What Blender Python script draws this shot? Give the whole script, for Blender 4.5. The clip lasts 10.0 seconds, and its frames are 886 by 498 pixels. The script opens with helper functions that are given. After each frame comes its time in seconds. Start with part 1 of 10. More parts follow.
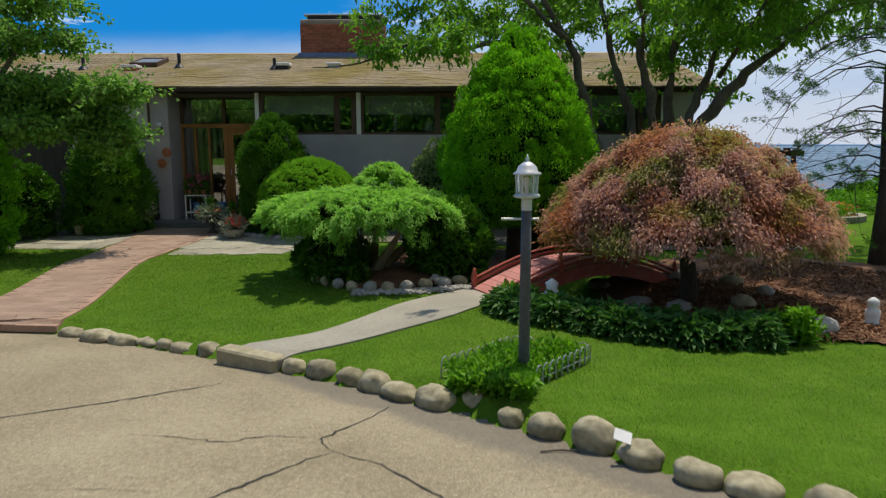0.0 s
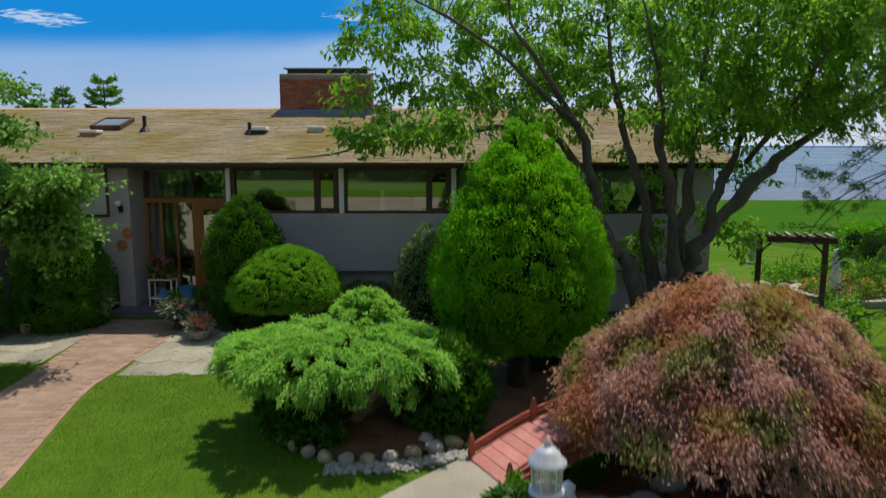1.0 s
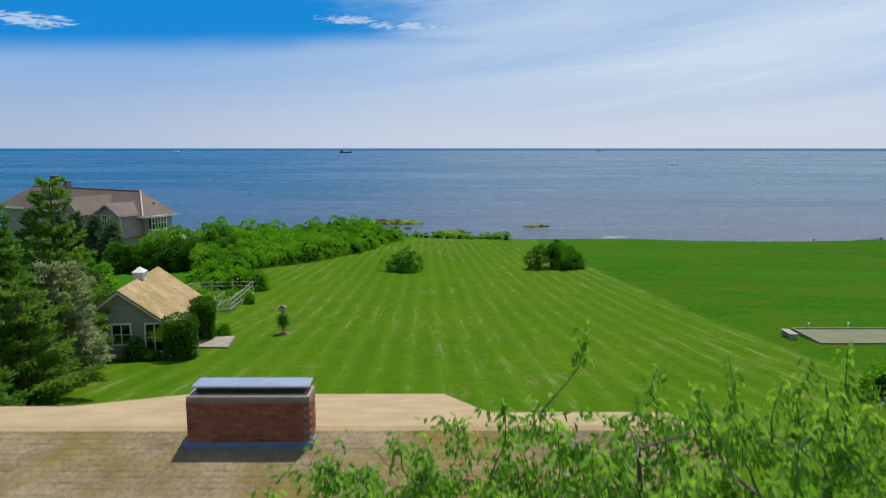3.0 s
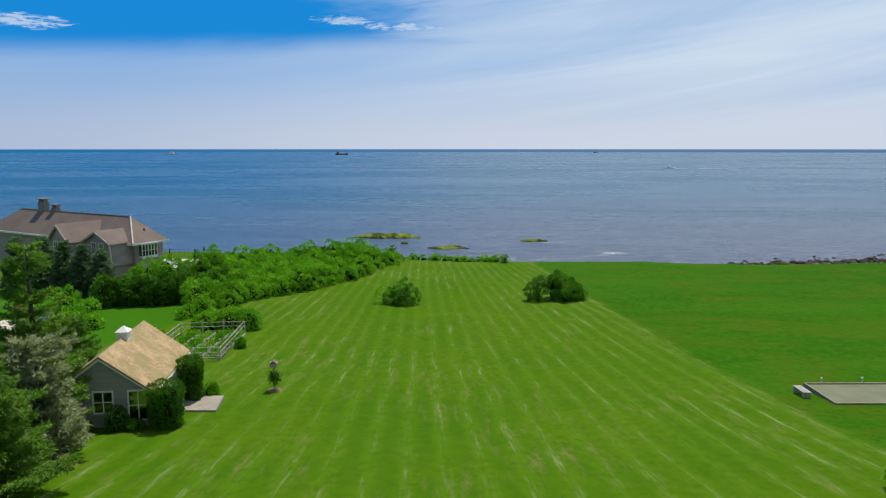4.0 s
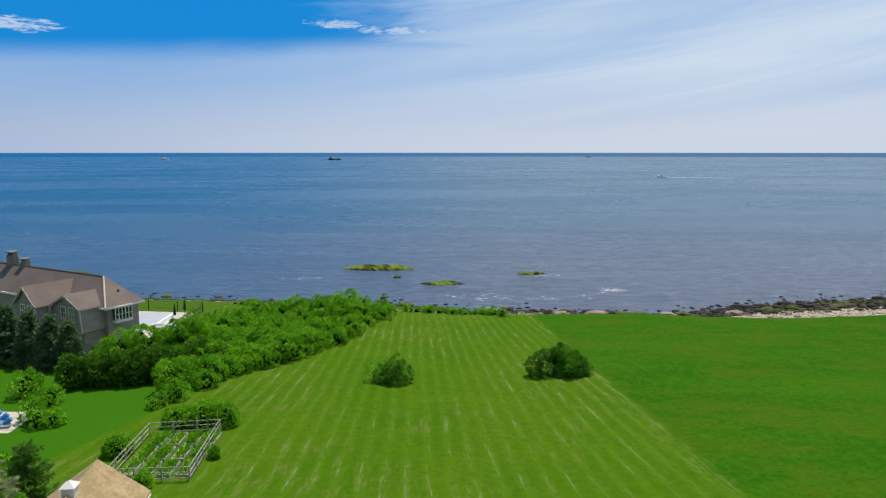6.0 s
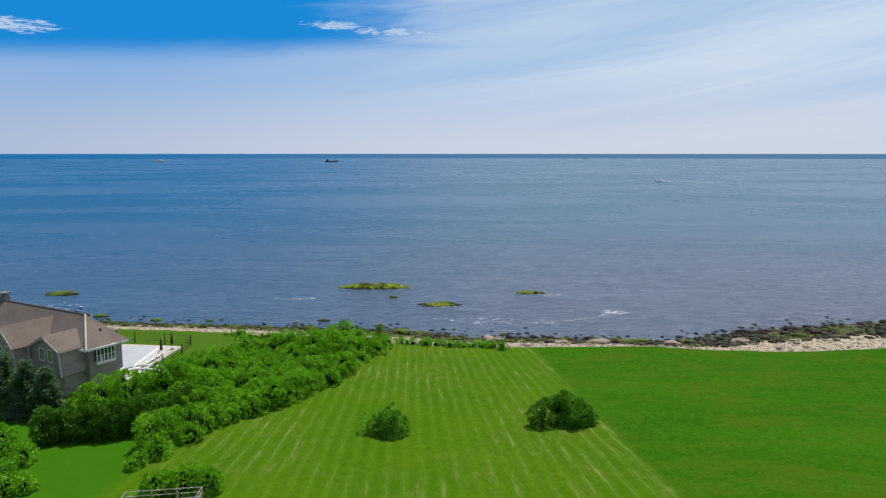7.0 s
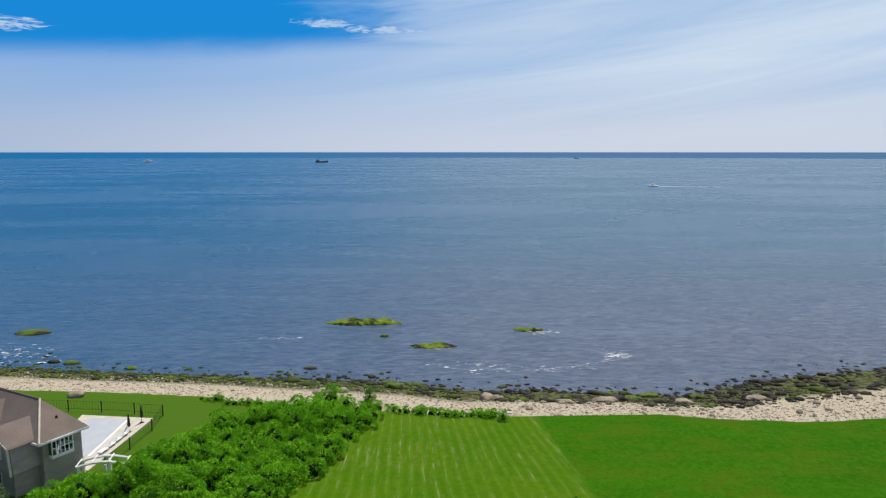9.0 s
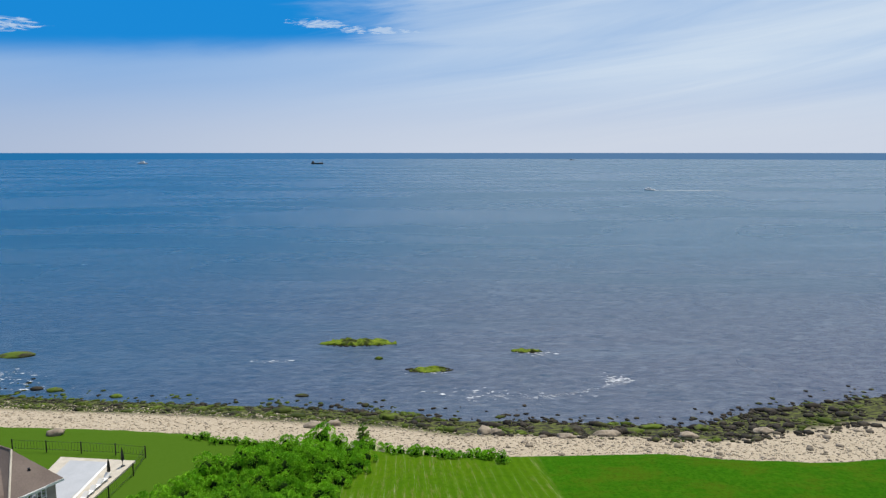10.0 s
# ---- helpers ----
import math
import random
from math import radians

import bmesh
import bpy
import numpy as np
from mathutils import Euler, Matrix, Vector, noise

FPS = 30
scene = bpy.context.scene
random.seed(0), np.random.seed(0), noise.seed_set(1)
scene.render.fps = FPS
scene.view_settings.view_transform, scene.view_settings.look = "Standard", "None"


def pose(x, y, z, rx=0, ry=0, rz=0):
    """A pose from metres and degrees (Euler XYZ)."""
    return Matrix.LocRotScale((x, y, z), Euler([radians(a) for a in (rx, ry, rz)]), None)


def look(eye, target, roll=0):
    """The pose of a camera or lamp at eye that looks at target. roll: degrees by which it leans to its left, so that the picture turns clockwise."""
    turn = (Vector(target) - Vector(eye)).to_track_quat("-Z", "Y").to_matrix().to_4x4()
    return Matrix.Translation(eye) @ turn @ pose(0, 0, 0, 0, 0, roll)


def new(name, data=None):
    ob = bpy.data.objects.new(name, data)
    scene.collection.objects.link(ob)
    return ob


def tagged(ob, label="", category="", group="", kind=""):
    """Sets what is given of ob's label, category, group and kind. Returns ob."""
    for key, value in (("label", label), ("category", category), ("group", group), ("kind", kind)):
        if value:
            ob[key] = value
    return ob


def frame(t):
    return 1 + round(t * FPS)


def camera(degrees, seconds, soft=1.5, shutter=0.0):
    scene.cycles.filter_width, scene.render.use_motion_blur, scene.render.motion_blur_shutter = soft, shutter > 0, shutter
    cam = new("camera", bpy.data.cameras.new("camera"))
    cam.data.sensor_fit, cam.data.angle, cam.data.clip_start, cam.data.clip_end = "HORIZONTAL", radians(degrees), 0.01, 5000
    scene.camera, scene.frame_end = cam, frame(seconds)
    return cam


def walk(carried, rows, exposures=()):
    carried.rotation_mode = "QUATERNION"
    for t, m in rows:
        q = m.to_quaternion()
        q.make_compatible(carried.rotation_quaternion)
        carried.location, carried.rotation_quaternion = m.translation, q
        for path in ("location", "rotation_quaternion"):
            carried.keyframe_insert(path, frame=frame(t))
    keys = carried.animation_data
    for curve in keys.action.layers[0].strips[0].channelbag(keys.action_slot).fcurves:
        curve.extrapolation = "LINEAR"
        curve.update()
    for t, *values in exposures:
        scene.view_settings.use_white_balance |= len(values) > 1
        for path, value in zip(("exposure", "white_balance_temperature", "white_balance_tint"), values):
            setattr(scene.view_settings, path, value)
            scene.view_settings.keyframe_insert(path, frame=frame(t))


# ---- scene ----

SEED = random.Random(11)
RNG = np.random.default_rng(7)

# ---- camera and walk ----
cam = camera(65.5, 10.0, soft=1.25, shutter=0.25)
PATH = [
    (0.0, (0.000, 0.000, 1.770), (-1.56, 98.84, -13.34), -0.00),
    (0.5, (0.012, 0.817, 2.240), (-1.37, 99.68, -12.75), -0.00),
    (1.0, (0.013, 1.764, 3.306), (-0.73, 100.64, -11.60), 0.00),
    (1.5, (0.189, 2.963, 4.709), (-0.63, 101.86, -10.11), 0.00),
    (2.0, (0.317, 4.279, 6.258), (0.00, 103.19, -8.49), -0.00),
    (2.5, (0.464, 5.684, 7.825), (0.46, 104.60, -6.87), -0.00),
    (3.0, (0.512, 6.966, 9.452), (0.86, 105.90, -5.10), 0.00),
    (4.5, (0.272, 11.077, 14.521), (1.43, 110.04, 0.18), 0.00),
    (5.0, (0.226, 12.743, 16.157), (1.69, 111.72, 1.98), 0.00),
    (5.5, (0.207, 14.556, 17.840), (1.90, 113.55, 3.79), 0.00),
    (7.0, (0.329, 21.085, 23.696), (2.61, 120.11, 9.92), -0.00),
    (7.5, (0.277, 23.506, 25.650), (2.75, 122.52, 11.86), -0.00),
    (8.0, (0.252, 25.871, 27.638), (2.96, 124.87, 13.76), 0.00),
    (8.5, (0.006, 28.375, 29.473), (3.20, 127.35, 15.56), -0.00),
    (9.0, (-0.092, 31.002, 31.361), (3.52, 129.95, 17.36), -0.00),
    (9.5, (0.034, 33.383, 33.301), (3.93, 132.32, 19.30), 0.00),
    (10.0, (0.018, 35.870, 35.159), (4.26, 134.81, 21.25), 0.00),
]
walk(cam, [(t, look(eye, target, roll)) for t, eye, target, roll in PATH])

# ---- world, sun ----
SUN_DIR = Vector((0.16, 0.36, 0.92)).normalized()
world = bpy.data.worlds.new("world")
scene.world = world
world.use_nodes = True


def build_sky():
    nt = world.node_tree
    nt.nodes.clear()
    N, L = nt.nodes.new, nt.links.new
    out, bg = N("ShaderNodeOutputWorld"), N("ShaderNodeBackground")
    bg.inputs["Strength"].default_value = 0.13
    L(bg.outputs[0], out.inputs[0])
    sky = N("ShaderNodeTexSky")
    sky.sky_type, sky.sun_disc = "NISHITA", False
    sky.sun_elevation = math.asin(SUN_DIR.z)
    sky.sun_rotation = math.atan2(SUN_DIR.x, SUN_DIR.y)
    sky.air_density, sky.dust_density, sky.ozone_density = 1.0, 0.6, 3.0
    co = N("ShaderNodeTexCoord")
    sep = N("ShaderNodeSeparateXYZ")
    L(co.outputs["Generated"], sep.inputs[0])

    def math_node(op, a, b=None, clamp=False):
        m = N("ShaderNodeMath")
        m.operation, m.use_clamp = op, clamp
        for i, v in enumerate((a, b)):
            if v is None:
                continue
            if isinstance(v, (int, float)):
                m.inputs[i].default_value = v
            else:
                L(v, m.inputs[i])
        return m.outputs[0]

    def ramp(value, lo, hi):
        m = N("ShaderNodeMapRange")
        m.interpolation_type = "SMOOTHSTEP"
        m.inputs["From Min"].default_value, m.inputs["From Max"].default_value = lo, hi
        L(value, m.inputs["Value"])
        return m.outputs[0]

    def mix(fac, a, b):
        m = N("ShaderNodeMix")
        m.data_type = "RGBA"
        for key, v in ((0, fac), (6, a), (7, b)):
            if isinstance(v, (int, float)):
                m.inputs[key].default_value = v
            elif isinstance(v, tuple):
                m.inputs[key].default_value = (*v, 1)
            else:
                L(v, m.inputs[key])
        return m.outputs[2]

    z = sep.outputs["Z"]
    tan_az = math_node("DIVIDE", sep.outputs["X"], math_node("MAXIMUM", sep.outputs["Y"], 0.05))

    def field(kx, kz, slant, scale, detail, warp=0.5, off=0.0):
        """Noise over azimuth and height, drawn out along lines that climb to the east."""
        across = math_node("MULTIPLY", math_node("SUBTRACT", z, math_node("MULTIPLY", tan_az, slant)), kz)
        uv = N("ShaderNodeCombineXYZ")
        L(math_node("MULTIPLY", tan_az, kx), uv.inputs[0]), L(across, uv.inputs[1])
        uv.inputs[2].default_value = off
        no = N("ShaderNodeTexNoise")
        no.inputs["Scale"].default_value, no.inputs["Detail"].default_value = scale, detail
        no.inputs["Roughness"].default_value, no.inputs["Distortion"].default_value = 0.6, warp
        L(uv.outputs[0], no.inputs["Vector"])
        return no.outputs[0]

    ragged = math_node("SUBTRACT", field(3.0, 14.0, 0.05, 1.0, 6.0), 0.5)
    low = ramp(math_node("ADD", math_node("MULTIPLY", z, -1.0), math_node("ADD", math_node("MULTIPLY", ragged, 0.020), math_node("MULTIPLY", sep.outputs["X"], 0.064))), -0.172, -0.134)
    rim = math_node("SUBTRACT", field(3.5, 26.0, 0.10, 1.0, 7.0, 0.8, 2.0), 0.5)
    east = ramp(math_node("ADD", tan_az, math_node("MULTIPLY", rim, 0.42)), -0.15, 0.05)
    streaks = math_node("SUBTRACT", field(1.1, 20.0, 0.13, 1.0, 6.0, 0.6, 5.0), 0.5)
    base = math_node("ADD", math_node("MULTIPLY", ramp(tan_az, -0.55, 0.50), 0.44), 0.38)
    sheet = math_node("MULTIPLY", math_node("MAXIMUM", low, math_node("MULTIPLY", east, 0.94)), base)
    lift = math_node("MULTIPLY", math_node("MULTIPLY", streaks, 0.9), math_node("ADD", math_node("MULTIPLY", ramp(tan_az, -0.25, 0.30), 0.85), 0.15))
    sheet = math_node("ADD", sheet, math_node("MULTIPLY", lift, math_node("MAXIMUM", low, east)), clamp=True)
    # the unseen sky behind the camera gets its own tone, set for fill light
    behind = ramp(math_node("MULTIPLY", sep.outputs["Y"], -1.0), -0.35, 0.25)
    # two small clouds
    puff = field(26.0, 150.0, 0.06, 1.0, 8.0, 1.2, 9.0)
    for az, el, wa, we in ((-0.130, 0.1735, 0.044, 0.0062), (-0.045, 0.1665, 0.062, 0.0050), (-0.575, 0.1520, 0.060, 0.0075)):
        da = math_node("DIVIDE", math_node("SUBTRACT", tan_az, az), wa)
        de = math_node("DIVIDE", math_node("SUBTRACT", z, el), we)
        r = math_node("ADD", math_node("MULTIPLY", da, da), math_node("MULTIPLY", de, de))
        r = math_node("ADD", r, math_node("MULTIPLY", math_node("SUBTRACT", puff, 0.5), 6.0))
        blob = math_node("SUBTRACT", 1.0, ramp(r, 0.0, 1.15))
        sheet = math_node("MAXIMUM", sheet, math_node("MULTIPLY", blob, 0.68))
    deep = mix(0.98, sky.outputs[0], SKY_DEEP)
    haze = ramp(math_node("MULTIPLY", z, -1.0), -0.13, 0.0)
    colour = mix(sheet, deep, SKY_CLOUD)
    colour = mix(math_node("MULTIPLY", behind, 0.85), colour, SKY_BACK)
    colour = mix(math_node("MULTIPLY", haze, 0.9), colour, mix(ramp(tan_az, -0.75, 0.15), SKY_HAZE_WEST, SKY_HAZE))
    under = ramp(math_node("MULTIPLY", z, -1.0), 0.0004, 0.0014)
    colour = mix(under, colour, mix(ramp(tan_az, -0.55, 0.35), SKY_SEA_WEST, SKY_SEA))
    L(colour, bg.inputs["Color"])


SKY_DEEP = (0.02, 1.85, 5.15)
SKY_CLOUD = (4.9, 5.7, 6.6)
SKY_BACK = (2.1, 2.45, 2.9)
SKY_HAZE, SKY_HAZE_WEST = (4.7, 5.1, 5.9), (3.3, 3.9, 5.1)
SKY_SEA, SKY_SEA_WEST = (0.74, 1.55, 2.85), (0.14, 1.28, 3.05)
build_sky()

sun = new("sun", bpy.data.lights.new("sun", "SUN"))
sun.data.energy, sun.data.angle, sun.data.color = 4.5, radians(0.55), (1.0, 0.90, 0.75)
sun.matrix_world = look(SUN_DIR * 60, (0, 0, 0))

# ---- building kit ----
class Mesher:
    """Collects vertices and faces in lists."""

    def __init__(self):
        self.v, self.f = [], []

    def add(self, verts, faces):
        n = len(self.v)
        self.v.extend([tuple(p) for p in verts])
        self.f.extend([tuple(i + n for i in f) for f in faces])
        return self

    def box(self, x0, x1, y0, y1, z0, z1, bevel=0.0):
        if bevel <= 0:
            p = [(x, y, z) for z in (z0, z1) for y in (y0, y1) for x in (x0, x1)]
            return self.add(p, [(0, 2, 3, 1), (4, 5, 7, 6), (0, 1, 5, 4), (2, 6, 7, 3), (0, 4, 6, 2), (1, 3, 7, 5)])
        b = min(bevel, (x1 - x0) / 2.1, (y1 - y0) / 2.1, (z1 - z0) / 2.1)
        bm = bmesh.new()
        bmesh.ops.create_cube(bm, size=1)
        for w in bm.verts:
            w.co = Vector(((x0 + x1) / 2 + w.co.x * (x1 - x0), (y0 + y1) / 2 + w.co.y * (y1 - y0), (z0 + z1) / 2 + w.co.z * (z1 - z0)))
        bmesh.ops.bevel(bm, geom=list(bm.edges), offset=b, segments=1, affect="EDGES")
        return self.take(bm)

    def take(self, bm, m=None):
        bm.verts.index_update()
        self.add([(m @ w.co) if m else w.co.copy() for w in bm.verts], [[w.index for w in f.verts] for f in bm.faces])
        bm.free()
        return self

    def tube(self, pts, radii, sides=8, caps=True):
        pts = [Vector(p) for p in pts]
        if isinstance(radii, (int, float)):
            radii = [radii] * len(pts)
        rings, side = [], None
        for i, p in enumerate(pts):
            d = (pts[min(i + 1, len(pts) - 1)] - pts[max(i - 1, 0)]).normalized()
            if side is None:
                side = d.orthogonal().normalized()
            side = (side - d * side.dot(d)).normalized()
            up = d.cross(side)
            rings.append([p + (side * math.cos(a) + up * math.sin(a)) * radii[i] for a in (2 * math.pi * k / sides for k in range(sides))])
        verts = [q for r in rings for q in r]
        faces = [(i * sides + k, i * sides + (k + 1) % sides, (i + 1) * sides + (k + 1) % sides, (i + 1) * sides + k)
                 for i in range(len(pts) - 1) for k in range(sides)]
        if caps:
            faces += [tuple(reversed(range(sides))), tuple((len(pts) - 1) * sides + k for k in range(sides))]
        return self.add(verts, faces)

    def shift(self, dx, dy, dz):
        self.v = [(p[0] + dx, p[1] + dy, p[2] + dz) for p in self.v]
        return self

    def lathe(self, profile, sides=16, x=0.0, y=0.0, caps=True):
        """profile: (radius, z) from below."""
        verts = [(x + r * math.cos(2 * math.pi * k / sides), y + r * math.sin(2 * math.pi * k / sides), z) for r, z in profile for k in range(sides)]
        faces = [(i * sides + k, i * sides + (k + 1) % sides, (i + 1) * sides + (k + 1) % sides, (i + 1) * sides + k)
                 for i in range(len(profile) - 1) for k in range(sides)]
        if caps:
            faces += [tuple(reversed(range(sides))), tuple((len(profile) - 1) * sides + k for k in range(sides))]
        return self.add(verts, faces)

    def prism(self, outline, z0, z1, bevel=0.0):
        """An upright slab on a counter-clockwise outline of (x, y)."""
        n = len(outline)
        a = [(x, y, z0) for x, y in outline]
        b = [(x, y, z1) for x, y in outline]
        return self.add(a + b, [tuple(reversed(range(n))), tuple(range(n, 2 * n))] + [(k, (k + 1) % n, n + (k + 1) % n, n + k) for k in range(n)])

    def extrude_y(self, outline, y0, y1):
        """A slab on an outline of (x, z), from y0 to y1."""
        n = len(outline)
        a = [(x, y0, z) for x, z in outline]
        b = [(x, y1, z) for x, z in outline]
        return self.add(a + b, [tuple(range(n)), tuple(reversed(range(n, 2 * n)))] + [((k + 1) % n, k, n + k, n + (k + 1) % n) for k in range(n)])

    def mesh(self, name, smooth=False):
        me = bpy.data.meshes.new(name)
        me.from_pydata(self.v, [], self.f)
        if smooth:
            me.shade_smooth()
        return me


def array_mesh(name, verts, faces, smooth=False):
    """A mesh from numpy arrays, all faces with the same number of corners."""
    me = bpy.data.meshes.new(name)
    n, k = faces.shape
    me.vertices.add(len(verts))
    me.vertices.foreach_set("co", np.ascontiguousarray(verts, dtype=np.float32).ravel())
    me.loops.add(n * k)
    me.loops.foreach_set("vertex_index", np.ascontiguousarray(faces, dtype=np.int32).ravel())
    me.polygons.add(n)
    me.polygons.foreach_set("loop_start", np.arange(0, n * k, k, dtype=np.int32))
    if smooth:
        me.polygons.foreach_set("use_smooth", np.ones(n, dtype=bool))
    me.update(calc_edges=True)
    me.validate()
    return me


def thing(name, label, category, at=(0, 0, 0), rz=0, group="", kind=""):
    ob = new(name)
    ob.empty_display_size = 0.1
    ob.matrix_basis = pose(*at, 0, 0, rz)
    return tagged(ob, label, category, group, kind)


def part(name, m, material, parent=None, label="", smooth=False):
    """Links a Mesher, a bmesh or a mesh as one object under its thing."""
    if isinstance(m, Mesher):
        me = m.mesh(name, smooth)
    elif isinstance(m, bmesh.types.BMesh):
        me = bpy.data.meshes.new(name)
        m.to_mesh(me)
        m.free()
        if smooth:
            me.shade_smooth()
    else:
        me = m
    if material and not me.materials:
        me.materials.append(material)
    ob = new(name, me)
    if parent:
        ob.parent = parent
    return tagged(ob, label)


def whole(name, m, material, label, category, group="", kind="", smooth=False):
    ob = part(name, m, material, None, "", smooth)
    return tagged(ob, label, category, group, kind)


# ---- materials ----
def node_kit(mat):
    nt = mat.node_tree
    N, L = nt.nodes.new, nt.links.new

    def put(socket, v):
        if isinstance(v, (int, float)):
            socket.default_value = v
        elif isinstance(v, tuple):
            socket.default_value = (*v, 1) if len(v) == 3 and len(socket.default_value) == 4 else v
        else:
            L(v, socket)

    def mix(fac, a, b, blend="MIX"):
        m = N("ShaderNodeMix")
        m.data_type, m.blend_type = "RGBA", blend
        put(m.inputs[0], fac), put(m.inputs[6], a), put(m.inputs[7], b)
        return m.outputs[2]

    def mnode(op, a, b=None, c=None, clamp=False):
        m = N("ShaderNodeMath")
        m.operation, m.use_clamp = op, clamp
        for i, v in enumerate((a, b, c)):
            if v is not None:
                put(m.inputs[i], v)
        return m.outputs[0]

    def ramp(v, lo, hi, a=0.0, b=1.0):
        m = N("ShaderNodeMapRange")
        m.interpolation_type = "SMOOTHSTEP"
        for key, x in (("From Min", lo), ("From Max", hi), ("To Min", a), ("To Max", b)):
            m.inputs[key].default_value = x
        put(m.inputs["Value"], v)
        return m.outputs[0]

    def noise_node(vec, scale, detail=3.0, rough=0.55, stretch=None, distort=0.0):
        if stretch:
            mp = N("ShaderNodeMapping")
            mp.inputs["Scale"].default_value = stretch
            L(vec, mp.inputs[0])
            vec = mp.outputs[0]
        n = N("ShaderNodeTexNoise")
        n.inputs["Scale"].default_value, n.inputs["Detail"].default_value = scale, detail
        n.inputs["Roughness"].default_value, n.inputs["Distortion"].default_value = rough, distort
        L(vec, n.inputs["Vector"])
        return n.outputs[0]

    def bump(height, strength, distance=0.02, normal=None):
        b = N("ShaderNodeBump")
        b.inputs["Strength"].default_value, b.inputs["Distance"].default_value = strength, distance
        L(height, b.inputs["Height"])
        if normal is not None:
            L(normal, b.inputs["Normal"])
        return b.outputs[0]

    return N, L, put, mix, mnode, ramp, noise_node, bump


def surface(name, a, b, fine=40.0, coarse=3.0, rough=0.7, metal=0.0, relief=0.3, depth=0.01, stain=None, stain_at=(0.55, 0.75), spec=0.4,
            stretch=None, vary=0.0, island=False, world_space=True):
    """Two colours mixed by fine grain and coarse patches, a stain, a bump, and a tint that varies by object or by island."""
    mat = bpy.data.materials.new(name)
    mat.use_nodes = True
    N, L, put, mix, mnode, ramp, noise_node, bump = node_kit(mat)
    bs = mat.node_tree.nodes["Principled BSDF"]
    if world_space:
        vec = N("ShaderNodeNewGeometry").outputs["Position"]
    else:
        vec = N("ShaderNodeTexCoord").outputs["Object"]
    f = noise_node(vec, fine, 4, 0.6, stretch)
    c = noise_node(vec, coarse, 3, 0.5, stretch)
    t = mnode("ADD", mnode("MULTIPLY", f, 0.6), mnode("MULTIPLY", c, 0.6))
    colour = mix(ramp(t, 0.38, 0.82), a, b)
    if stain:
        s = noise_node(vec, coarse * 0.45, 5, 0.65)
        colour = mix(mnode("MULTIPLY", ramp(s, *stain_at), 0.8), colour, stain)
    if vary:
        r = N("ShaderNodeNewGeometry").outputs["Random Per Island"] if island else N("ShaderNodeObjectInfo").outputs["Random"]
        k = mnode("ADD", mnode("MULTIPLY", r, 2 * vary), 1 - vary)
        hs = N("ShaderNodeHueSaturation")
        L(k, hs.inputs["Value"]), L(colour, hs.inputs["Color"])
        colour = hs.outputs[0]
    L(colour, bs.inputs["Base Color"])
    bs.inputs["Roughness"].default_value, bs.inputs["Metallic"].default_value = rough, metal
    bs.inputs["Specular IOR Level"].default_value = spec
    if relief:
        L(bump(t, relief, depth), bs.inputs["Normal"])
    return mat


def leafy(name, a, b, tip=None, rough=0.55, glow=0.35, patch=1.2, vary=0.35):
    """Leaves: colour by island and by patches, some light passing through."""
    mat = bpy.data.materials.new(name)
    mat.use_nodes = True
    N, L, put, mix, mnode, ramp, noise_node, bump = node_kit(mat)
    nt = mat.node_tree
    bs, out = nt.nodes["Principled BSDF"], nt.nodes["Material Output"]
    geo = N("ShaderNodeNewGeometry")
    n = noise_node(geo.outputs["Position"], patch, 3, 0.6)
    t = mnode("ADD", mnode("MULTIPLY", geo.outputs["Random Per Island"], vary), mnode("MULTIPLY", ramp(n, 0.3, 0.7), 1 - vary), clamp=True)
    colour = mix(t, a, b)
    if tip:
        colour = mix(mnode("GREATER_THAN", geo.outputs["Random Per Island"], 0.86), colour, tip)
    L(colour, bs.inputs["Base Color"])
    bs.inputs["Roughness"].default_value, bs.inputs["Specular IOR Level"].default_value = rough, 0.25
    tr = N("ShaderNodeBsdfTranslucent")
    L(mix(0.5, colour, (0.9, 1.0, 0.3), "MULTIPLY"), tr.inputs["Color"])
    ms = N("ShaderNodeMixShader")
    ms.inputs[0].default_value = glow
    L(bs.outputs[0], ms.inputs[1]), L(tr.outputs[0], ms.inputs[2]), L(ms.outputs[0], out.inputs["Surface"])
    return mat


def glassy(name, tint=(0.8, 0.85, 0.85), rough=0.02, clear=0.5):
    """Window glass: partly clear, the rest a mirror by its own gloss."""
    mat = bpy.data.materials.new(name)
    mat.use_nodes = True
    N, L, put, mix, mnode, ramp, noise_node, bump = node_kit(mat)
    nt = mat.node_tree
    out = nt.nodes["Material Output"]
    nt.nodes.remove(nt.nodes["Principled BSDF"])
    tr, gl, ms = N("ShaderNodeBsdfTransparent"), N("ShaderNodeBsdfGlossy"), N("ShaderNodeMixShader")
    tr.inputs["Color"].default_value, gl.inputs["Color"].default_value = (*tint, 1), (0.9, 0.95, 1.0, 1)
    gl.inputs["Roughness"].default_value = rough
    fr = N("ShaderNodeLayerWeight")
    fr.inputs["Blend"].default_value = 0.35
    L(mnode("ADD", mnode("MULTIPLY", fr.outputs["Fresnel"], 0.7), clear, clamp=True), ms.inputs[0])
    L(tr.outputs[0], ms.inputs[1]), L(gl.outputs[0], ms.inputs[2]), L(ms.outputs[0], out.inputs["Surface"])
    return mat

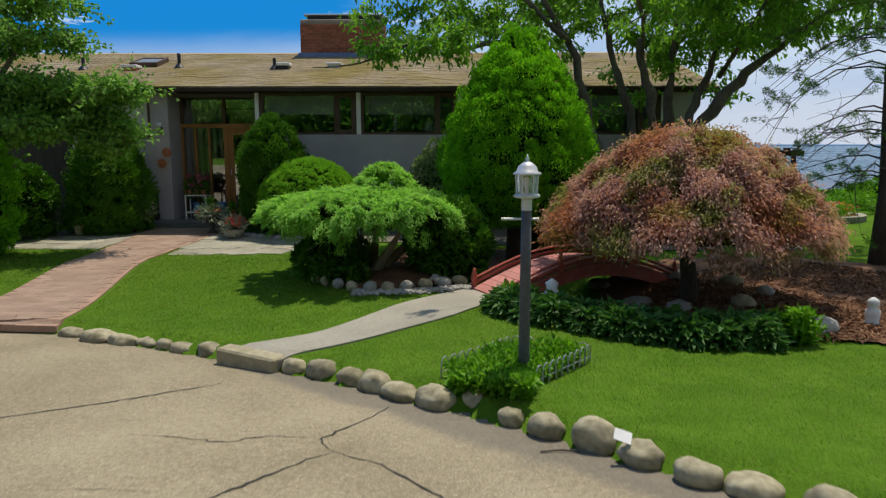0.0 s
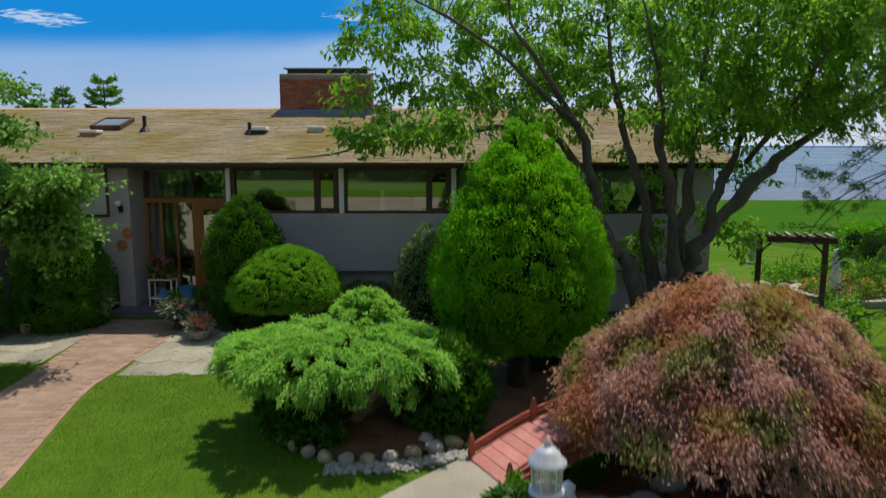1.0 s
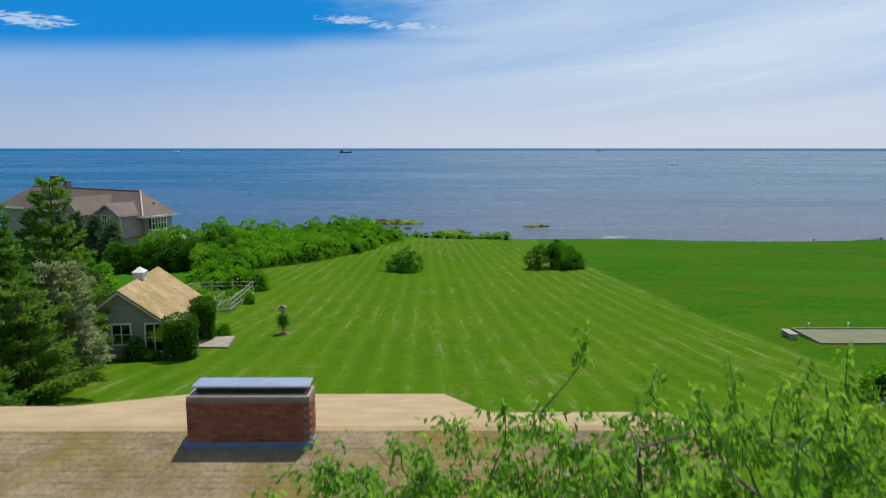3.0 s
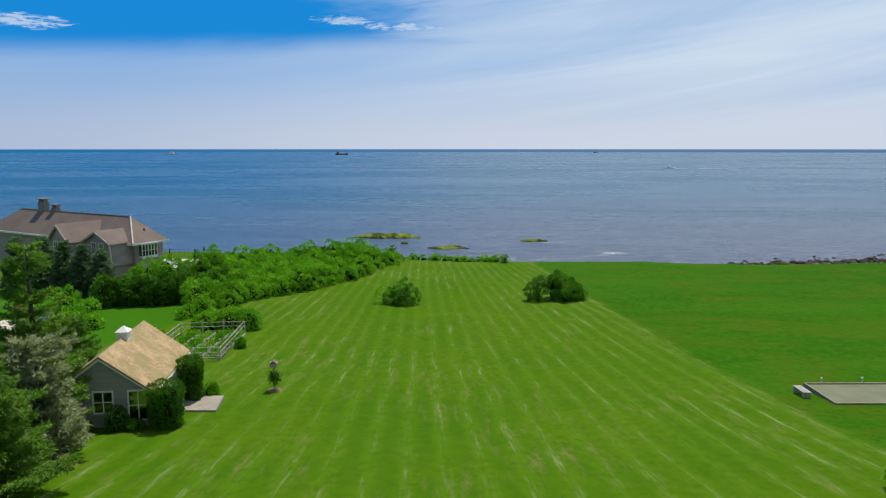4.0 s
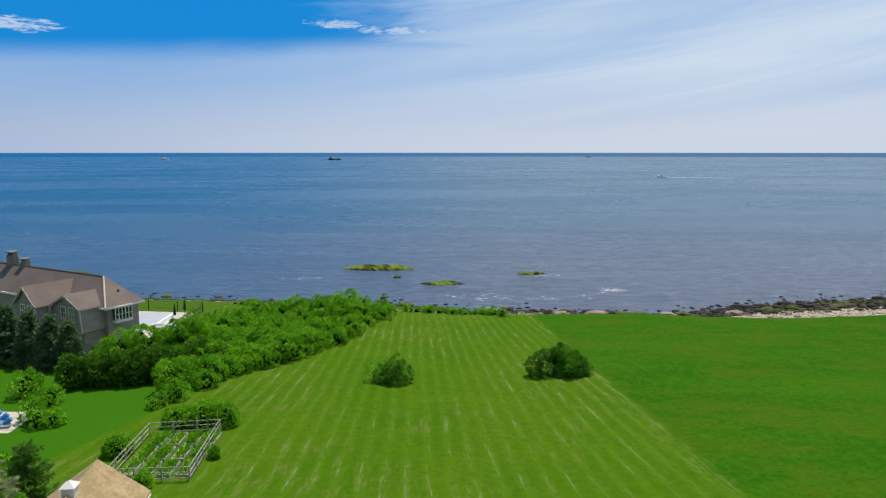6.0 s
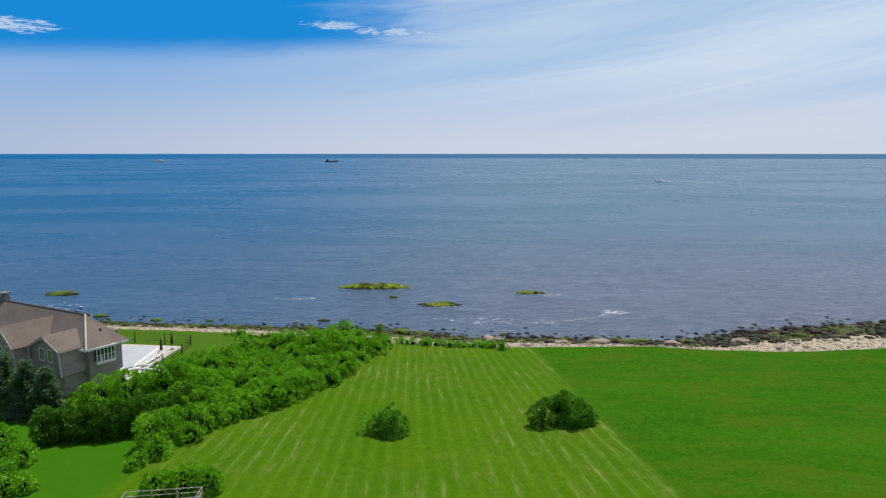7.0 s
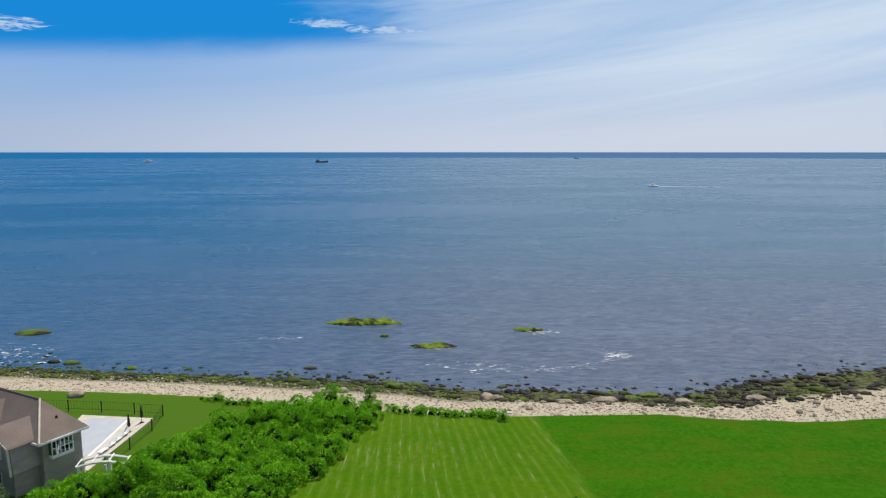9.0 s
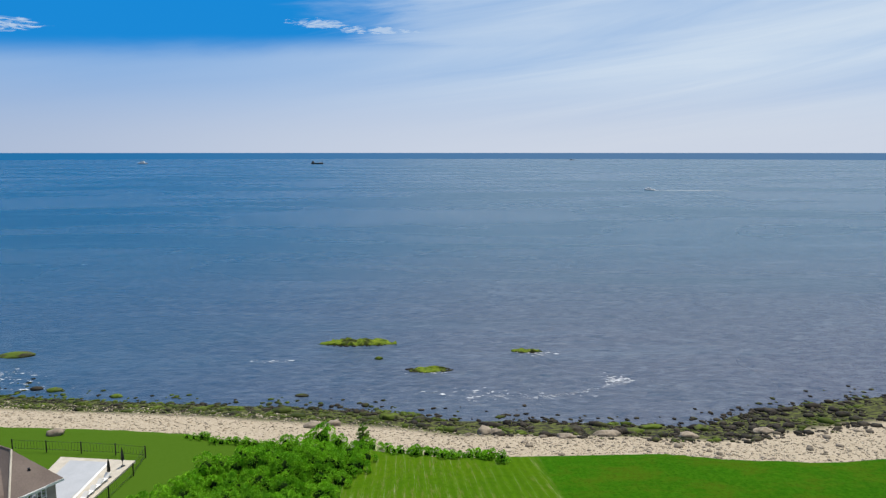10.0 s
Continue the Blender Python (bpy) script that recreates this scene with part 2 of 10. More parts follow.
# ---- ground ----
CURB = [(-40, 11.0), (-12, 9.0), (-7.5, 8.1), (-5.24, 7.75), (-4.58, 7.67), (-3.13, 6.95), (-2.23, 6.43), (-1.61, 6.08), (-0.93, 5.61), (-0.01, 4.95),
        (0.69, 4.37), (1.17, 3.88), (1.63, 3.54), (2.6, 2.6), (4.0, 0.6), (6.0, -3.5), (9.0, -14)]
CURB_X, CURB_Y = [p[0] for p in CURB], [p[1] for p in CURB]
EDGE_X, EDGE_Y = (-120, -62, -45, -33, -27, -4, 5, 35, 43, 56, 64, 120), (146, 138.2, 136.4, 134.3, 132, 127, 124.7, 124.7, 122.5, 121, 121.8, 128)
SHORE_X = (-200, -81, -57, -25, -3, 7, 21, 36, 50, 58, 71, 95, 200)
SHORE_Y = (182, 168.8, 164.8, 160.5, 156.8, 152.4, 151.8, 149.5, 148, 153, 157, 162, 184)
BACK_Y, BACK_Z = (13, 16, 22, 26, 34, 50, 66, 90, 110, 125), (-0.12, 0.0, -0.2, -0.8, -2.2, -3.9, -4.9, -5.6, -5.95, -6.1)
SEA_Z = -12.1


def smooth01(v):
    v = np.clip(v, 0, 1)
    return v * v * (3 - 2 * v)


def drive_z(x, y):
    return -0.17 - 0.07 * (np.clip(y, -6, 12) - 4.2)


def land_z(x, y):
    """Height of the turf."""
    x, y = np.asarray(x, float), np.asarray(y, float)
    gap = y - np.interp(x, CURB_X, CURB_Y)
    near = drive_z(x, y) + 0.13
    front = near + (-0.15 - near) * smooth01((gap - 0.2) / 3.0)
    front = np.where(gap < 0, drive_z(x, y) - 0.05, front)
    step = smooth01((gap - 0.0) / 0.15)
    front = np.where(gap < 0.15, (drive_z(x, y) - 0.05) * (1 - step) + near * step, front)
    ye, ys = np.interp(x, EDGE_X, EDGE_Y), np.interp(x, SHORE_X, SHORE_Y)
    yy = np.where(y > 60, 60 + (y - 60) * 65 / (ye - 60), y)
    back = np.interp(yy, BACK_Y, BACK_Z)
    z = np.where(y < 13, front + (back - front) * smooth01((y - 11.5) / 1.5), back)
    past = y - ye
    bluff = -6.1 - 1.1 * smooth01(past / 1.8)
    s = np.clip((y - ye - 1.8) / (ys - ye - 1.8), 0, 1.6)
    z = np.where(past > 0, bluff - (abs(SEA_Z) - 7.2) * s, z)
    u = (x - 1.64) * 0.883 + (y - 9.28) * 0.469
    w = (x - 1.64) * 0.469 - (y - 9.28) * 0.883
    hollow = -0.38 * np.exp(-((u / 0.7) ** 2 + (w / 1.1) ** 2))
    return z + np.where(y < 13, hollow, 0)


def lawn_material():
    mat = bpy.data.materials.new("turf")
    mat.use_nodes = True
    N, L, put, mix, mnode, ramp, noise_node, bump = node_kit(mat)
    bs = mat.node_tree.nodes["Principled BSDF"]
    pos = N("ShaderNodeNewGeometry").outputs["Position"]
    sep = N("ShaderNodeSeparateXYZ")
    L(pos, sep.inputs[0])
    x, y, z = sep.outputs
    fine = noise_node(pos, 45, 4, 0.7)
    mid = noise_node(pos, 2.2, 4, 0.6)
    wide = noise_node(pos, 0.11, 3, 0.6)
    base = mix(ramp(mid, 0.3, 0.7), (0.050, 0.120, 0.008), (0.085, 0.170, 0.014))
    base = mix(mnode("MULTIPLY", ramp(fine, 0.35, 0.75), 0.5), base, (0.115, 0.195, 0.024))
    base = mix(mnode("MULTIPLY", ramp(wide, 0.45, 0.7), 0.45), base, (0.095, 0.160, 0.022))
    # the mown meadow behind the house: stripes and dry streaks along them
    far = ramp(y, 23.0, 27.0)
    fan = mnode("SUBTRACT", 1.0, mnode("DIVIDE", mnode("SUBTRACT", y, 46.0), 210.0))
    across = mnode("DIVIDE", mnode("ADD", x, 5.0), fan)
    across = mnode("ADD", across, mnode("MULTIPLY", mnode("SUBTRACT", noise_node(pos, 0.07, 2), 0.5), 0.7))
    swath = N("ShaderNodeCombineXYZ")
    L(across, swath.inputs[0]), L(y, swath.inputs[1])
    swath = swath.outputs[0]
    stripe = mnode("SINE", mnode("ADD", mnode("MULTIPLY", across, 3.22), 2.22))
    meadow = mix(ramp(stripe, -0.9, 0.9), (0.050, 0.126, 0.003), (0.062, 0.146, 0.004))
    meadow = mix(mnode("MULTIPLY", ramp(wide, 0.35, 0.7), 0.6), meadow, (0.078, 0.150, 0.004))
    meadow = mix(mnode("MULTIPLY", ramp(noise_node(pos, 1.6, 4, 0.7), 0.4, 0.7), 0.5), meadow, (0.030, 0.095, 0.002))
    mottle = noise_node(swath, 0.8, 6, 0.8, (1.4, 0.3, 1.0))
    patchy = ramp(noise_node(pos, 0.06, 4, 0.65), 0.36, 0.62)
    meadow = mix(mnode("MULTIPLY", mnode("MULTIPLY", ramp(mottle, 0.48, 0.72), 0.95), patchy), meadow, (0.145, 0.155, 0.042))
    # dry dashes left along the edges of the mown swaths
    dash = ramp(noise_node(swath, 1.0, 5, 0.75, (2.2, 0.20, 1.0)), 0.44, 0.66)
    streak = noise_node(swath, 1.0, 5, 0.8, (3.2, 0.24, 1.0))
    line = mnode("MULTIPLY", ramp(stripe, 0.55, 1.0), ramp(streak, 0.42, 0.62))
    loose = mnode("MULTIPLY", ramp(streak, 0.58, 0.72), 0.35)
    dry = mnode("MULTIPLY", mnode("MULTIPLY", mnode("MAXIMUM", line, loose), dash), mnode("ADD", mnode("MULTIPLY", patchy, 0.75), 0.25))
    meadow = mix(mnode("MULTIPLY", dry, 0.68), meadow, (0.30, 0.32, 0.18))
    # the neighbouring lawn, watered and dark
    bound = mnode("ADD", x, mnode("MULTIPLY", mnode("SUBTRACT", y, 51.0), 0.104))
    bound = mnode("ADD", bound, mnode("MULTIPLY", noise_node(pos, 0.45, 5, 0.7), 2.2))
    other = ramp(bound, 24.4, 26.2)
    bands = ramp(noise_node(pos, 0.22, 3, 0.6, (0.10, 0.6, 0.1)), 0.35, 0.7)
    lush = mix(bands, (0.018, 0.092, 0.0012), (0.027, 0.114, 0.0015))
    lush = mix(mnode("MULTIPLY", ramp(mottle, 0.42, 0.75), 0.45), lush, (0.050, 0.108, 0.004))
    lush = mix(mnode("MULTIPLY", ramp(noise_node(pos, 0.16, 6, 0.75, (0.6, 1.2, 1.0)), 0.44, 0.62), 0.8), lush, (0.056, 0.100, 0.004))
    lush = mix(mnode("MULTIPLY", ramp(noise_node(pos, 1.3, 6, 0.8), 0.42, 0.64), 0.6), lush, (0.044, 0.140, 0.004))
    lush = mix(mnode("MULTIPLY", ramp(noise_node(pos, 2.6, 5, 0.8), 0.48, 0.30), 0.65), lush, (0.008, 0.056, 0.001))
    edge = mnode("MULTIPLY", ramp(mnode("ABSOLUTE", mnode("SUBTRACT", bound, 24.8)), 0.7, 0.1), dash)
    meadow = mix(mnode("MULTIPLY", other, 1.0), meadow, lush)
    west = mnode("SUBTRACT", mnode("MULTIPLY", mnode("SUBTRACT", y, 80.0), 0.36), mnode("ADD", x, 26.5))
    west = mnode("MULTIPLY", ramp(west, 0.0, 1.0), ramp(y, 64.0, 66.0))
    meadow = mix(west, meadow, mix(ramp(y, 92.0, 104.0), mix(mid, (0.030, 0.115, 0.003), (0.042, 0.145, 0.005)), mix(mid, (0.050, 0.112, 0.007), (0.066, 0.136, 0.012))))
    meadow = mix(mnode("MULTIPLY", edge, 0.22), meadow, (0.26, 0.31, 0.12))
    colour = mix(far, base, meadow)
    # pebbles and sand below the bluff
    sand = ramp(z, -6.35, -6.75)
    peb = mix(ramp(noise_node(pos, 1.3, 5, 0.75), 0.35, 0.7), (0.35, 0.300, 0.225), (0.46, 0.400, 0.315))
    peb = mix(ramp(z, -9.6, -10.3), peb, mix(ramp(noise_node(pos, 0.9, 5, 0.7), 0.4, 0.62), (0.035, 0.035, 0.028), (0.11, 0.13, 0.04)))
    colour = mix(sand, colour, peb)
    L(colour, bs.inputs["Base Color"])
    bs.inputs["Roughness"].default_value, bs.inputs["Specular IOR Level"].default_value = 1.0, 0.03
    L(bump(mnode("ADD", fine, mid), 0.6, 0.03), bs.inputs["Normal"])
    return mat


def axis_lines(spans):
    out = []
    for a, b, step in spans:
        out.extend(np.arange(a, b, step))
    return np.array(out + [spans[-1][1]])


def sheet(name, xs, ys, height, mask=None):
    X, Y = np.meshgrid(xs, ys)
    Z = height(X, Y)
    n, m = len(xs), len(ys)
    idx = np.arange(n * m).reshape(m, n)
    faces = np.stack([idx[:-1, :-1], idx[:-1, 1:], idx[1:, 1:], idx[1:, :-1]], -1).reshape(-1, 4)
    if mask is not None:
        keep = mask((X[:-1, :-1] + X[1:, 1:]) / 2, (Y[:-1, :-1] + Y[1:, 1:]) / 2).ravel()
        faces = faces[keep]
    return array_mesh(name, np.stack([X, Y, Z], -1).reshape(-1, 3), faces, True)


TURF = lawn_material()
gx = axis_lines([(-4400, -400, 500), (-400, -150, 50), (-150, -14, 2.0), (-14, 9, 0.16), (9, 150, 2.0), (150, 400, 50), (400, 4400, 500)])
gy = axis_lines([(-4400, -400, 500), (-400, -20, 38), (-20, 2, 1.0), (2, 15, 0.16), (15, 60, 1.5), (60, 118, 2.0), (118, 190, 0.8), (190, 215, 5)])
tagged(part("ground", sheet("ground", gx, gy, land_z), TURF), "mown green lawn falling gently to a pebble beach", "lawn", kind="structure")


# ---- sea ----
def sea_material():
    mat = bpy.data.materials.new("sea_water")
    mat.use_nodes = True
    N, L, put, mix, mnode, ramp, noise_node, bump = node_kit(mat)
    bs = mat.node_tree.nodes["Principled BSDF"]
    pos = N("ShaderNodeNewGeometry").outputs["Position"]
    sep = N("ShaderNodeSeparateXYZ")
    L(pos, sep.inputs[0])
    x, y, z = sep.outputs
    slick = noise_node(pos, 0.010, 4, 0.6, (0.35, 1.0, 1.0), 0.6)
    slick2 = noise_node(pos, 0.05, 3, 0.6, (0.2, 1.0, 1.0))
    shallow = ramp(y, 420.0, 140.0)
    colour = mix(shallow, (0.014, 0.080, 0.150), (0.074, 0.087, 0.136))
    # slicks, streaks and wavelets: pale sheen and dark troughs painted into the base colour
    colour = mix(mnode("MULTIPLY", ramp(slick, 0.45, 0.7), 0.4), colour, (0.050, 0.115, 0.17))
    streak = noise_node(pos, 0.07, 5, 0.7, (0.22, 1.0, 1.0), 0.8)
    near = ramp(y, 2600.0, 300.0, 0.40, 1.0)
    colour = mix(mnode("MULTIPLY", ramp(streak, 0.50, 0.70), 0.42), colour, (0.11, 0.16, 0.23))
    chop_shading = noise_node(pos, 0.72, 6, 0.78, (0.45, 1.0, 1.0), 0.5)
    colour = mix(mnode("MULTIPLY", ramp(chop_shading, 0.47, 0.66), mnode("MULTIPLY", near, 0.62)), colour, (0.16, 0.20, 0.26))
    colour = mix(mnode("MULTIPLY", ramp(chop_shading, 0.48, 0.32), mnode("MULTIPLY", near, 0.75)), colour, (0.006, 0.04, 0.09))
    ripple_shading = noise_node(pos, 0.40, 5, 0.8, (0.6, 1.0, 1.0), 0.8)
    colour = mix(mnode("MULTIPLY", ramp(ripple_shading, 0.5, 0.72), mnode("MULTIPLY", near, 0.4)), colour, (0.16, 0.19, 0.25))
    colour = mix(mnode("MULTIPLY", ramp(ripple_shading, 0.46, 0.28), mnode("MULTIPLY", near, 0.4)), colour, (0.012, 0.06, 0.11))
    # deeper blue sheen toward the west, by view bearing, put into the base colour
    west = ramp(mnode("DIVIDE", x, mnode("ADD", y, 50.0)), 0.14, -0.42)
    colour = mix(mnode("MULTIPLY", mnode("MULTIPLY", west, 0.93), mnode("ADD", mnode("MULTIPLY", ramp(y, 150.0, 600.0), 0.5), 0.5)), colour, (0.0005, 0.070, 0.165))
    L(colour, bs.inputs["Base Color"])
    L(mnode("ADD", mnode("MULTIPLY", ramp(slick, 0.35, 0.7), 0.12), 0.22), bs.inputs["Roughness"])
    bs.inputs["IOR"].default_value, bs.inputs["Specular IOR Level"].default_value = 1.33, 0.17
    w1 = noise_node(pos, 0.9, 4, 0.7, (0.6, 1.0, 1.0), 0.4)
    w2 = noise_node(pos, 0.13, 3, 0.6, (0.4, 1.0, 1.0))
    h = mnode("ADD", mnode("MULTIPLY", w1, 0.6), mnode("ADD", mnode("MULTIPLY", w2, 1.3), mnode("MULTIPLY", slick2, 0.8)))
    L(bump(h, 0.55, 1.0), bs.inputs["Normal"])
    return mat


SEA = sea_material()


def build_sea():
    rs = np.array([0, 40, 80, 120, 170, 240, 340, 500, 800, 1300, 2100, 3200, 4100, 4920.0])
    an = np.radians(np.arange(-30, 210.1, 2.0))
    A, R = np.meshgrid(an, rs)
    v = np.stack([R * np.cos(A), 130 + R * np.sin(A) * (4900 / 4920), np.full(A.shape, SEA_Z)], -1).reshape(-1, 3)
    n, m = len(an), len(rs)
    idx = np.arange(n * m).reshape(m, n)
    f = np.stack([idx[:-1, :-1], idx[1:, :-1], idx[1:, 1:], idx[:-1, 1:]], -1).reshape(-1, 4)
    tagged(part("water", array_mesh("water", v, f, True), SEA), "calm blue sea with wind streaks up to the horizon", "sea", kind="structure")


build_sea()

# ---- driveway and paths ----


def asphalt_material():
    mat = surface("asphalt", (0.19, 0.158, 0.100), (0.32, 0.275, 0.185), 26, 0.8, 0.95, relief=0.5, depth=0.006, stain=(0.13, 0.115, 0.09), stain_at=(0.55, 0.75), spec=0.15)
    N, L, put, mix, mnode, ramp, noise_node, bump = node_kit(mat)
    bs = mat.node_tree.nodes["Principled BSDF"]
    old = bs.inputs["Base Color"].links[0].from_socket
    pos = N("ShaderNodeNewGeometry").outputs["Position"]
    grit = noise_node(pos, 85, 3, 0.85)
    colour = mix(mnode("MULTIPLY", ramp(grit, 0.56, 0.68), 0.8), old, (0.56, 0.51, 0.39))
    colour = mix(mnode("MULTIPLY", ramp(grit, 0.45, 0.34), 0.75), colour, (0.07, 0.06, 0.05))
    sep = N("ShaderNodeSeparateXYZ")
    L(pos, sep.inputs[0])
    # newer, darker patch along the curb
    edge = mnode("ADD", sep.outputs[0], mnode("MULTIPLY", mnode("SUBTRACT", sep.outputs[1], 4.5), 1.15))
    edge = mnode("ADD", edge, mnode("MULTIPLY", noise_node(pos, 1.6, 3), 0.5))
    colour = mix(mnode("MULTIPLY", ramp(edge, 0.05, 0.3), 0.6), colour, (0.115, 0.105, 0.095))
    L(colour, bs.inputs["Base Color"])
    return mat


ASPHALT = asphalt_material()
CONCRETE = surface("concrete", (0.22, 0.205, 0.165), (0.32, 0.30, 0.245), 30, 1.6, 0.85, relief=0.3, depth=0.006, stain=(0.24, 0.22, 0.19))
dx = axis_lines([(-40, -12, 2), (-12, 9, 0.25)])
dy = axis_lines([(-8, 0, 2), (0, 12, 0.12)])
tagged(part("driveway", sheet("driveway", dx, dy, lambda x, y: drive_z(x, y), lambda x, y: y < np.interp(x, CURB_X, CURB_Y) + 0.06), ASPHALT),
       "pale worn asphalt driveway with long branching cracks", "driveway", kind="structure")


def ribbon(left, right, steps, lift, thick=0.06):
    """A path between two edge lines that follows the ground, with sides."""
    def along(line, s):
        d = [0.0]
        for a, b in zip(line, line[1:]):
            d.append(d[-1] + math.dist(a, b))
        return np.interp(s, np.array(d) / d[-1], [p[0] for p in line]), np.interp(s, np.array(d) / d[-1], [p[1] for p in line])
    m, n = Mesher(), 9
    s = np.linspace(0, 1, steps)
    lx, ly = along(left, s)
    rx, ry = along(right, s)
    top = []
    for i in range(steps):
        for k in range(n):
            w = k / (n - 1)
            px, py = lx[i] + (rx[i] - lx[i]) * w, ly[i] + (ry[i] - ly[i]) * w
            top.append((px, py, lift(px, py)))
    f = [(i * n + k, i * n + k + 1, (i + 1) * n + k + 1, (i + 1) * n + k) for i in range(steps - 1) for k in range(n - 1)]
    m.add(top, f)
    rim = [i * n for i in range(steps)] + [(steps - 1) * n + k for k in range(1, n)] + [i * n + n - 1 for i in range(steps - 2, -1, -1)] + list(range(n - 2, 0, -1))
    base = len(m.v)
    m.v.extend([(top[i][0], top[i][1], top[i][2] - thick) for i in rim])
    q = len(rim)
    m.f.extend([(rim[k], base + k, base + (k + 1) % q, rim[(k + 1) % q]) for k in range(q)])
    return m


def path_z(x, y):
    return float(land_z(x, max(y, np.interp(x, CURB_X, CURB_Y) + 0.1))) + 0.02


WALK_L = [(-2.27, 6.40), (-1.45, 7.05), (-0.7, 8.09), (0.20, 9.02)]
WALK_R = [(-1.62, 6.04), (-0.61, 7.06), (0.0, 7.6), (0.60, 8.40)]
tagged(part("pavement", ribbon(WALK_L, WALK_R, 24, path_z, 0.2), CONCRETE), "pale grey concrete garden walk with worn edges", "garden path", kind="structure")

STEP_STONE = surface("step_stone", (0.26, 0.225, 0.140), (0.40, 0.355, 0.240), 18, 4, 0.9, relief=0.6, depth=0.015, stain=(0.17, 0.155, 0.085))
step = Mesher().box(0, 0.74, 0, 0.20, -0.22, 0.035, 0.02)
step = whole("step_stone", step, STEP_STONE, "worn tan stone block ending the concrete walk", "step")
step.matrix_basis = pose(-2.29, 6.35, float(land_z(-1.95, 6.5)) + 0.0, 0, 0, -29)

# ---- house ----
STUCCO = surface("stucco", (0.40, 0.37, 0.40), (0.47, 0.44, 0.46), 60, 1.2, 0.9, relief=0.25, depth=0.004, stain=(0.34, 0.32, 0.34))
WHITE_PAINT = surface("white_paint", (0.70, 0.70, 0.70), (0.80, 0.80, 0.78), 30, 2.0, 0.5, relief=0.1, depth=0.002)
BROWN_WOOD = surface("brown_wood", (0.060, 0.034, 0.020), (0.105, 0.062, 0.036), 18, 3, 0.6, relief=0.3, depth=0.003, stretch=(1, 1, 0.1))
DOOR_PANEL = surface("door_panel_wood", (0.10, 0.035, 0.014), (0.17, 0.065, 0.024), 14, 3, 0.5, relief=0.25, depth=0.003, stretch=(1, 1, 0.08))
SHADED_WALL = surface("shaded_wall", (0.040, 0.036, 0.030), (0.070, 0.062, 0.050), 20, 2, 0.8, relief=0.3, depth=0.004, stretch=(1, 1, 0.1))
FASCIA_WOOD = surface("fascia_wood", (0.022, 0.013, 0.009), (0.042, 0.025, 0.016), 18, 3, 0.7, relief=0.3, depth=0.003, stretch=(0.1, 1, 1))
DOOR_WOOD = surface("door_wood", (0.26, 0.115, 0.030), (0.40, 0.19, 0.055), 14, 3, 0.45, relief=0.25, depth=0.003, stretch=(1, 1, 0.08))
SHINGLE_LOOK = dict(a=(0.150, 0.118, 0.072), b=(0.310, 0.256, 0.178), fine=13, coarse=1.1, rough=0.9, relief=0.6, depth=0.010, stain=(0.178, 0.140, 0.030), stain_at=(0.40, 0.66), spec=0.1, vary=0.09)
SHINGLE = surface("shingle", **SHINGLE_LOOK)
SHINGLE_JOINED = surface("shingle_joined", **SHINGLE_LOOK, island=True)
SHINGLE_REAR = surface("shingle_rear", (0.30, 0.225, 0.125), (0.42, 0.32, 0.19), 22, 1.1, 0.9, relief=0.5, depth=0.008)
GLASS = glassy("window_glass", (0.75, 0.8, 0.78), 0.01, 0.28)
# floor and ceiling behind the glass: the room's dimness is in this dark colour
DARK_ROOM = surface("dim_room", (0.10, 0.095, 0.085), (0.15, 0.14, 0.125), 20, 1, 0.9, relief=0)
BLIND = surface("roller_blind", (0.50, 0.50, 0.44), (0.58, 0.58, 0.52), 30, 2, 0.9, relief=0.05)
DARK_METAL = surface("dark_metal", (0.030, 0.030, 0.032), (0.055, 0.055, 0.058), 50, 6, 0.45, metal=0.6, relief=0.1)
GALV = surface("galvanised", (0.50, 0.52, 0.55), (0.62, 0.64, 0.68), 25, 3, 0.35, metal=0.7, relief=0.1)
BLUE_FLASH = surface("blue_flashing", (0.10, 0.16, 0.34), (0.15, 0.22, 0.42), 25, 3, 0.45, relief=0.1)
BRICK = surface("brick_clay", (0.22, 0.065, 0.038), (0.36, 0.125, 0.070), 50, 8, 0.9, relief=0.5, depth=0.006, vary=0.28)
MORTAR = surface("mortar", (0.20, 0.17, 0.15), (0.29, 0.25, 0.22), 60, 5, 0.95, relief=0.4, depth=0.004)
CROWN_STONE = surface("chimney_crown", (0.26, 0.22, 0.20), (0.36, 0.31, 0.28), 30, 4, 0.9, relief=0.4, depth=0.006)
SLATE = surface("stoop_slate", (0.11, 0.115, 0.13), (0.17, 0.175, 0.19), 30, 3, 0.7, relief=0.2)

EAVE_Y, EAVE_Z, RIDGE_Y, RIDGE_Z = 14.96, 2.97, 19.42, 4.21
PITCH = (RIDGE_Z - EAVE_Z) / (RIDGE_Y - EAVE_Y)
ROOF_L, ROOF_R, WALL_Y = -13.0, 5.6, 15.30
house = thing("house", "low ranch house, mauve stucco under a mossy brown shingle roof", "house", (0, 0, 0))


def roof_slab(points, thick=0.05):
    m = Mesher()
    n = len(points)
    m.add(list(points) + [(x, y, z - thick) for x, y, z in points],
          [tuple(range(n)), tuple(reversed(range(n, 2 * n)))] + [((k + 1) % n, k, n + k, n + (k + 1) % n) for k in range(n)])
    return m


def back_z(y):
    return RIDGE_Z - PITCH * (y - RIDGE_Y)


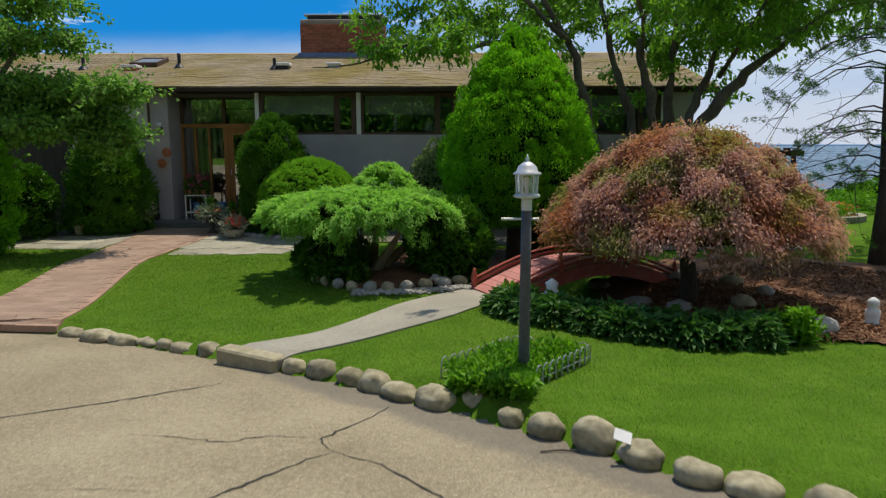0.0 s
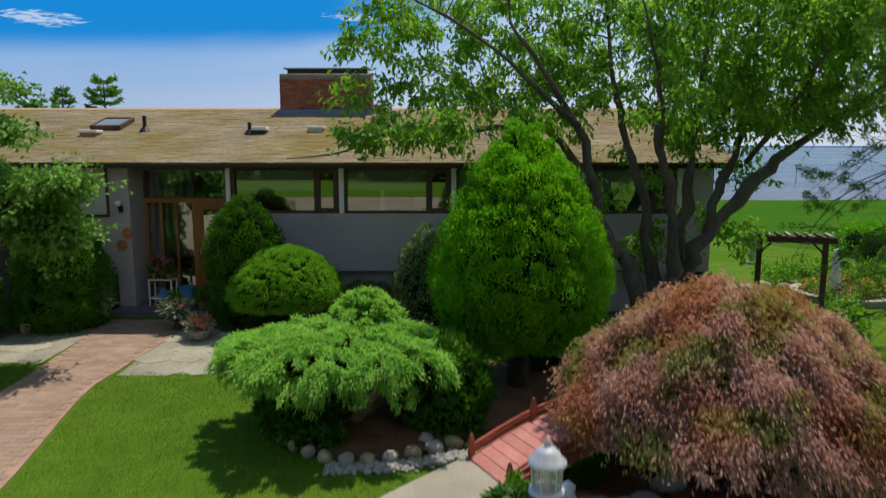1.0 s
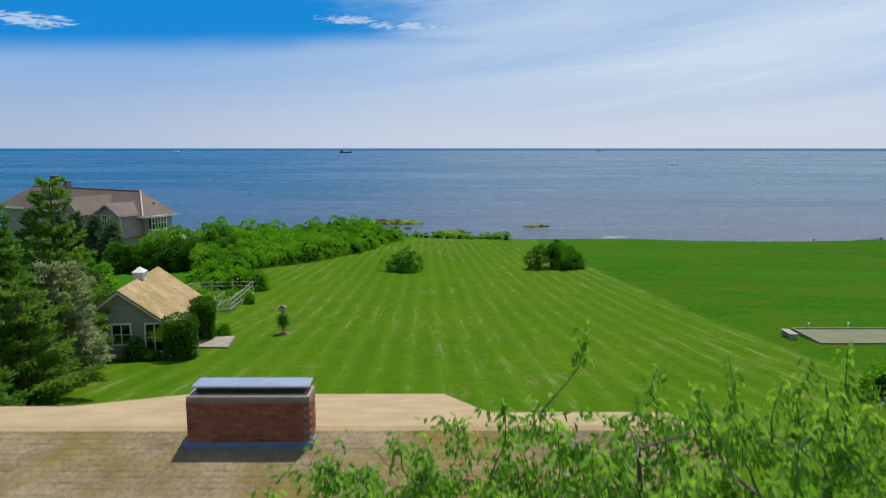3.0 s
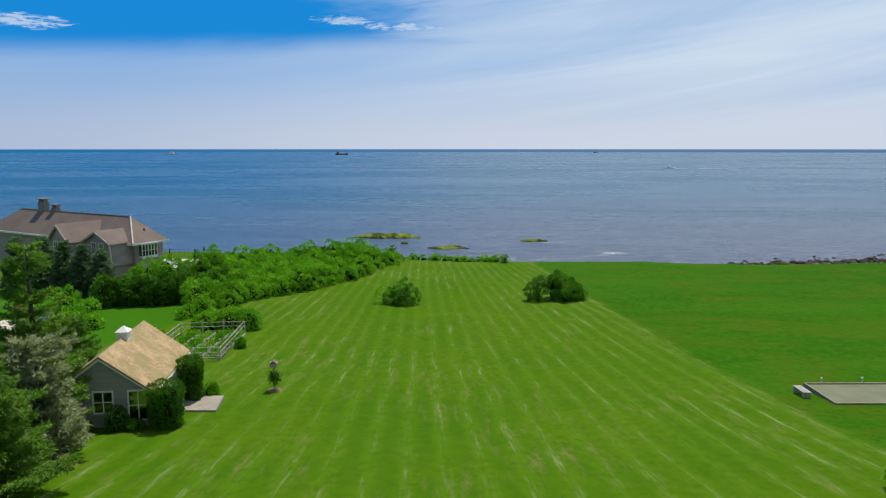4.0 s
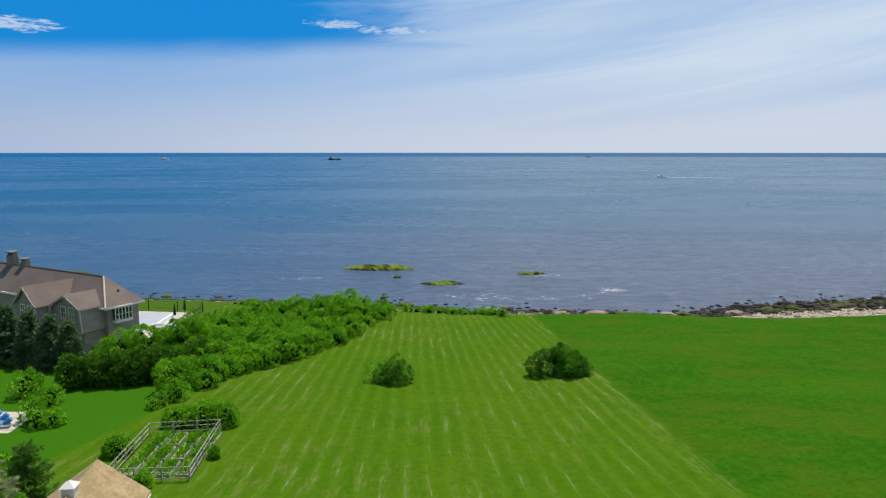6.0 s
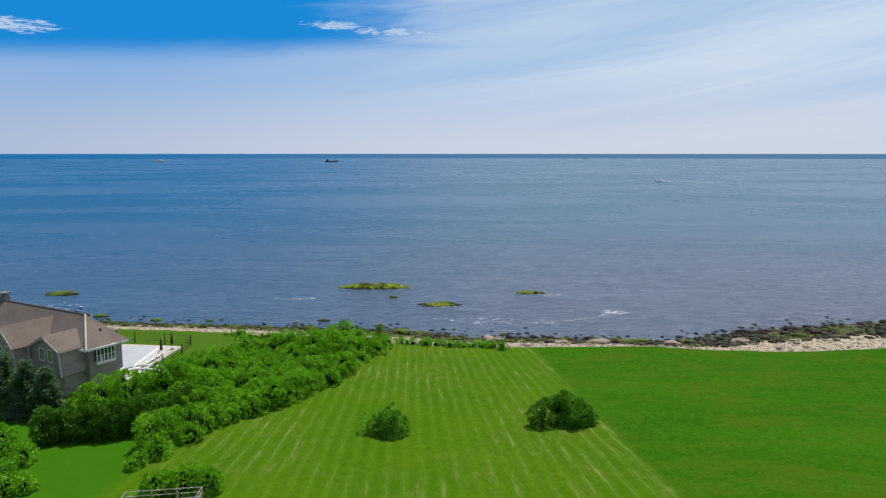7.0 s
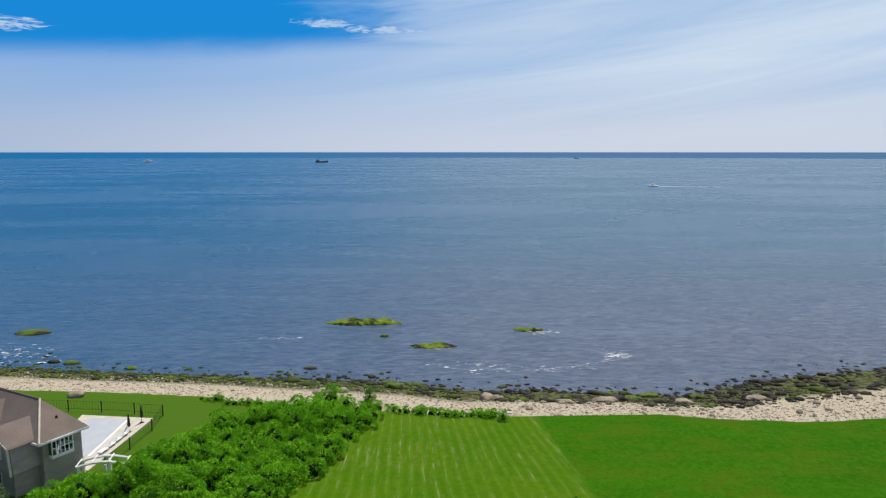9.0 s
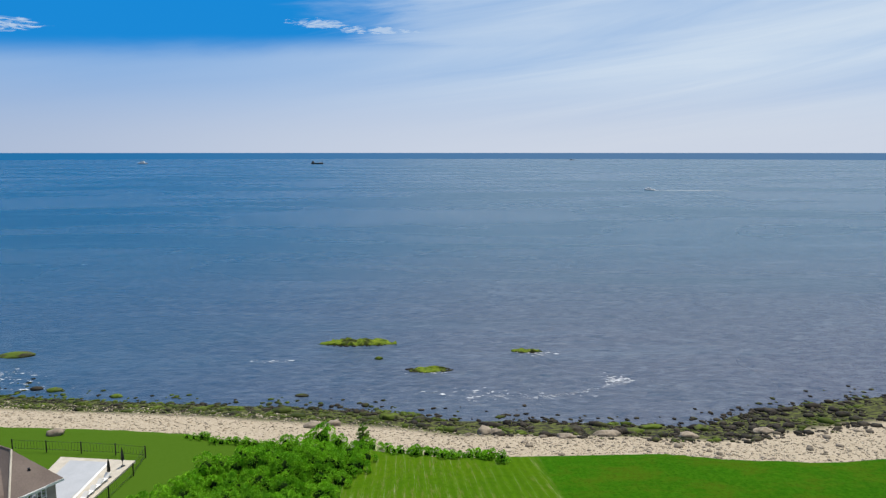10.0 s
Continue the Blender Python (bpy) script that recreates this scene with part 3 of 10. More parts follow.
roof = part("roof", roof_slab([(ROOF_L, EAVE_Y, EAVE_Z), (ROOF_R, EAVE_Y, EAVE_Z), (ROOF_R, RIDGE_Y, RIDGE_Z), (ROOF_L, RIDGE_Y, RIDGE_Z)]), SHINGLE, house,
            "brown asphalt shingle roof with yellow-green moss")
rear = [(ROOF_L, RIDGE_Y, RIDGE_Z), (ROOF_R, RIDGE_Y, RIDGE_Z), (ROOF_R, 21.8, back_z(21.8)), (1.6, 21.8, back_z(21.8)), (0.6, 26.6, back_z(26.6)),
        (-6.9, 26.6, back_z(26.6)), (-8.6, 23.2, back_z(23.2)), (ROOF_L, 23.2, back_z(23.2))]
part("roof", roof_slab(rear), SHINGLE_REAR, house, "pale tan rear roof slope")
part("fascia", Mesher().box(ROOF_L, ROOF_R, EAVE_Y - 0.03, EAVE_Y - 0.003, EAVE_Z - 0.095, EAVE_Z - 0.02, 0.006), FASCIA_WOOD, house, "dark brown fascia board")
part("soffit", Mesher().box(ROOF_L, ROOF_R, EAVE_Y, 15.9, EAVE_Z - 0.10, EAVE_Z - 0.06), FASCIA_WOOD, house)

# walls with window openings
WIN_Z0, WIN_Z1 = 1.97, 2.87
BAYS = [(-4.22, -2.61, -2.58, -2.17), (-2.01, -0.40, -0.37, 0.04), (0.20, 1.81, 1.84, 2.25), (2.41, 4.02, 4.05, 4.46)]
part("wall", Mesher().box(-4.27, 5.2, WALL_Y, WALL_Y + 0.2, 0.815, WIN_Z0, 0.005), STUCCO, house, "plain mauve-grey stucco wall")
part("wall", Mesher().box(-4.27, 5.2, WALL_Y + 0.2, WALL_Y + 0.4, -0.3, 1.0), STUCCO, house, "recessed lower wall in shade")
part("wall", Mesher().box(-8.45, -6.6, WALL_Y, WALL_Y + 0.2, -0.3, 2.875), STUCCO, house)
# west end: shade under eave and dogwood is put into this dark colour
part("wall", Mesher().box(-13, -8.45, WALL_Y + 0.12, WALL_Y + 0.2, -0.3, 2.875), SHADED_WALL, house, "west end wall with eave and tree shade in its dark colour")
part("plinth", Mesher().box(-13, -6.6, WALL_Y - 0.05, WALL_Y - 0.003, -0.3, 0.75), SHADED_WALL, house)
part("wall", Mesher().box(5.0, 5.2, WALL_Y + 0.2, 21.5, -0.6, 2.9), STUCCO, house)
part("wall", Mesher().box(-12.9, -12.7, WALL_Y + 0.2, 23, -0.6, 2.9), STUCCO, house)
part("wall", Mesher().box(-12.9, 5.2, 21.3, 21.5, -1.0, 3.2), STUCCO, house)
part("wall", Mesher().box(-6.9, 0.6, 25.9, 26.1, -1.6, 2.2), STUCCO, house)
part("wall", Mesher().box(4.60, 5.2, WALL_Y, WALL_Y + 0.2, WIN_Z0, 2.875), STUCCO, house)
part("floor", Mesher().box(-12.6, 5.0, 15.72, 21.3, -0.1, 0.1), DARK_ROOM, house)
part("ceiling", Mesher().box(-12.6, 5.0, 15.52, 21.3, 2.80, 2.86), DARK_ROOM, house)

for x0, x1, x2, x3 in BAYS:
    w = part("window", Mesher().box(x0 - 0.03, x3 + 0.03, WALL_Y + 0.02, WALL_Y + 0.14, WIN_Z0, WIN_Z0 + 0.05), BROWN_WOOD, house, "dark framed picture window with a casement")
    fr = Mesher().box(x0 - 0.03, x3 + 0.03, WALL_Y + 0.02, WALL_Y + 0.14, WIN_Z1 - 0.05, WIN_Z1)
    for a, b in ((x0 - 0.03, x0 + 0.03), (x1 - 0.02, x2 + 0.02), (x3 - 0.03, x3 + 0.03)):
        fr.box(a, b, WALL_Y + 0.02, WALL_Y + 0.14, WIN_Z0 + 0.05, WIN_Z1 - 0.05)
    part("window_frame", fr, BROWN_WOOD, w)
    cs = Mesher()
    for a, b, c, d in ((x2 + 0.02, x3 - 0.03, WIN_Z0 + 0.05, WIN_Z0 + 0.10), (x2 + 0.02, x3 - 0.03, WIN_Z1 - 0.10, WIN_Z1 - 0.05)):
        cs.box(a, b, WALL_Y + 0.03, WALL_Y + 0.09, c, d)
    for a, b in ((x2 + 0.02, x2 + 0.07), (x3 - 0.08, x3 - 0.03)):
        cs.box(a, b, WALL_Y + 0.03, WALL_Y + 0.09, WIN_Z0 + 0.10, WIN_Z1 - 0.10)
    part("casement", cs, BROWN_WOOD, w)
    for a, b in ((x0 + 0.03, x1 - 0.02), (x2 + 0.02, x3 - 0.03)):
        p = part("pane", Mesher().add([(a, WALL_Y + 0.08, WIN_Z0 + 0.05), (b, WALL_Y + 0.08, WIN_Z0 + 0.05), (b, WALL_Y + 0.08, WIN_Z1 - 0.05), (a, WALL_Y + 0.08, WIN_Z1 - 0.05)], [(0, 1, 2, 3)]), GLASS, w)
        p.visible_shadow = False
    part("blind", Mesher().box(x0 + 0.05, x1 - 0.04, WALL_Y + 0.17, WALL_Y + 0.18, WIN_Z1 - 0.46, WIN_Z1 - 0.06), BLIND, w, "half-drawn pale roller blind")
    part("mullion", Mesher().box(x3 + 0.035, x3 + 0.135, WALL_Y - 0.01, WALL_Y + 0.15, WIN_Z0 + 0.005, 2.875, 0.008), WHITE_PAINT, w, "white painted post")
part("post", Mesher().box(-4.36, -4.27, WALL_Y - 0.02, WALL_Y + 0.3, 0.0, 2.875, 0.008), WHITE_PAINT, house, "white painted post")
part("post", Mesher().box(-6.60, -6.28, WALL_Y - 0.01, WALL_Y + 0.8, 0.0, 2.875, 0.01), STUCCO, house, "pale stucco pier")

# entry: glazed screen with a transom and a wooden door
ENT_Y = 15.95
screen = part("entry_screen", Mesher().box(-6.28, -4.36, ENT_Y, ENT_Y + 0.10, 2.13, 2.22), DOOR_WOOD, house, "tall wood-framed glazed entry screen")
POSTS = (-6.28, -5.98, -5.66, -5.30)
for a in POSTS:
    part("mullion", Mesher().box(a, a + (0.10 if a > -5.4 else 0.05), ENT_Y + 0.005, ENT_Y + 0.095, 0.1, 2.13, 0.006), DOOR_WOOD, screen)
part("mullion", Mesher().box(-4.42, -4.36, ENT_Y + 0.005, ENT_Y + 0.095, 0.1, 2.13, 0.006), DOOR_WOOD, screen)
for a in (-6.28, -5.30, -4.42):
    part("mullion", Mesher().box(a, a + 0.06, ENT_Y + 0.005, ENT_Y + 0.095, 2.22, 2.87, 0.006), BROWN_WOOD, screen)
for a, b, c, d in ((-6.23, -5.98, 0.1, 2.13), (-5.93, -5.66, 0.1, 2.13), (-5.61, -5.30, 0.1, 2.13), (-6.22, -5.30, 2.22, 2.87), (-5.24, -4.42, 2.22, 2.87)):
    p = part("pane", Mesher().add([(a, ENT_Y + 0.05, c), (b, ENT_Y + 0.05, c), (b, ENT_Y + 0.05, d), (a, ENT_Y + 0.05, d)], [(0, 1, 2, 3)]), GLASS, screen)
    p.visible_shadow = False
door = part("door", Mesher().box(-5.20, -5.08, ENT_Y + 0.03, ENT_Y + 0.075, 0.12, 2.13).box(-4.54, -4.42, ENT_Y + 0.03, ENT_Y + 0.075, 0.12, 2.13)
            .box(-5.08, -4.54, ENT_Y + 0.03, ENT_Y + 0.075, 0.12, 0.42).box(-5.08, -4.54, ENT_Y + 0.03, ENT_Y + 0.075, 1.98, 2.13), DOOR_WOOD, house, "golden wooden front door with a glazed panel")
p = part("pane", Mesher().box(-5.08, -4.54, ENT_Y + 0.045, ENT_Y + 0.06, 0.42, 1.98), GLASS, door)
p.visible_shadow = False
part("panel", Mesher().box(-5.08, -4.54, ENT_Y + 0.061, ENT_Y + 0.075, 0.42, 1.98), DOOR_PANEL, door)
part("handle", Mesher().tube([(-5.14, ENT_Y - 0.02, 1.05), (-5.14, ENT_Y - 0.03, 1.12), (-5.14, ENT_Y - 0.02, 1.19)], 0.012, 8), GALV, door)
part("stoop", Mesher().box(-6.6, -4.36, 14.90, ENT_Y, -0.25, 0.09, 0.015), SLATE, house, "low dark slate stoop")

# chimney
chimney = part("chimney", Mesher().box(-4.08, -1.86, 18.86, 19.44, 3.7, 4.95), MORTAR, house, "broad red brick chimney with a grey metal cap")
part("flashing", Mesher().box(-4.14, -1.80, 18.80, 19.50, 4.00, 4.16, 0.01), BLUE_FLASH, chimney, "blue painted flashing")
part("crown", Mesher().box(-4.08, -1.86, 18.86, 19.44, 4.95, 5.02, 0.012), CROWN_STONE, chimney)
part("screen", Mesher().box(-3.92, -1.98, 19.02, 19.36, 5.02, 5.14), DARK_METAL, chimney, "dark mesh under the cap")
part("cap", Mesher().box(-4.01, -1.88, 18.96, 19.44, 5.14, 5.18, 0.012), GALV, chimney, "galvanised sheet metal cap")

# ---- plants ----
BARK = surface("bark", (0.065, 0.054, 0.042), (0.165, 0.145, 0.120), 30, 4, 0.95, relief=0.9, depth=0.02, stretch=(1, 1, 0.3), stain=(0.10, 0.12, 0.06))
BARK_DARK = surface("dark_bark", (0.045, 0.036, 0.028), (0.10, 0.082, 0.064), 30, 4, 0.95, relief=0.8, depth=0.015, stretch=(1, 1, 0.3))


def unit(v):
    return v / np.maximum(np.linalg.norm(v, axis=-1, keepdims=True), 1e-9)


def leaf_mesh(name, P, D, L, W, N=None, curl=0.25, rng=RNG, loose=0.55):
    """Folded leaves: P their bases, D their directions, L and W lengths and widths, N the way they face."""
    n = len(P)
    D = unit(D)
    face = rng.normal(size=(n, 3))
    if N is not None:
        face = unit(N) + unit(face) * loose
    S = unit(np.cross(D, face))
    U = np.cross(S, D)
    L, W = np.broadcast_to(L, n)[:, None], np.broadcast_to(W, n)[:, None]
    mid = P + D * L * 0.45 + U * W * curl
    tip = P + D * L - U * W * curl * 0.6
    V = np.stack([P, mid + S * W / 2 + U * W * 0.15, tip, mid - S * W / 2 + U * W * 0.15], 1).reshape(-1, 3)
    F = np.arange(n * 4).reshape(n, 4)
    F = np.concatenate([F[:, [0, 1, 2]], F[:, [0, 2, 3]]])
    return array_mesh(name, V, F)


def sphere_dirs(n, rng=RNG):
    return unit(rng.normal(size=(n, 3)))


def shell_points(n, radii, rng, low=-0.35, knobs=60, amount=0.16, size=0.03, depth=0.25, shape=None):
    """Points on the rounded tufts that make up a plant's outer layer, and the way they face; shape(z from -1 to 1) narrows the plant."""
    c = []
    while len(c) < knobs:
        q = sphere_dirs(12, rng)
        q = q[q[:, 2] > low]
        if not len(q):
            continue
        if c:
            q = q[np.argmax(((q[:, None] - np.array(c)[None]) ** 2).sum(-1).min(axis=1))][None]
        c.append(q[0])
    c = np.array(c)
    rad = math.sqrt(2 * (1 - low) / knobs) * rng.uniform(0.8, 1.35, knobs)
    k = rng.integers(0, knobs, n)
    e = unit(sphere_dirs(n, rng) + c[k] * 0.75)
    fall = 1 - depth * rng.random(n) ** 1.6
    swell = 1 + amount * rng.normal(size=knobs)[k] * 0.35
    p = c[k] * (swell * (1 - rad[k] * 0.55))[:, None] + e * (rad[k] * fall)[:, None]
    if shape is not None:
        p[:, :2] *= shape(np.clip(p[:, 2], -1, 1))[:, None]
    return p * np.array(radii), unit(e * 0.85 + c[k] * 0.25)


def inner_body(radii, shape=None, low=-0.35, k=0.8):
    """A dark core, coloured as inner shade, that keeps a dense plant from being seen through."""
    bm = bmesh.new()
    bmesh.ops.create_icosphere(bm, subdivisions=3, radius=1)
    for w in bm.verts:
        z = max(w.co.z, low)
        s = float(shape(np.array([z]))[0]) if shape is not None else 1.0
        w.co = Vector((w.co.x * radii[0] * s * k, w.co.y * radii[1] * s * k, z * radii[2] * k))
    return bm


def bush(name, at, radii, n, leaf, mat, core, label, category="shrub", rise=None, shape=None, low=-0.35, seed=1, trunk=None, up=0.35, out=1.0, droop=0.0,
         knobs=60, amount=0.16, size=0.03, depth=0.25, group="", bark=None, leaf_name="foliage"):
    rng = np.random.default_rng(seed)
    t = thing(name, label, category, at, group=group)
    zc = rise if rise is not None else radii[2] * 0.35
    p, d = shell_points(n, radii, rng, low, knobs, amount, size, depth, shape)
    p[:, 2] += zc
    D = d * out + rng.normal(size=p.shape) * 0.45
    D[:, 2] += up - droop
    part(leaf_name, leaf_mesh("foliage", p, D, leaf[0] * rng.uniform(0.6, 1.25, len(p)), leaf[1] * rng.uniform(0.7, 1.2, len(p)), d * 0.8 + (0, 0, 0.5), rng=rng), mat, t)
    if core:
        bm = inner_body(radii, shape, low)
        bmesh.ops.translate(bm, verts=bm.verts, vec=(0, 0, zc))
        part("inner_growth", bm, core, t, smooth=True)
    if trunk:
        m = Mesher()
        for a in range(trunk[1]):
            lean = Vector((rng.normal() * trunk[2], rng.normal() * trunk[2], 0))
            m.tube([(0, 0, -0.08), lean * 0.3 + Vector((0, 0, zc * 0.5)), lean + Vector((0, 0, zc))], [trunk[0], trunk[0] * 0.8, trunk[0] * 0.5], 8)
        part("trunk", m, bark or BARK_DARK, t, smooth=True)
    return t


def tufted_points(profile, count, tr, n, rng, lift=0.4, sy=1.0, jag=0.3):
    """Leaf places on the rounded tufts over a body of revolution given by (z, radius) pairs, and the way they face."""
    pz, pr = np.array([q[0] for q in profile], float), np.array([q[1] for q in profile], float)
    zz = np.linspace(pz[0], pz[-1], 240)
    rr = np.interp(zz, pz, pr)
    slope = np.gradient(rr, zz)
    w = np.cumsum((rr + 0.02) * np.sqrt(1 + slope ** 2))
    w /= w[-1]
    c = np.zeros((count, 3))
    ax = np.zeros((count, 3))
    for i in range(count):
        k = 7 if i else 1
        z = np.interp(rng.random(k), w, zz)
        a = rng.uniform(0, 6.283, k)
        r = np.interp(z, zz, rr)
        q = np.stack([np.cos(a) * r, np.sin(a) * r * sy, z], -1)
        j = int(np.argmax(((q[:, None] - c[None, :i]) ** 2).sum(-1).min(axis=1))) if i else 0
        c[i] = q[j]
        ax[i] = (math.cos(a[j]), math.sin(a[j]), -np.interp(z[j], zz, slope))
    ax = unit(unit(ax) + (0, 0, lift))
    size = tr * rng.choice((0.65, 0.85, 1.1, 1.5), count) * rng.uniform(0.9, 1.1, count)
    k = rng.integers(0, count, n)
    e = unit(sphere_dirs(n, rng) + ax[k] * 0.85)
    far = size[k] * (1 - jag * rng.random(n) ** 1.5)
    p = c[k] - ax[k] * (size[k] * 0.5)[:, None] + e * far[:, None] + ax[k] * (far * 0.25 * np.maximum((e * ax[k]).sum(1), 0))[:, None]
    return p, e, ax[k]


def tufty(name, at, bodies, leaf, mat, core, label, category="shrub", seed=1, up=0.4, trunk=None, shrink=0.12, group="", lift=0.4, loose=0.55, jag=0.3):
    """A dense plant of lobes: bodies are (dx, dy, profile, tufts, tuft radius, leaves)."""
    rng = np.random.default_rng(seed)
    t = thing(name, label, category, at, group=group)
    P, D, N = [], [], []
    for dx, dy, profile, count, tr, n in bodies:
        p, e, a = tufted_points(profile, count, tr, n, rng, lift, jag=jag)
        P.append(p + (dx, dy, 0))
        D.append(e * 0.6 + a * 0.35 + rng.normal(size=p.shape) * 0.55 + (0, 0, up))
        N.append(e * 0.8 + (0, 0, 0.35))
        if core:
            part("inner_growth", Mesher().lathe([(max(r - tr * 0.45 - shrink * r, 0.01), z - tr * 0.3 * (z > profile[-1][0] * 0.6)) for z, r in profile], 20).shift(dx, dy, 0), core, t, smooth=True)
    P, D, N = np.concatenate(P), np.concatenate(D), np.concatenate(N)
    part("foliage", leaf_mesh("foliage", P, D, leaf[0] * rng.uniform(0.6, 1.3, len(P)), leaf[1] * rng.uniform(0.7, 1.25, len(P)), N, rng=rng, loose=loose), mat, t)
    if trunk:
        m = Mesher()
        for _ in range(trunk[1]):
            lean = Vector((rng.normal() * trunk[2], rng.normal() * trunk[2], 0))
            m.tube([(0, 0, -0.08), lean * 0.3 + Vector((0, 0, trunk[3] * 0.5)), lean + Vector((0, 0, trunk[3]))], [trunk[0], trunk[0] * 0.8, trunk[0] * 0.5], 8)
        part("trunk", m, BARK_DARK, t, smooth=True)
    return t


def dome(r, h, tuck=0.8):
    return [(0.05 * h, r * tuck), (0.25 * h, r * 0.97), (0.4 * h, r), (0.6 * h, r * 0.9), (0.78 * h, r * 0.7), (0.92 * h, r * 0.4), (h, 0.06 * r)]


L_THUJA = leafy("arborvitae_leaf", (0.115, 0.370, 0.010), (0.275, 0.630, 0.022), glow=0.5, patch=4.0)
L_CEDAR = leafy("cedar_leaf", (0.210, 0.460, 0.060), (0.380, 0.680, 0.130), glow=0.5, patch=3.0)
L_DOME = leafy("clipped_leaf", (0.150, 0.400, 0.020), (0.290, 0.580, 0.045), glow=0.45, patch=4.0)
L_YEW = leafy("yew_leaf", (0.040, 0.145, 0.008), (0.110, 0.270, 0.016), glow=0.35, patch=3.0)
# brighter copy of the yew leaf, for the conical yew by the entry
L_BRIGHT_YEW = leafy("bright_yew_leaf", (0.048, 0.170, 0.010), (0.150, 0.350, 0.024), glow=0.35, patch=3.0)
L_TREE = leafy("cherry_leaf", (0.115, 0.310, 0.022), (0.310, 0.560, 0.070), glow=0.54, patch=1.0, vary=0.5)
L_HEDGE = leafy("hedge_leaf", (0.085, 0.305, 0.008), (0.310, 0.640, 0.026), rough=0.8, glow=0.22, patch=0.45)
L_MEADOW = leafy("meadow_bush_leaf", (0.055, 0.200, 0.014), (0.185, 0.440, 0.032), rough=0.7, glow=0.3, patch=0.7)
L_SPRUCE = leafy("spruce_needles", (0.065, 0.180, 0.020), (0.150, 0.320, 0.036), glow=0.4, patch=0.6)
L_BROAD = leafy("broad_leaf", (0.026, 0.105, 0.008), (0.085, 0.230, 0.014), glow=0.3, patch=3.0, rough=0.4)


def maple_leaf():
    mat = leafy("red_maple_leaf", (0.36, 0.150, 0.130), (0.74, 0.46, 0.42), glow=0.48, patch=3.5, vary=0.5)
    N, L, put, mix, mnode, ramp, noise_node, bump = node_kit(mat)
    nt = mat.node_tree
    bs = nt.nodes["Principled BSDF"]
    old = bs.inputs["Base Color"].links[0].from_socket
    pos = N("ShaderNodeNewGeometry").outputs["Position"]
    green = ramp(noise_node(pos, 2.4, 3, 0.6), 0.46, 0.60)
    colour = mix(mnode("MULTIPLY", green, 0.85), old, (0.27, 0.31, 0.06))
    rust = ramp(noise_node(pos, 1.3, 2, 0.5), 0.48, 0.66)
    colour = mix(mnode("MULTIPLY", rust, 0.6), colour, (0.46, 0.15, 0.045))
    L(colour, bs.inputs["Base Color"])
    for link in [k for k in nt.links if k.from_socket == old and k.to_node != bs]:
        if link.to_node.type == "MIX" and link.to_node.blend_type == "MULTIPLY":
            L(colour, link.to_socket)
    return mat


L_RED = maple_leaf()
# near-black cores: the shade deep between leaves is put into their colour
CORE_SHADE_GREEN = surface("core_shade_green", (0.006, 0.016, 0.004), (0.014, 0.034, 0.007), 20, 4, 1.0, relief=0, spec=0.0)
CORE_SHADE_RED = surface("core_shade_red", (0.030, 0.014, 0.010), (0.055, 0.024, 0.016), 20, 4, 1.0, relief=0, spec=0.0)

# front garden
tufty("arborvitae", (1.03, 11.4, -0.15), [(0, 0, [(0.72, 0.5), (0.85, 0.92), (1.15, 1.07), (1.5, 1.15), (1.8, 1.13), (2.2, 1.01), (2.6, 0.85), (3.0, 0.64), (3.2, 0.44), (3.32, 0.24), (3.36, 0.06)], 400, 0.165, 115000),
                                          (-0.15, 0, [(2.6, 0.66), (3.0, 0.46), (3.4, 0.24), (3.74, 0.02)], 60, 0.11, 14000), (0.19, 0.03, [(2.6, 0.64), (3.0, 0.44), (3.4, 0.23), (3.73, 0.02)], 60, 0.11, 14000)],
      (0.046, 0.019), L_THUJA, CORE_SHADE_GREEN, "dense egg-shaped bright green arborvitae with two tops", "conifer", seed=3, up=0.75, trunk=(0.17, 1, 0.02, 1.2), lift=0.75, jag=0.4, shrink=0.08)
tufty("clipped_shrub", (-2.96, 14.1, -0.15), [(0, 0, [(0.60, 0.62), (0.64, 0.92), (0.74, 1.0), (0.95, 0.97), (1.18, 0.85), (1.4, 0.62), (1.54, 0.36), (1.61, 0.06)], 620, 0.075, 62000)], (0.034, 0.015), L_DOME, CORE_SHADE_GREEN,
      "clipped yellow-green mushroom-shaped shrub on short stems", seed=4, up=0.4, trunk=(0.045, 6, 0.32, 0.75), shrink=0.02, jag=0.5)


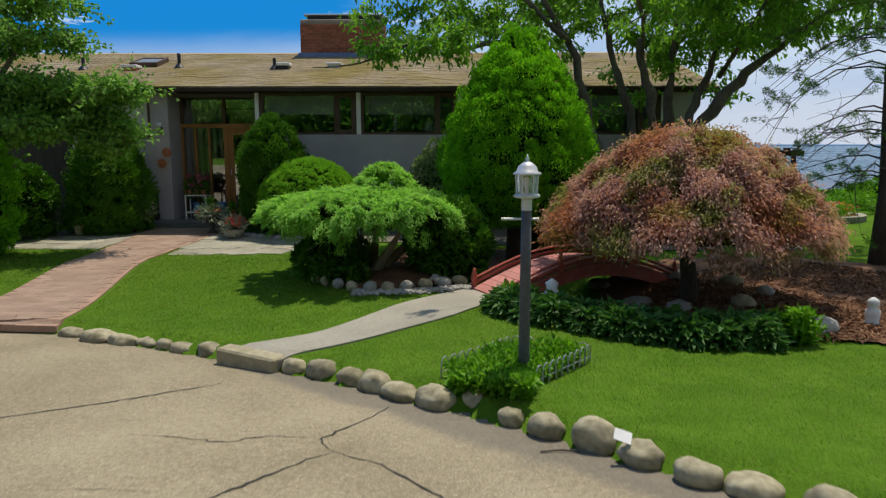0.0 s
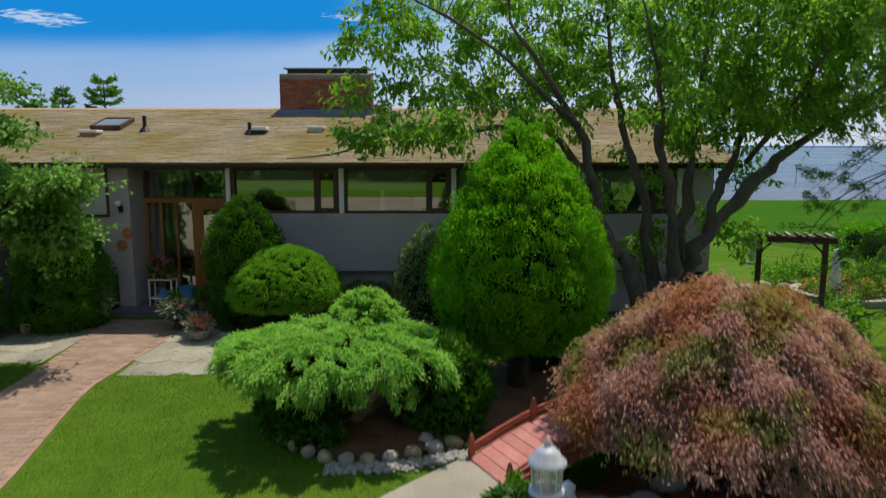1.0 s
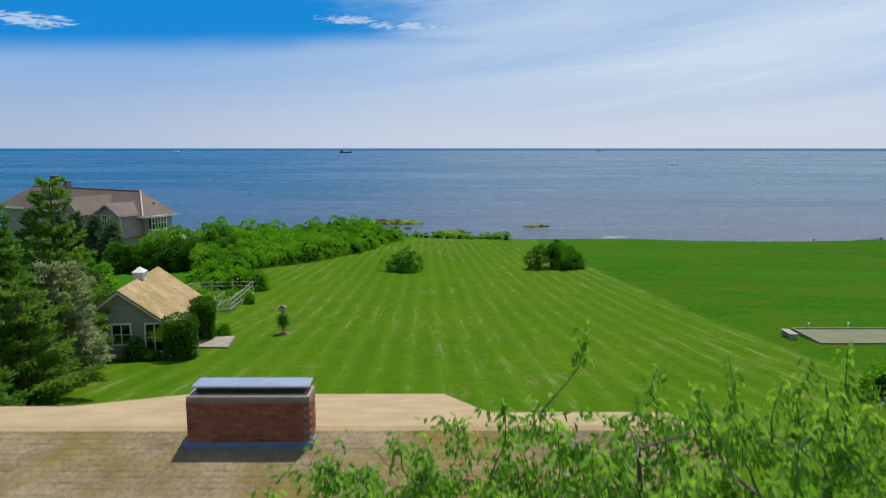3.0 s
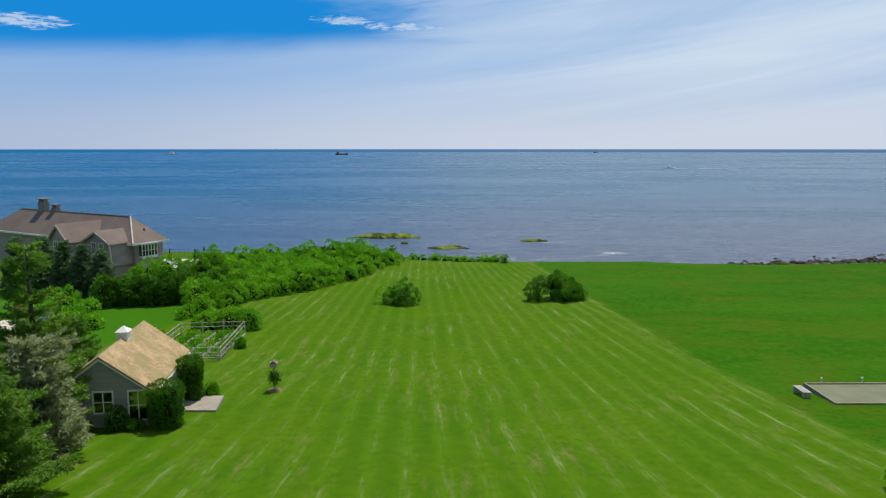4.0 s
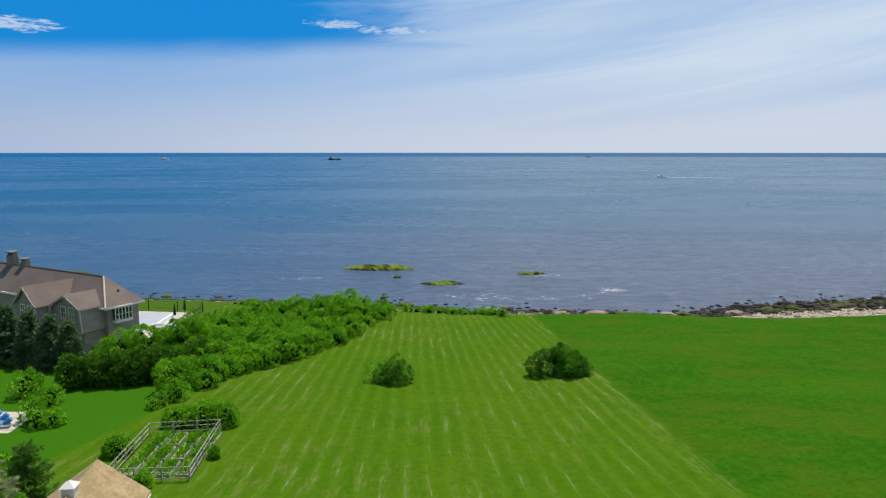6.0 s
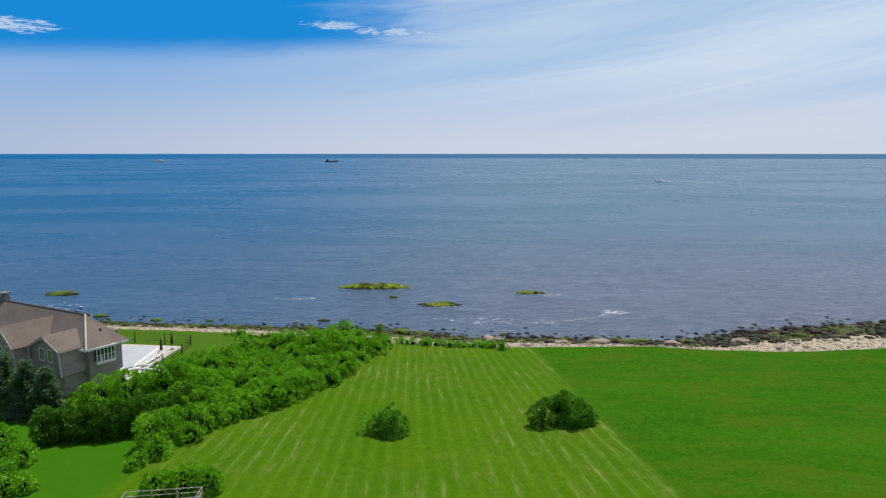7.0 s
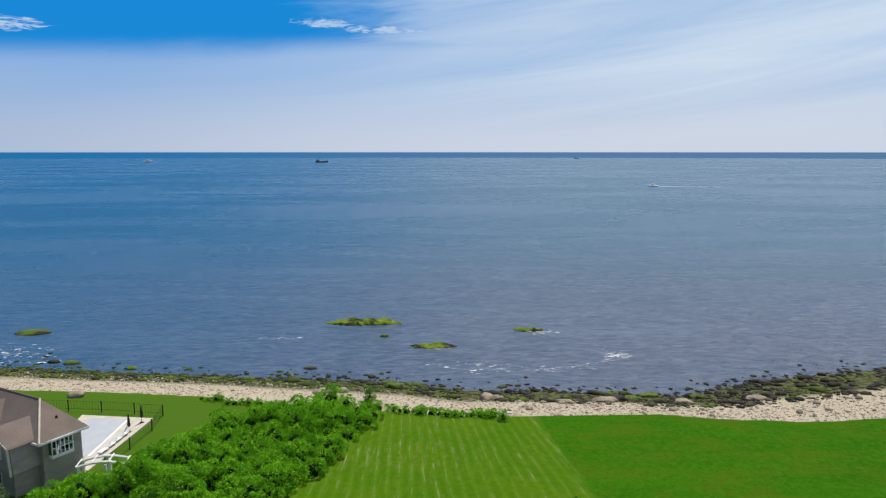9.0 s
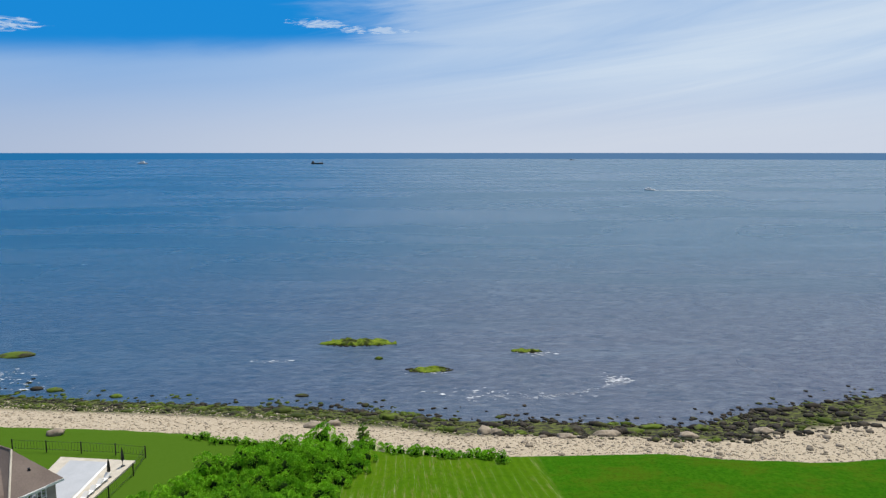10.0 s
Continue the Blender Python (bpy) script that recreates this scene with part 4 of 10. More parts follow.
def weeping_cedar():
    rng = np.random.default_rng(5)
    x, y = -1.22, 9.95
    t = thing("weeping_cedar", "low weeping cedar with layered feathery green sprays", "conifer", (x, y, -0.17))
    m = Mesher()
    for a, r in ((2.6, 0.9), (0.3, 0.85), (1.5, 0.7), (4.2, 0.8), (5.4, 0.75), (3.4, 1.0)):
        d = np.array([math.cos(a), math.sin(a) * 0.8])
        m.tube([(0.05 * d[0], 0.05 * d[1], -0.05), (0.25 * d[0] * r, 0.2 * d[1], 0.18), (0.6 * d[0] * r, 0.5 * d[1] * r, 0.42), (1.0 * d[0] * r, 0.9 * d[1] * r, 0.72)], [0.11, 0.09, 0.06, 0.025], 8)
    part("trunk", m, surface("cedar_bark", (0.14, 0.115, 0.075), (0.30, 0.26, 0.18), 30, 4, 0.95, relief=0.8, depth=0.015, stretch=(1, 1, 0.3)), t, smooth=True)
    P, D, N = [], [], []
    sprays = []
    for k in range(560):
        a, r = rng.uniform(0, 6.283), math.sqrt(rng.random())
        wave = 1 + 0.04 * math.sin(5 * a) + 0.04 * math.sin(11 * a + 1)
        px, py = math.cos(a) * r * 1.42 * wave - 0.06, math.sin(a) * r * 1.15 * wave
        top = 1.21 - 0.20 * r ** 2.5 + 0.03 * math.sin(3 * a + 4 * r) + rng.normal() * 0.022
        sprays.append((px, py, top, 0.03 + 0.24 * r ** 6))
    for k in range(80):
        a, r = rng.uniform(0, 6.283), math.sqrt(rng.random())
        sprays.append((0.18 + math.cos(a) * r * 0.36, 0.45 + math.sin(a) * r * 0.33, 1.62 - 0.26 * r ** 2, 0.16))
    for k in range(90):
        a = rng.uniform(0, 6.283)
        sprays.append((math.cos(a) * 1.15, math.sin(a) * 0.95, 0.90 + rng.normal() * 0.08, 0.22))
    for px, py, top, fall in sprays:
        out = np.array([px / 1.42, py / 1.15, 0.0]) * 0.75 + rng.normal(size=3) * 0.35
        out[2] = 0
        n = 150
        u = rng.random(n)
        ln = rng.uniform(0.13, 0.27)
        pos = np.array([px, py, top]) + out * (u * ln)[:, None] + np.stack([np.zeros(n), np.zeros(n), 0.06 * u - fall * u ** 2], -1) + rng.normal(size=(n, 3)) * (0.030, 0.030, 0.020)
        P.append(pos)
        D.append(out + np.stack([np.zeros(n), np.zeros(n), 0.15 - 1.8 * fall / 0.4 * u], -1) + rng.normal(size=(n, 3)) * 0.4)
        N.append(np.tile(np.array([px * 0.4, py * 0.4, 0.9]), (n, 1)))
    P, D, N = np.concatenate(P), np.concatenate(D), np.concatenate(N)
    part("foliage", leaf_mesh("foliage", P, D, 0.058 * rng.uniform(0.6, 1.3, len(P)), 0.017, N, rng=rng), L_CEDAR, t)
    core = bmesh.new()
    bmesh.ops.create_icosphere(core, subdivisions=3, radius=1)
    for w in core.verts:
        w.co = Vector((w.co.x * 1.15, w.co.y * 0.92, 0.93 + (w.co.z if w.co.z > 0 else w.co.z * 0.35) * 0.20))
    part("inner_growth", core, CORE_SHADE_GREEN, t, smooth=True)


weeping_cedar()


def weeping_maple():
    rng = np.random.default_rng(6)
    x, y = 2.84, 8.40
    t = thing("weeping_maple", "dome-shaped weeping maple with fine bronze and russet leaves", "tree", (x, y, -0.2))
    m = Mesher()
    m.tube([(0.1, 0.05, -0.1), (0.08, 0.03, 0.3), (0.0, 0, 0.8), (-0.1, 0, 1.3)], [0.13, 0.10, 0.085, 0.06], 9)
    part("trunk", m, BARK_DARK, t, smooth=True)
    for k in range(9):
        a = k * 0.7 + 0.2
        part("limb", Mesher().tube([(0.05, 0.02, 0.55 + 0.06 * k), (0.45 * math.cos(a), 0.4 * math.sin(a), 1.25), (1.0 * math.cos(a), 0.9 * math.sin(a), 1.35), (1.45 * math.cos(a), 1.3 * math.sin(a), 0.95)], [0.05, 0.04, 0.025, 0.01], 6), BARK_DARK, t, smooth=True)
    P, D, N = [], [], []
    for k in range(2400):
        a = rng.uniform(0, 6.283)
        q = rng.random() ** 0.52
        tier = 0.06 * math.sin(7 * a + 9 * q) + 0.05 * math.sin(13 * a - 11 * q) + 0.035 * math.sin(34 * q + 2 * math.sin(3 * a))
        r = q ** 0.95 * (1 + 0.5 * tier)
        h = 0.95 + 1.06 * (1 - q ** 1.75) + tier + rng.normal() * 0.03
        p0 = np.array([math.cos(a) * r * (1.60 if math.cos(a) < 0 else 1.50), math.sin(a) * r * 1.5, h])
        out = np.array([math.cos(a), math.sin(a), 0.0])
        n = 62
        u = rng.random(n)
        ln = rng.uniform(0.16, 0.32)
        fall = 0.2 + 0.45 * q
        pos = p0 + out * (u * ln * 0.7)[:, None] + np.stack([np.zeros(n), np.zeros(n), 0.04 - fall * ln * u], -1) + rng.normal(size=(n, 3)) * 0.05
        P.append(pos)
        D.append(out * 0.6 + np.stack([np.zeros(n), np.zeros(n), -0.30 - 1.1 * fall * u], -1) + rng.normal(size=(n, 3)) * 0.62)
        N.append(np.tile(np.array([math.cos(a) * q * 0.8, math.sin(a) * q * 0.8, 0.9]), (n, 1)))
    P, D, N = np.concatenate(P), np.concatenate(D), np.concatenate(N)
    part("foliage", leaf_mesh("foliage", P, D, 0.056 * rng.uniform(0.6, 1.3, len(P)), 0.020, N, rng=rng), L_RED, t)
    core = bmesh.new()
    bmesh.ops.create_icosphere(core, subdivisions=3, radius=1)
    for w in core.verts:
        q = math.hypot(w.co.x, w.co.y)
        w.co = Vector((w.co.x * 1.05, w.co.y * 1.0, 0.90 + (0.76 * (1 - q ** 1.75) if w.co.z > 0 else 0.10 * w.co.z)))
    part("inner_growth", core, CORE_SHADE_RED, t, smooth=True)


weeping_maple()
tufty("yew", (-7.28, 14.5, -0.15), [(0, 0, [(0.12, 0.62), (0.5, 0.76), (1.0, 0.74), (1.5, 0.60), (2.0, 0.40), (2.35, 0.22), (2.55, 0.04)], 190, 0.19, 46000), (0.35, -0.2, [(0.1, 0.4), (0.5, 0.45), (0.9, 0.3), (1.1, 0.05)], 26, 0.14, 6000)], (0.055, 0.022), L_BRIGHT_YEW, CORE_SHADE_GREEN, "dark conical yew beside the entry", seed=7, up=0.5, jag=0.45)
tufty("yew", (-3.81, 14.5, -0.15), [(0, 0, [(0.15, 0.46), (0.6, 0.58), (1.3, 0.62), (1.8, 0.54), (2.15, 0.36), (2.34, 0.18), (2.42, 0.04)], 170, 0.17, 42000)], (0.055, 0.022), L_YEW, CORE_SHADE_GREEN, "dark rounded yew beside the front door", seed=8, up=0.5, jag=0.4)
bush("variegated_shrub", (-0.35, 14.25, -0.15), (0.6, 0.5, 1.05), 7000, (0.075, 0.04), leafy("variegated_leaf", (0.10, 0.21, 0.06), (0.34, 0.42, 0.22), glow=0.35, patch=6, vary=0.7), CORE_SHADE_GREEN, "upright cream and green variegated shrub", rise=0.75, low=-0.7, seed=9)
bush("low_shrub", (-1.5, 14.75, -0.15), (0.75, 0.35, 0.45), 5000, (0.06, 0.035), leafy("pale_shrub_leaf", (0.05, 0.13, 0.03), (0.20, 0.30, 0.10), glow=0.3, patch=5, vary=0.6), CORE_SHADE_GREEN, "low pale green shrub against the house", rise=0.35, low=-0.7, seed=10)
bush("rhododendron", (-0.05, 9.95, -0.15), (0.55, 0.5, 0.62), 5200, (0.11, 0.045), L_BROAD, CORE_SHADE_GREEN, "dark broad-leaved rhododendron by the bridge", rise=0.45, low=-0.7, seed=11, knobs=50, amount=0.25)
bush("rhododendron", (-1.75, 9.75, -0.15), (0.45, 0.4, 0.42), 3600, (0.10, 0.045), L_BROAD, CORE_SHADE_GREEN, "dark broad-leaved shrub under the cedar", rise=0.25, low=-0.6, seed=12, knobs=50, amount=0.25)
bush("rhododendron", (-8.7, 13.6, -0.15), (0.7, 0.6, 0.8), 6500, (0.10, 0.045), L_BROAD, CORE_SHADE_GREEN, "broad-leaved shrub in front of the house", rise=0.65, low=-0.7, seed=14, knobs=50, amount=0.25)
tufty("garden_cypress", (-8.3, 11.3, -0.2), [(0, 0, [(0.1, 0.6), (0.7, 0.85), (1.4, 0.82), (2.1, 0.6), (2.6, 0.3), (2.85, 0.04)], 120, 0.17, 24000)], (0.07, 0.028), L_THUJA, CORE_SHADE_GREEN, "bright green upright cypress at the lawn corner", "conifer", seed=15, up=0.8)
bush("round_shrub", (5.15, 15.2, -0.15), (0.55, 0.5, 0.5), 5000, (0.06, 0.03), L_BROAD, CORE_SHADE_GREEN, "dark round shrub under the cherry tree", rise=0.35, low=-0.7, seed=16)
bush("low_shrub", (1.75, 12.3, -0.2), (0.5, 0.45, 0.4), 3200, (0.11, 0.03), L_BROAD, CORE_SHADE_GREEN, "dark strappy plants behind the bridge", rise=0.2, low=-0.4, seed=17, up=0.9)

# ---- trees of the front garden ----
def grow(P0, tip, sag, rng, n=5):
    """A curved twig between two points."""
    P0, tip = np.array(P0, float), np.array(tip, float)
    ln = np.linalg.norm(tip - P0)
    out = []
    for k in range(n + 1):
        u = k / n
        q = P0 + (tip - P0) * u
        q = q + np.array([0, 0, sag * ln * math.sin(math.pi * u)]) + rng.normal(size=3) * 0.02 * ln * math.sin(math.pi * u)
        out.append(q)
    return out


def leafy_tree(name, base, limbs, targets, leaf, mat, bark, label, seed, per=70, hang=0.8, spread=0.42, sprouts=(), loose=0.7, twig_r=0.006, slim=1.0):
    """Limbs are lists of (x, y, z, r) in the world; a twig grows to each target from the nearest limb, and leaves hang round it."""
    rng = np.random.default_rng(seed)
    o = np.array(base, float)
    t = thing(name, label, "tree", tuple(base))
    nodes, trunk = [], Mesher()
    for line in limbs:
        pts = np.array(line, float)
        s = np.linspace(0, len(pts) - 1, (len(pts) - 1) * 4 + 1)
        q = np.stack([np.interp(s, np.arange(len(pts)), pts[:, k]) for k in range(4)], -1)
        q[:, 3] *= np.interp(q[:, 2] - o[2], (0.2, 1.2), (1.0, slim)) * (1 + 0.14 * rng.normal(size=len(q)))
        q[1:-1, :3] = (q[:-2, :3] + q[1:-1, :3] * 2 + q[2:, :3]) / 4
        q[:, :3] += rng.normal(size=(len(q), 3)) * q[:, 3:4] * 0.38
        trunk.tube(q[:, :3] - o, list(q[:, 3]), 9)
        nodes.extend(q[4:])
    part("trunk", trunk, bark, t, smooth=True)
    nodes = np.array(nodes)
    twigs, P, D, N = Mesher(), [], [], []
    order = np.argsort([np.min(np.linalg.norm(nodes[:, :3] - np.array(g[:3]), axis=1)) for g in targets])
    for i in order:
        g = np.array(targets[i][:3], float)
        d = np.linalg.norm(nodes[:, :3] - g, axis=1) + 0.6 * np.maximum(nodes[:, 2] - g[2], 0)
        j = int(np.argmin(d))
        ln = float(np.linalg.norm(nodes[j, :3] - g))
        r0 = min(nodes[j, 3] * 0.6, 0.012 + ln * 0.012)
        path = grow(nodes[j, :3], g, 0.10, rng)
        twigs.tube([q - o for q in path], list(np.linspace(r0, twig_r, len(path))), 5, False)
        for q, r in zip(path[2:], np.linspace(r0, twig_r, len(path))[2:]):
            nodes = np.vstack([nodes, [*q, r]])
        for _ in range(4):
            e = g + rng.normal(size=3) * spread * (1, 1, 0.6)
            f = grow(path[-2], e, 0.05, rng, 3)
            twigs.tube([q - o for q in f], [twig_r, twig_r * 0.8, twig_r * 0.6, twig_r * 0.4], 3, False)
            n = int(per / 4 * rng.uniform(0.6, 1.4))
            u = rng.random(n)
            pos = f[0] + (f[-1] - f[0]) * u[:, None] + rng.normal(size=(n, 3)) * 0.06
            P.append(pos)
            D.append(rng.normal(size=(n, 3)) * 0.55 + (0, 0, -hang) + unit(e - g) * 0.5)
            N.append(rng.normal(size=(n, 3)) * 0.5 + (0, 0, 0.8))
    for x, y, z, h in sprouts:
        g = np.array([x, y, z])
        j = int(np.argmin(np.linalg.norm(nodes[:, :3] - g, axis=1)))
        tip = g + (rng.normal() * 0.08, rng.normal() * 0.08, h)
        path = grow(nodes[j, :3], g, 0.0, rng, 3) + [g * 0.5 + tip * 0.5, tip]
        twigs.tube([q - o for q in path], list(np.linspace(0.014, 0.003, len(path))), 4, False)
        n = int(42 * h / 0.6)
        u = rng.random(n)
        P.append(g + (tip - g) * u[:, None] + rng.normal(size=(n, 3)) * 0.05)
        a = rng.uniform(0, 6.28, n)
        D.append(np.stack([np.cos(a) * 0.7, np.sin(a) * 0.7, np.full(n, -0.55)], -1))
        N.append(np.stack([np.cos(a) * 0.6, np.sin(a) * 0.6, np.full(n, 0.7)], -1))
    part("twig_growth", twigs, bark, t)
    P, D, N = np.concatenate(P), np.concatenate(D), np.concatenate(N)
    part("leaves", leaf_mesh("leaves", P - o, D, leaf[0] * rng.uniform(0.6, 1.25, len(P)), leaf[1] * rng.uniform(0.75, 1.2, len(P)), N, rng=rng, loose=loose), mat, t)
    return t


def cherry_tree():
    rng = np.random.default_rng(19)
    limbs = [
        [(3.75, 13.6, -0.25, 0.36), (3.62, 13.55, 0.3, 0.26), (3.30, 13.5, 0.95, 0.19), (2.95, 13.5, 1.45, 0.16), (2.57, 13.4, 2.30, 0.13), (2.15, 13.3, 3.65, 0.09), (1.55, 13.1, 4.5, 0.06), (0.95, 12.9, 5.2, 0.035)],
        [(3.80, 13.65, 0.1, 0.24), (3.55, 13.8, 1.6, 0.14), (3.43, 13.9, 2.6, 0.11), (3.05, 14.0, 3.6, 0.08), (2.8, 14.0, 4.7, 0.05), (2.6, 13.9, 6.3, 0.025)],
        [(3.95, 13.5, -0.2, 0.30), (3.88, 13.4, 1.0, 0.16), (3.80, 13.2, 1.85, 0.12), (3.50, 13.0, 2.9, 0.11), (3.34, 12.9, 3.6, 0.09)],
        [(4.05, 13.55, -0.2, 0.30), (4.05, 13.55, 1.0, 0.20), (4.45, 13.5, 1.8, 0.17), (5.05, 13.4, 2.55, 0.14), (5.65, 13.2, 3.25, 0.10), (6.3, 13.0, 3.8, 0.06), (7.0, 12.8, 4.4, 0.03)],
        [(4.45, 13.5, 1.8, 0.14), (4.70, 13.6, 2.75, 0.11), (5.08, 13.7, 3.5, 0.08), (5.15, 13.7, 4.6, 0.05), (5.2, 13.6, 6.0, 0.025)],
        [(4.0, 13.7, 0.4, 0.22), (4.15, 13.8, 2.3, 0.13), (4.2, 13.8, 3.3, 0.10), (4.3, 13.7, 4.5, 0.06), (4.4, 13.5, 6.2, 0.025)],
        [(2.45, 13.4, 2.6, 0.10), (2.0, 13.2, 3.2, 0.09), (1.4, 13.0, 3.7, 0.075), (0.3, 12.9, 3.5, 0.06), (-0.65, 12.8, 3.62, 0.045), (-1.2, 12.7, 3.35, 0.03), (-1.85, 12.6, 3.15, 0.02), (-2.5, 12.5, 3.1, 0.01)],
        [(2.15, 13.3, 3.6, 0.07), (1.2, 12.8, 4.4, 0.05), (0.2, 12.5, 5.1, 0.035), (-0.8, 12.4, 5.6, 0.02)],
        [(3.5, 13.2, 3.0, 0.07), (3.2, 12.2, 3.9, 0.05), (2.8, 11.4, 4.6, 0.03), (2.5, 11.0, 5.2, 0.015)],
        [(5.0, 13.5, 3.0, 0.07), (5.2, 12.5, 3.8, 0.05), (5.3, 11.7, 4.6, 0.03)],
    ]
    targets = []
    while len(targets) < 380:
        d = rng.normal(size=3)
        d /= np.linalg.norm(d)
        q = d * rng.uniform(0.45, 1.0) ** 0.5
        x, y, z = 2.7 + q[0] * 5.0, 13.45 + q[1] * 2.2, 5.0 + q[2] * 2.35
        top = np.interp(x, (-2.6, -1.6, -0.8, 0.5, 1.5, 2.5, 5.5, 8), (4.6, 5.6, 5.9, 5.9, 6.2, 6.45, 6.45, 5.4))
        low = np.interp(x, (-2.6, -1.0, 0.5, 2.0, 4.0, 6.0, 8.0), (3.3, 3.5, 3.8, 3.8, 3.5, 3.6, 4.1))
        if y > 14.9 and z < 4.2 or x < 2.7 and y < 13.25:
            continue
        if low < z < top and rng.random() < np.interp(x, (-2.6, 0, 2.0, 8), (0.62, 0.8, 1, 1)):
            targets.append((x, y, z))
    for _ in range(50):
        targets.append((rng.uniform(2.0, 5.6), rng.uniform(13.75, 14.75), rng.uniform(1.0, 4.0)))
    for _ in range(90):
        targets.append((rng.uniform(0.0, 4.4), rng.uniform(13.3, 14.9), rng.uniform(4.0, 5.9)))
    for _ in range(30):
        x = rng.uniform(-1.7, 1.6)
        targets.append((x, 12.65 + rng.normal() * 0.25, float(np.interp(x, (-2.5, -1.2, -0.65, 0.3, 1.6), (3.0, 3.3, 3.55, 3.5, 3.75))) + rng.normal() * 0.14))
    for _ in range(95):
        targets.append((rng.uniform(4.2, 8.4), rng.uniform(12.4, 14.8), rng.uniform(4.0, 6.3)))
    sprouts = [(x + rng.normal() * 0.15, 13.0 + rng.normal() * 1.1, z + rng.normal() * 0.1 - 0.05, rng.uniform(0.3, 0.65)) for x, z in
               [(-1.3, 5.7), (-0.9, 5.6), (0.1, 5.9), (0.5, 5.8), (1.0, 6.1), (1.4, 6.3), (1.6, 6.2), (2.3, 6.6), (2.5, 6.7), (2.8, 6.6), (3.1, 6.6), (3.4, 6.6), (3.8, 6.4), (4.3, 6.5), (4.7, 6.7), (5.0, 6.7), (5.4, 6.6), (5.8, 6.3),
                (2.0, 6.2), (0.8, 5.9), (4.0, 6.6), (4.6, 6.5), (3.0, 6.7), (-0.3, 5.6), (6.4, 6.0), (6.9, 5.8)] * 2]
    leafy_tree("cherry_tree", (3.85, 13.6, -0.15), limbs, targets, (0.134, 0.057), L_TREE, BARK, "old spreading cherry tree with several leaning limbs", 23, per=62, hang=0.75, spread=0.27, sprouts=sprouts, slim=0.74)


cherry_tree()


def corner_tree():
    rng = np.random.default_rng(29)
    limbs = [[(-9.2, 12.6, -0.3, 0.14), (-9.0, 12.6, 1.2, 0.11), (-8.6, 12.5, 2.2, 0.08), (-8.0, 12.4, 3.0, 0.05), (-7.4, 12.3, 3.7, 0.02)],
             [(-9.0, 12.6, 1.3, 0.08), (-8.4, 12.2, 2.0, 0.06), (-7.6, 12.2, 2.35, 0.04), (-6.9, 12.5, 2.55, 0.025), (-5.9, 12.5, 2.6, 0.01)],
             [(-8.9, 12.6, 1.4, 0.07), (-9.2, 12.4, 2.6, 0.05), (-8.8, 12.2, 3.8, 0.03), (-8.4, 12.0, 4.6, 0.015)]]
    targets = []
    for cx, cy, cz, rx, rz, n in ((-7.45, 12.3, 4.15, 0.95, 0.20, 36), (-7.4, 12.1, 3.55, 0.75, 0.14, 18), (-6.55, 12.3, 3.5, 0.28, 0.10, 10), (-6.3, 12.5, 2.68, 0.85, 0.17, 74), (-7.3, 12.3, 2.75, 0.7, 0.25, 46),
                                  (-7.4, 12.1, 2.10, 0.72, 0.24, 66), (-6.15, 12.4, 1.95, 0.42, 0.34, 44), (-8.3, 12.2, 2.6, 0.7, 0.25, 34), (-8.4, 12.2, 3.4, 0.7, 0.22, 20), (-8.3, 12.1, 4.4, 0.8, 0.22, 22), (-6.7, 12.3, 2.3, 0.4, 0.2, 26)):
        for _ in range(n):
            d = rng.normal(size=3)
            d = d / np.linalg.norm(d) * rng.random() ** 0.4
            targets.append((cx + d[0] * rx, cy + d[1] * rx * 0.8, cz + d[2] * rz))
    leafy_tree("dogwood_tree", (-9.2, 12.6, -0.2), limbs, targets, (0.10, 0.062), leafy("dogwood_leaf", (0.115, 0.300, 0.034), (0.260, 0.460, 0.100), glow=0.45, patch=1.5, vary=0.5), BARK,
               "layered dogwood tree with pale green leaves", 31, per=70, hang=0.1, spread=0.22)


corner_tree()


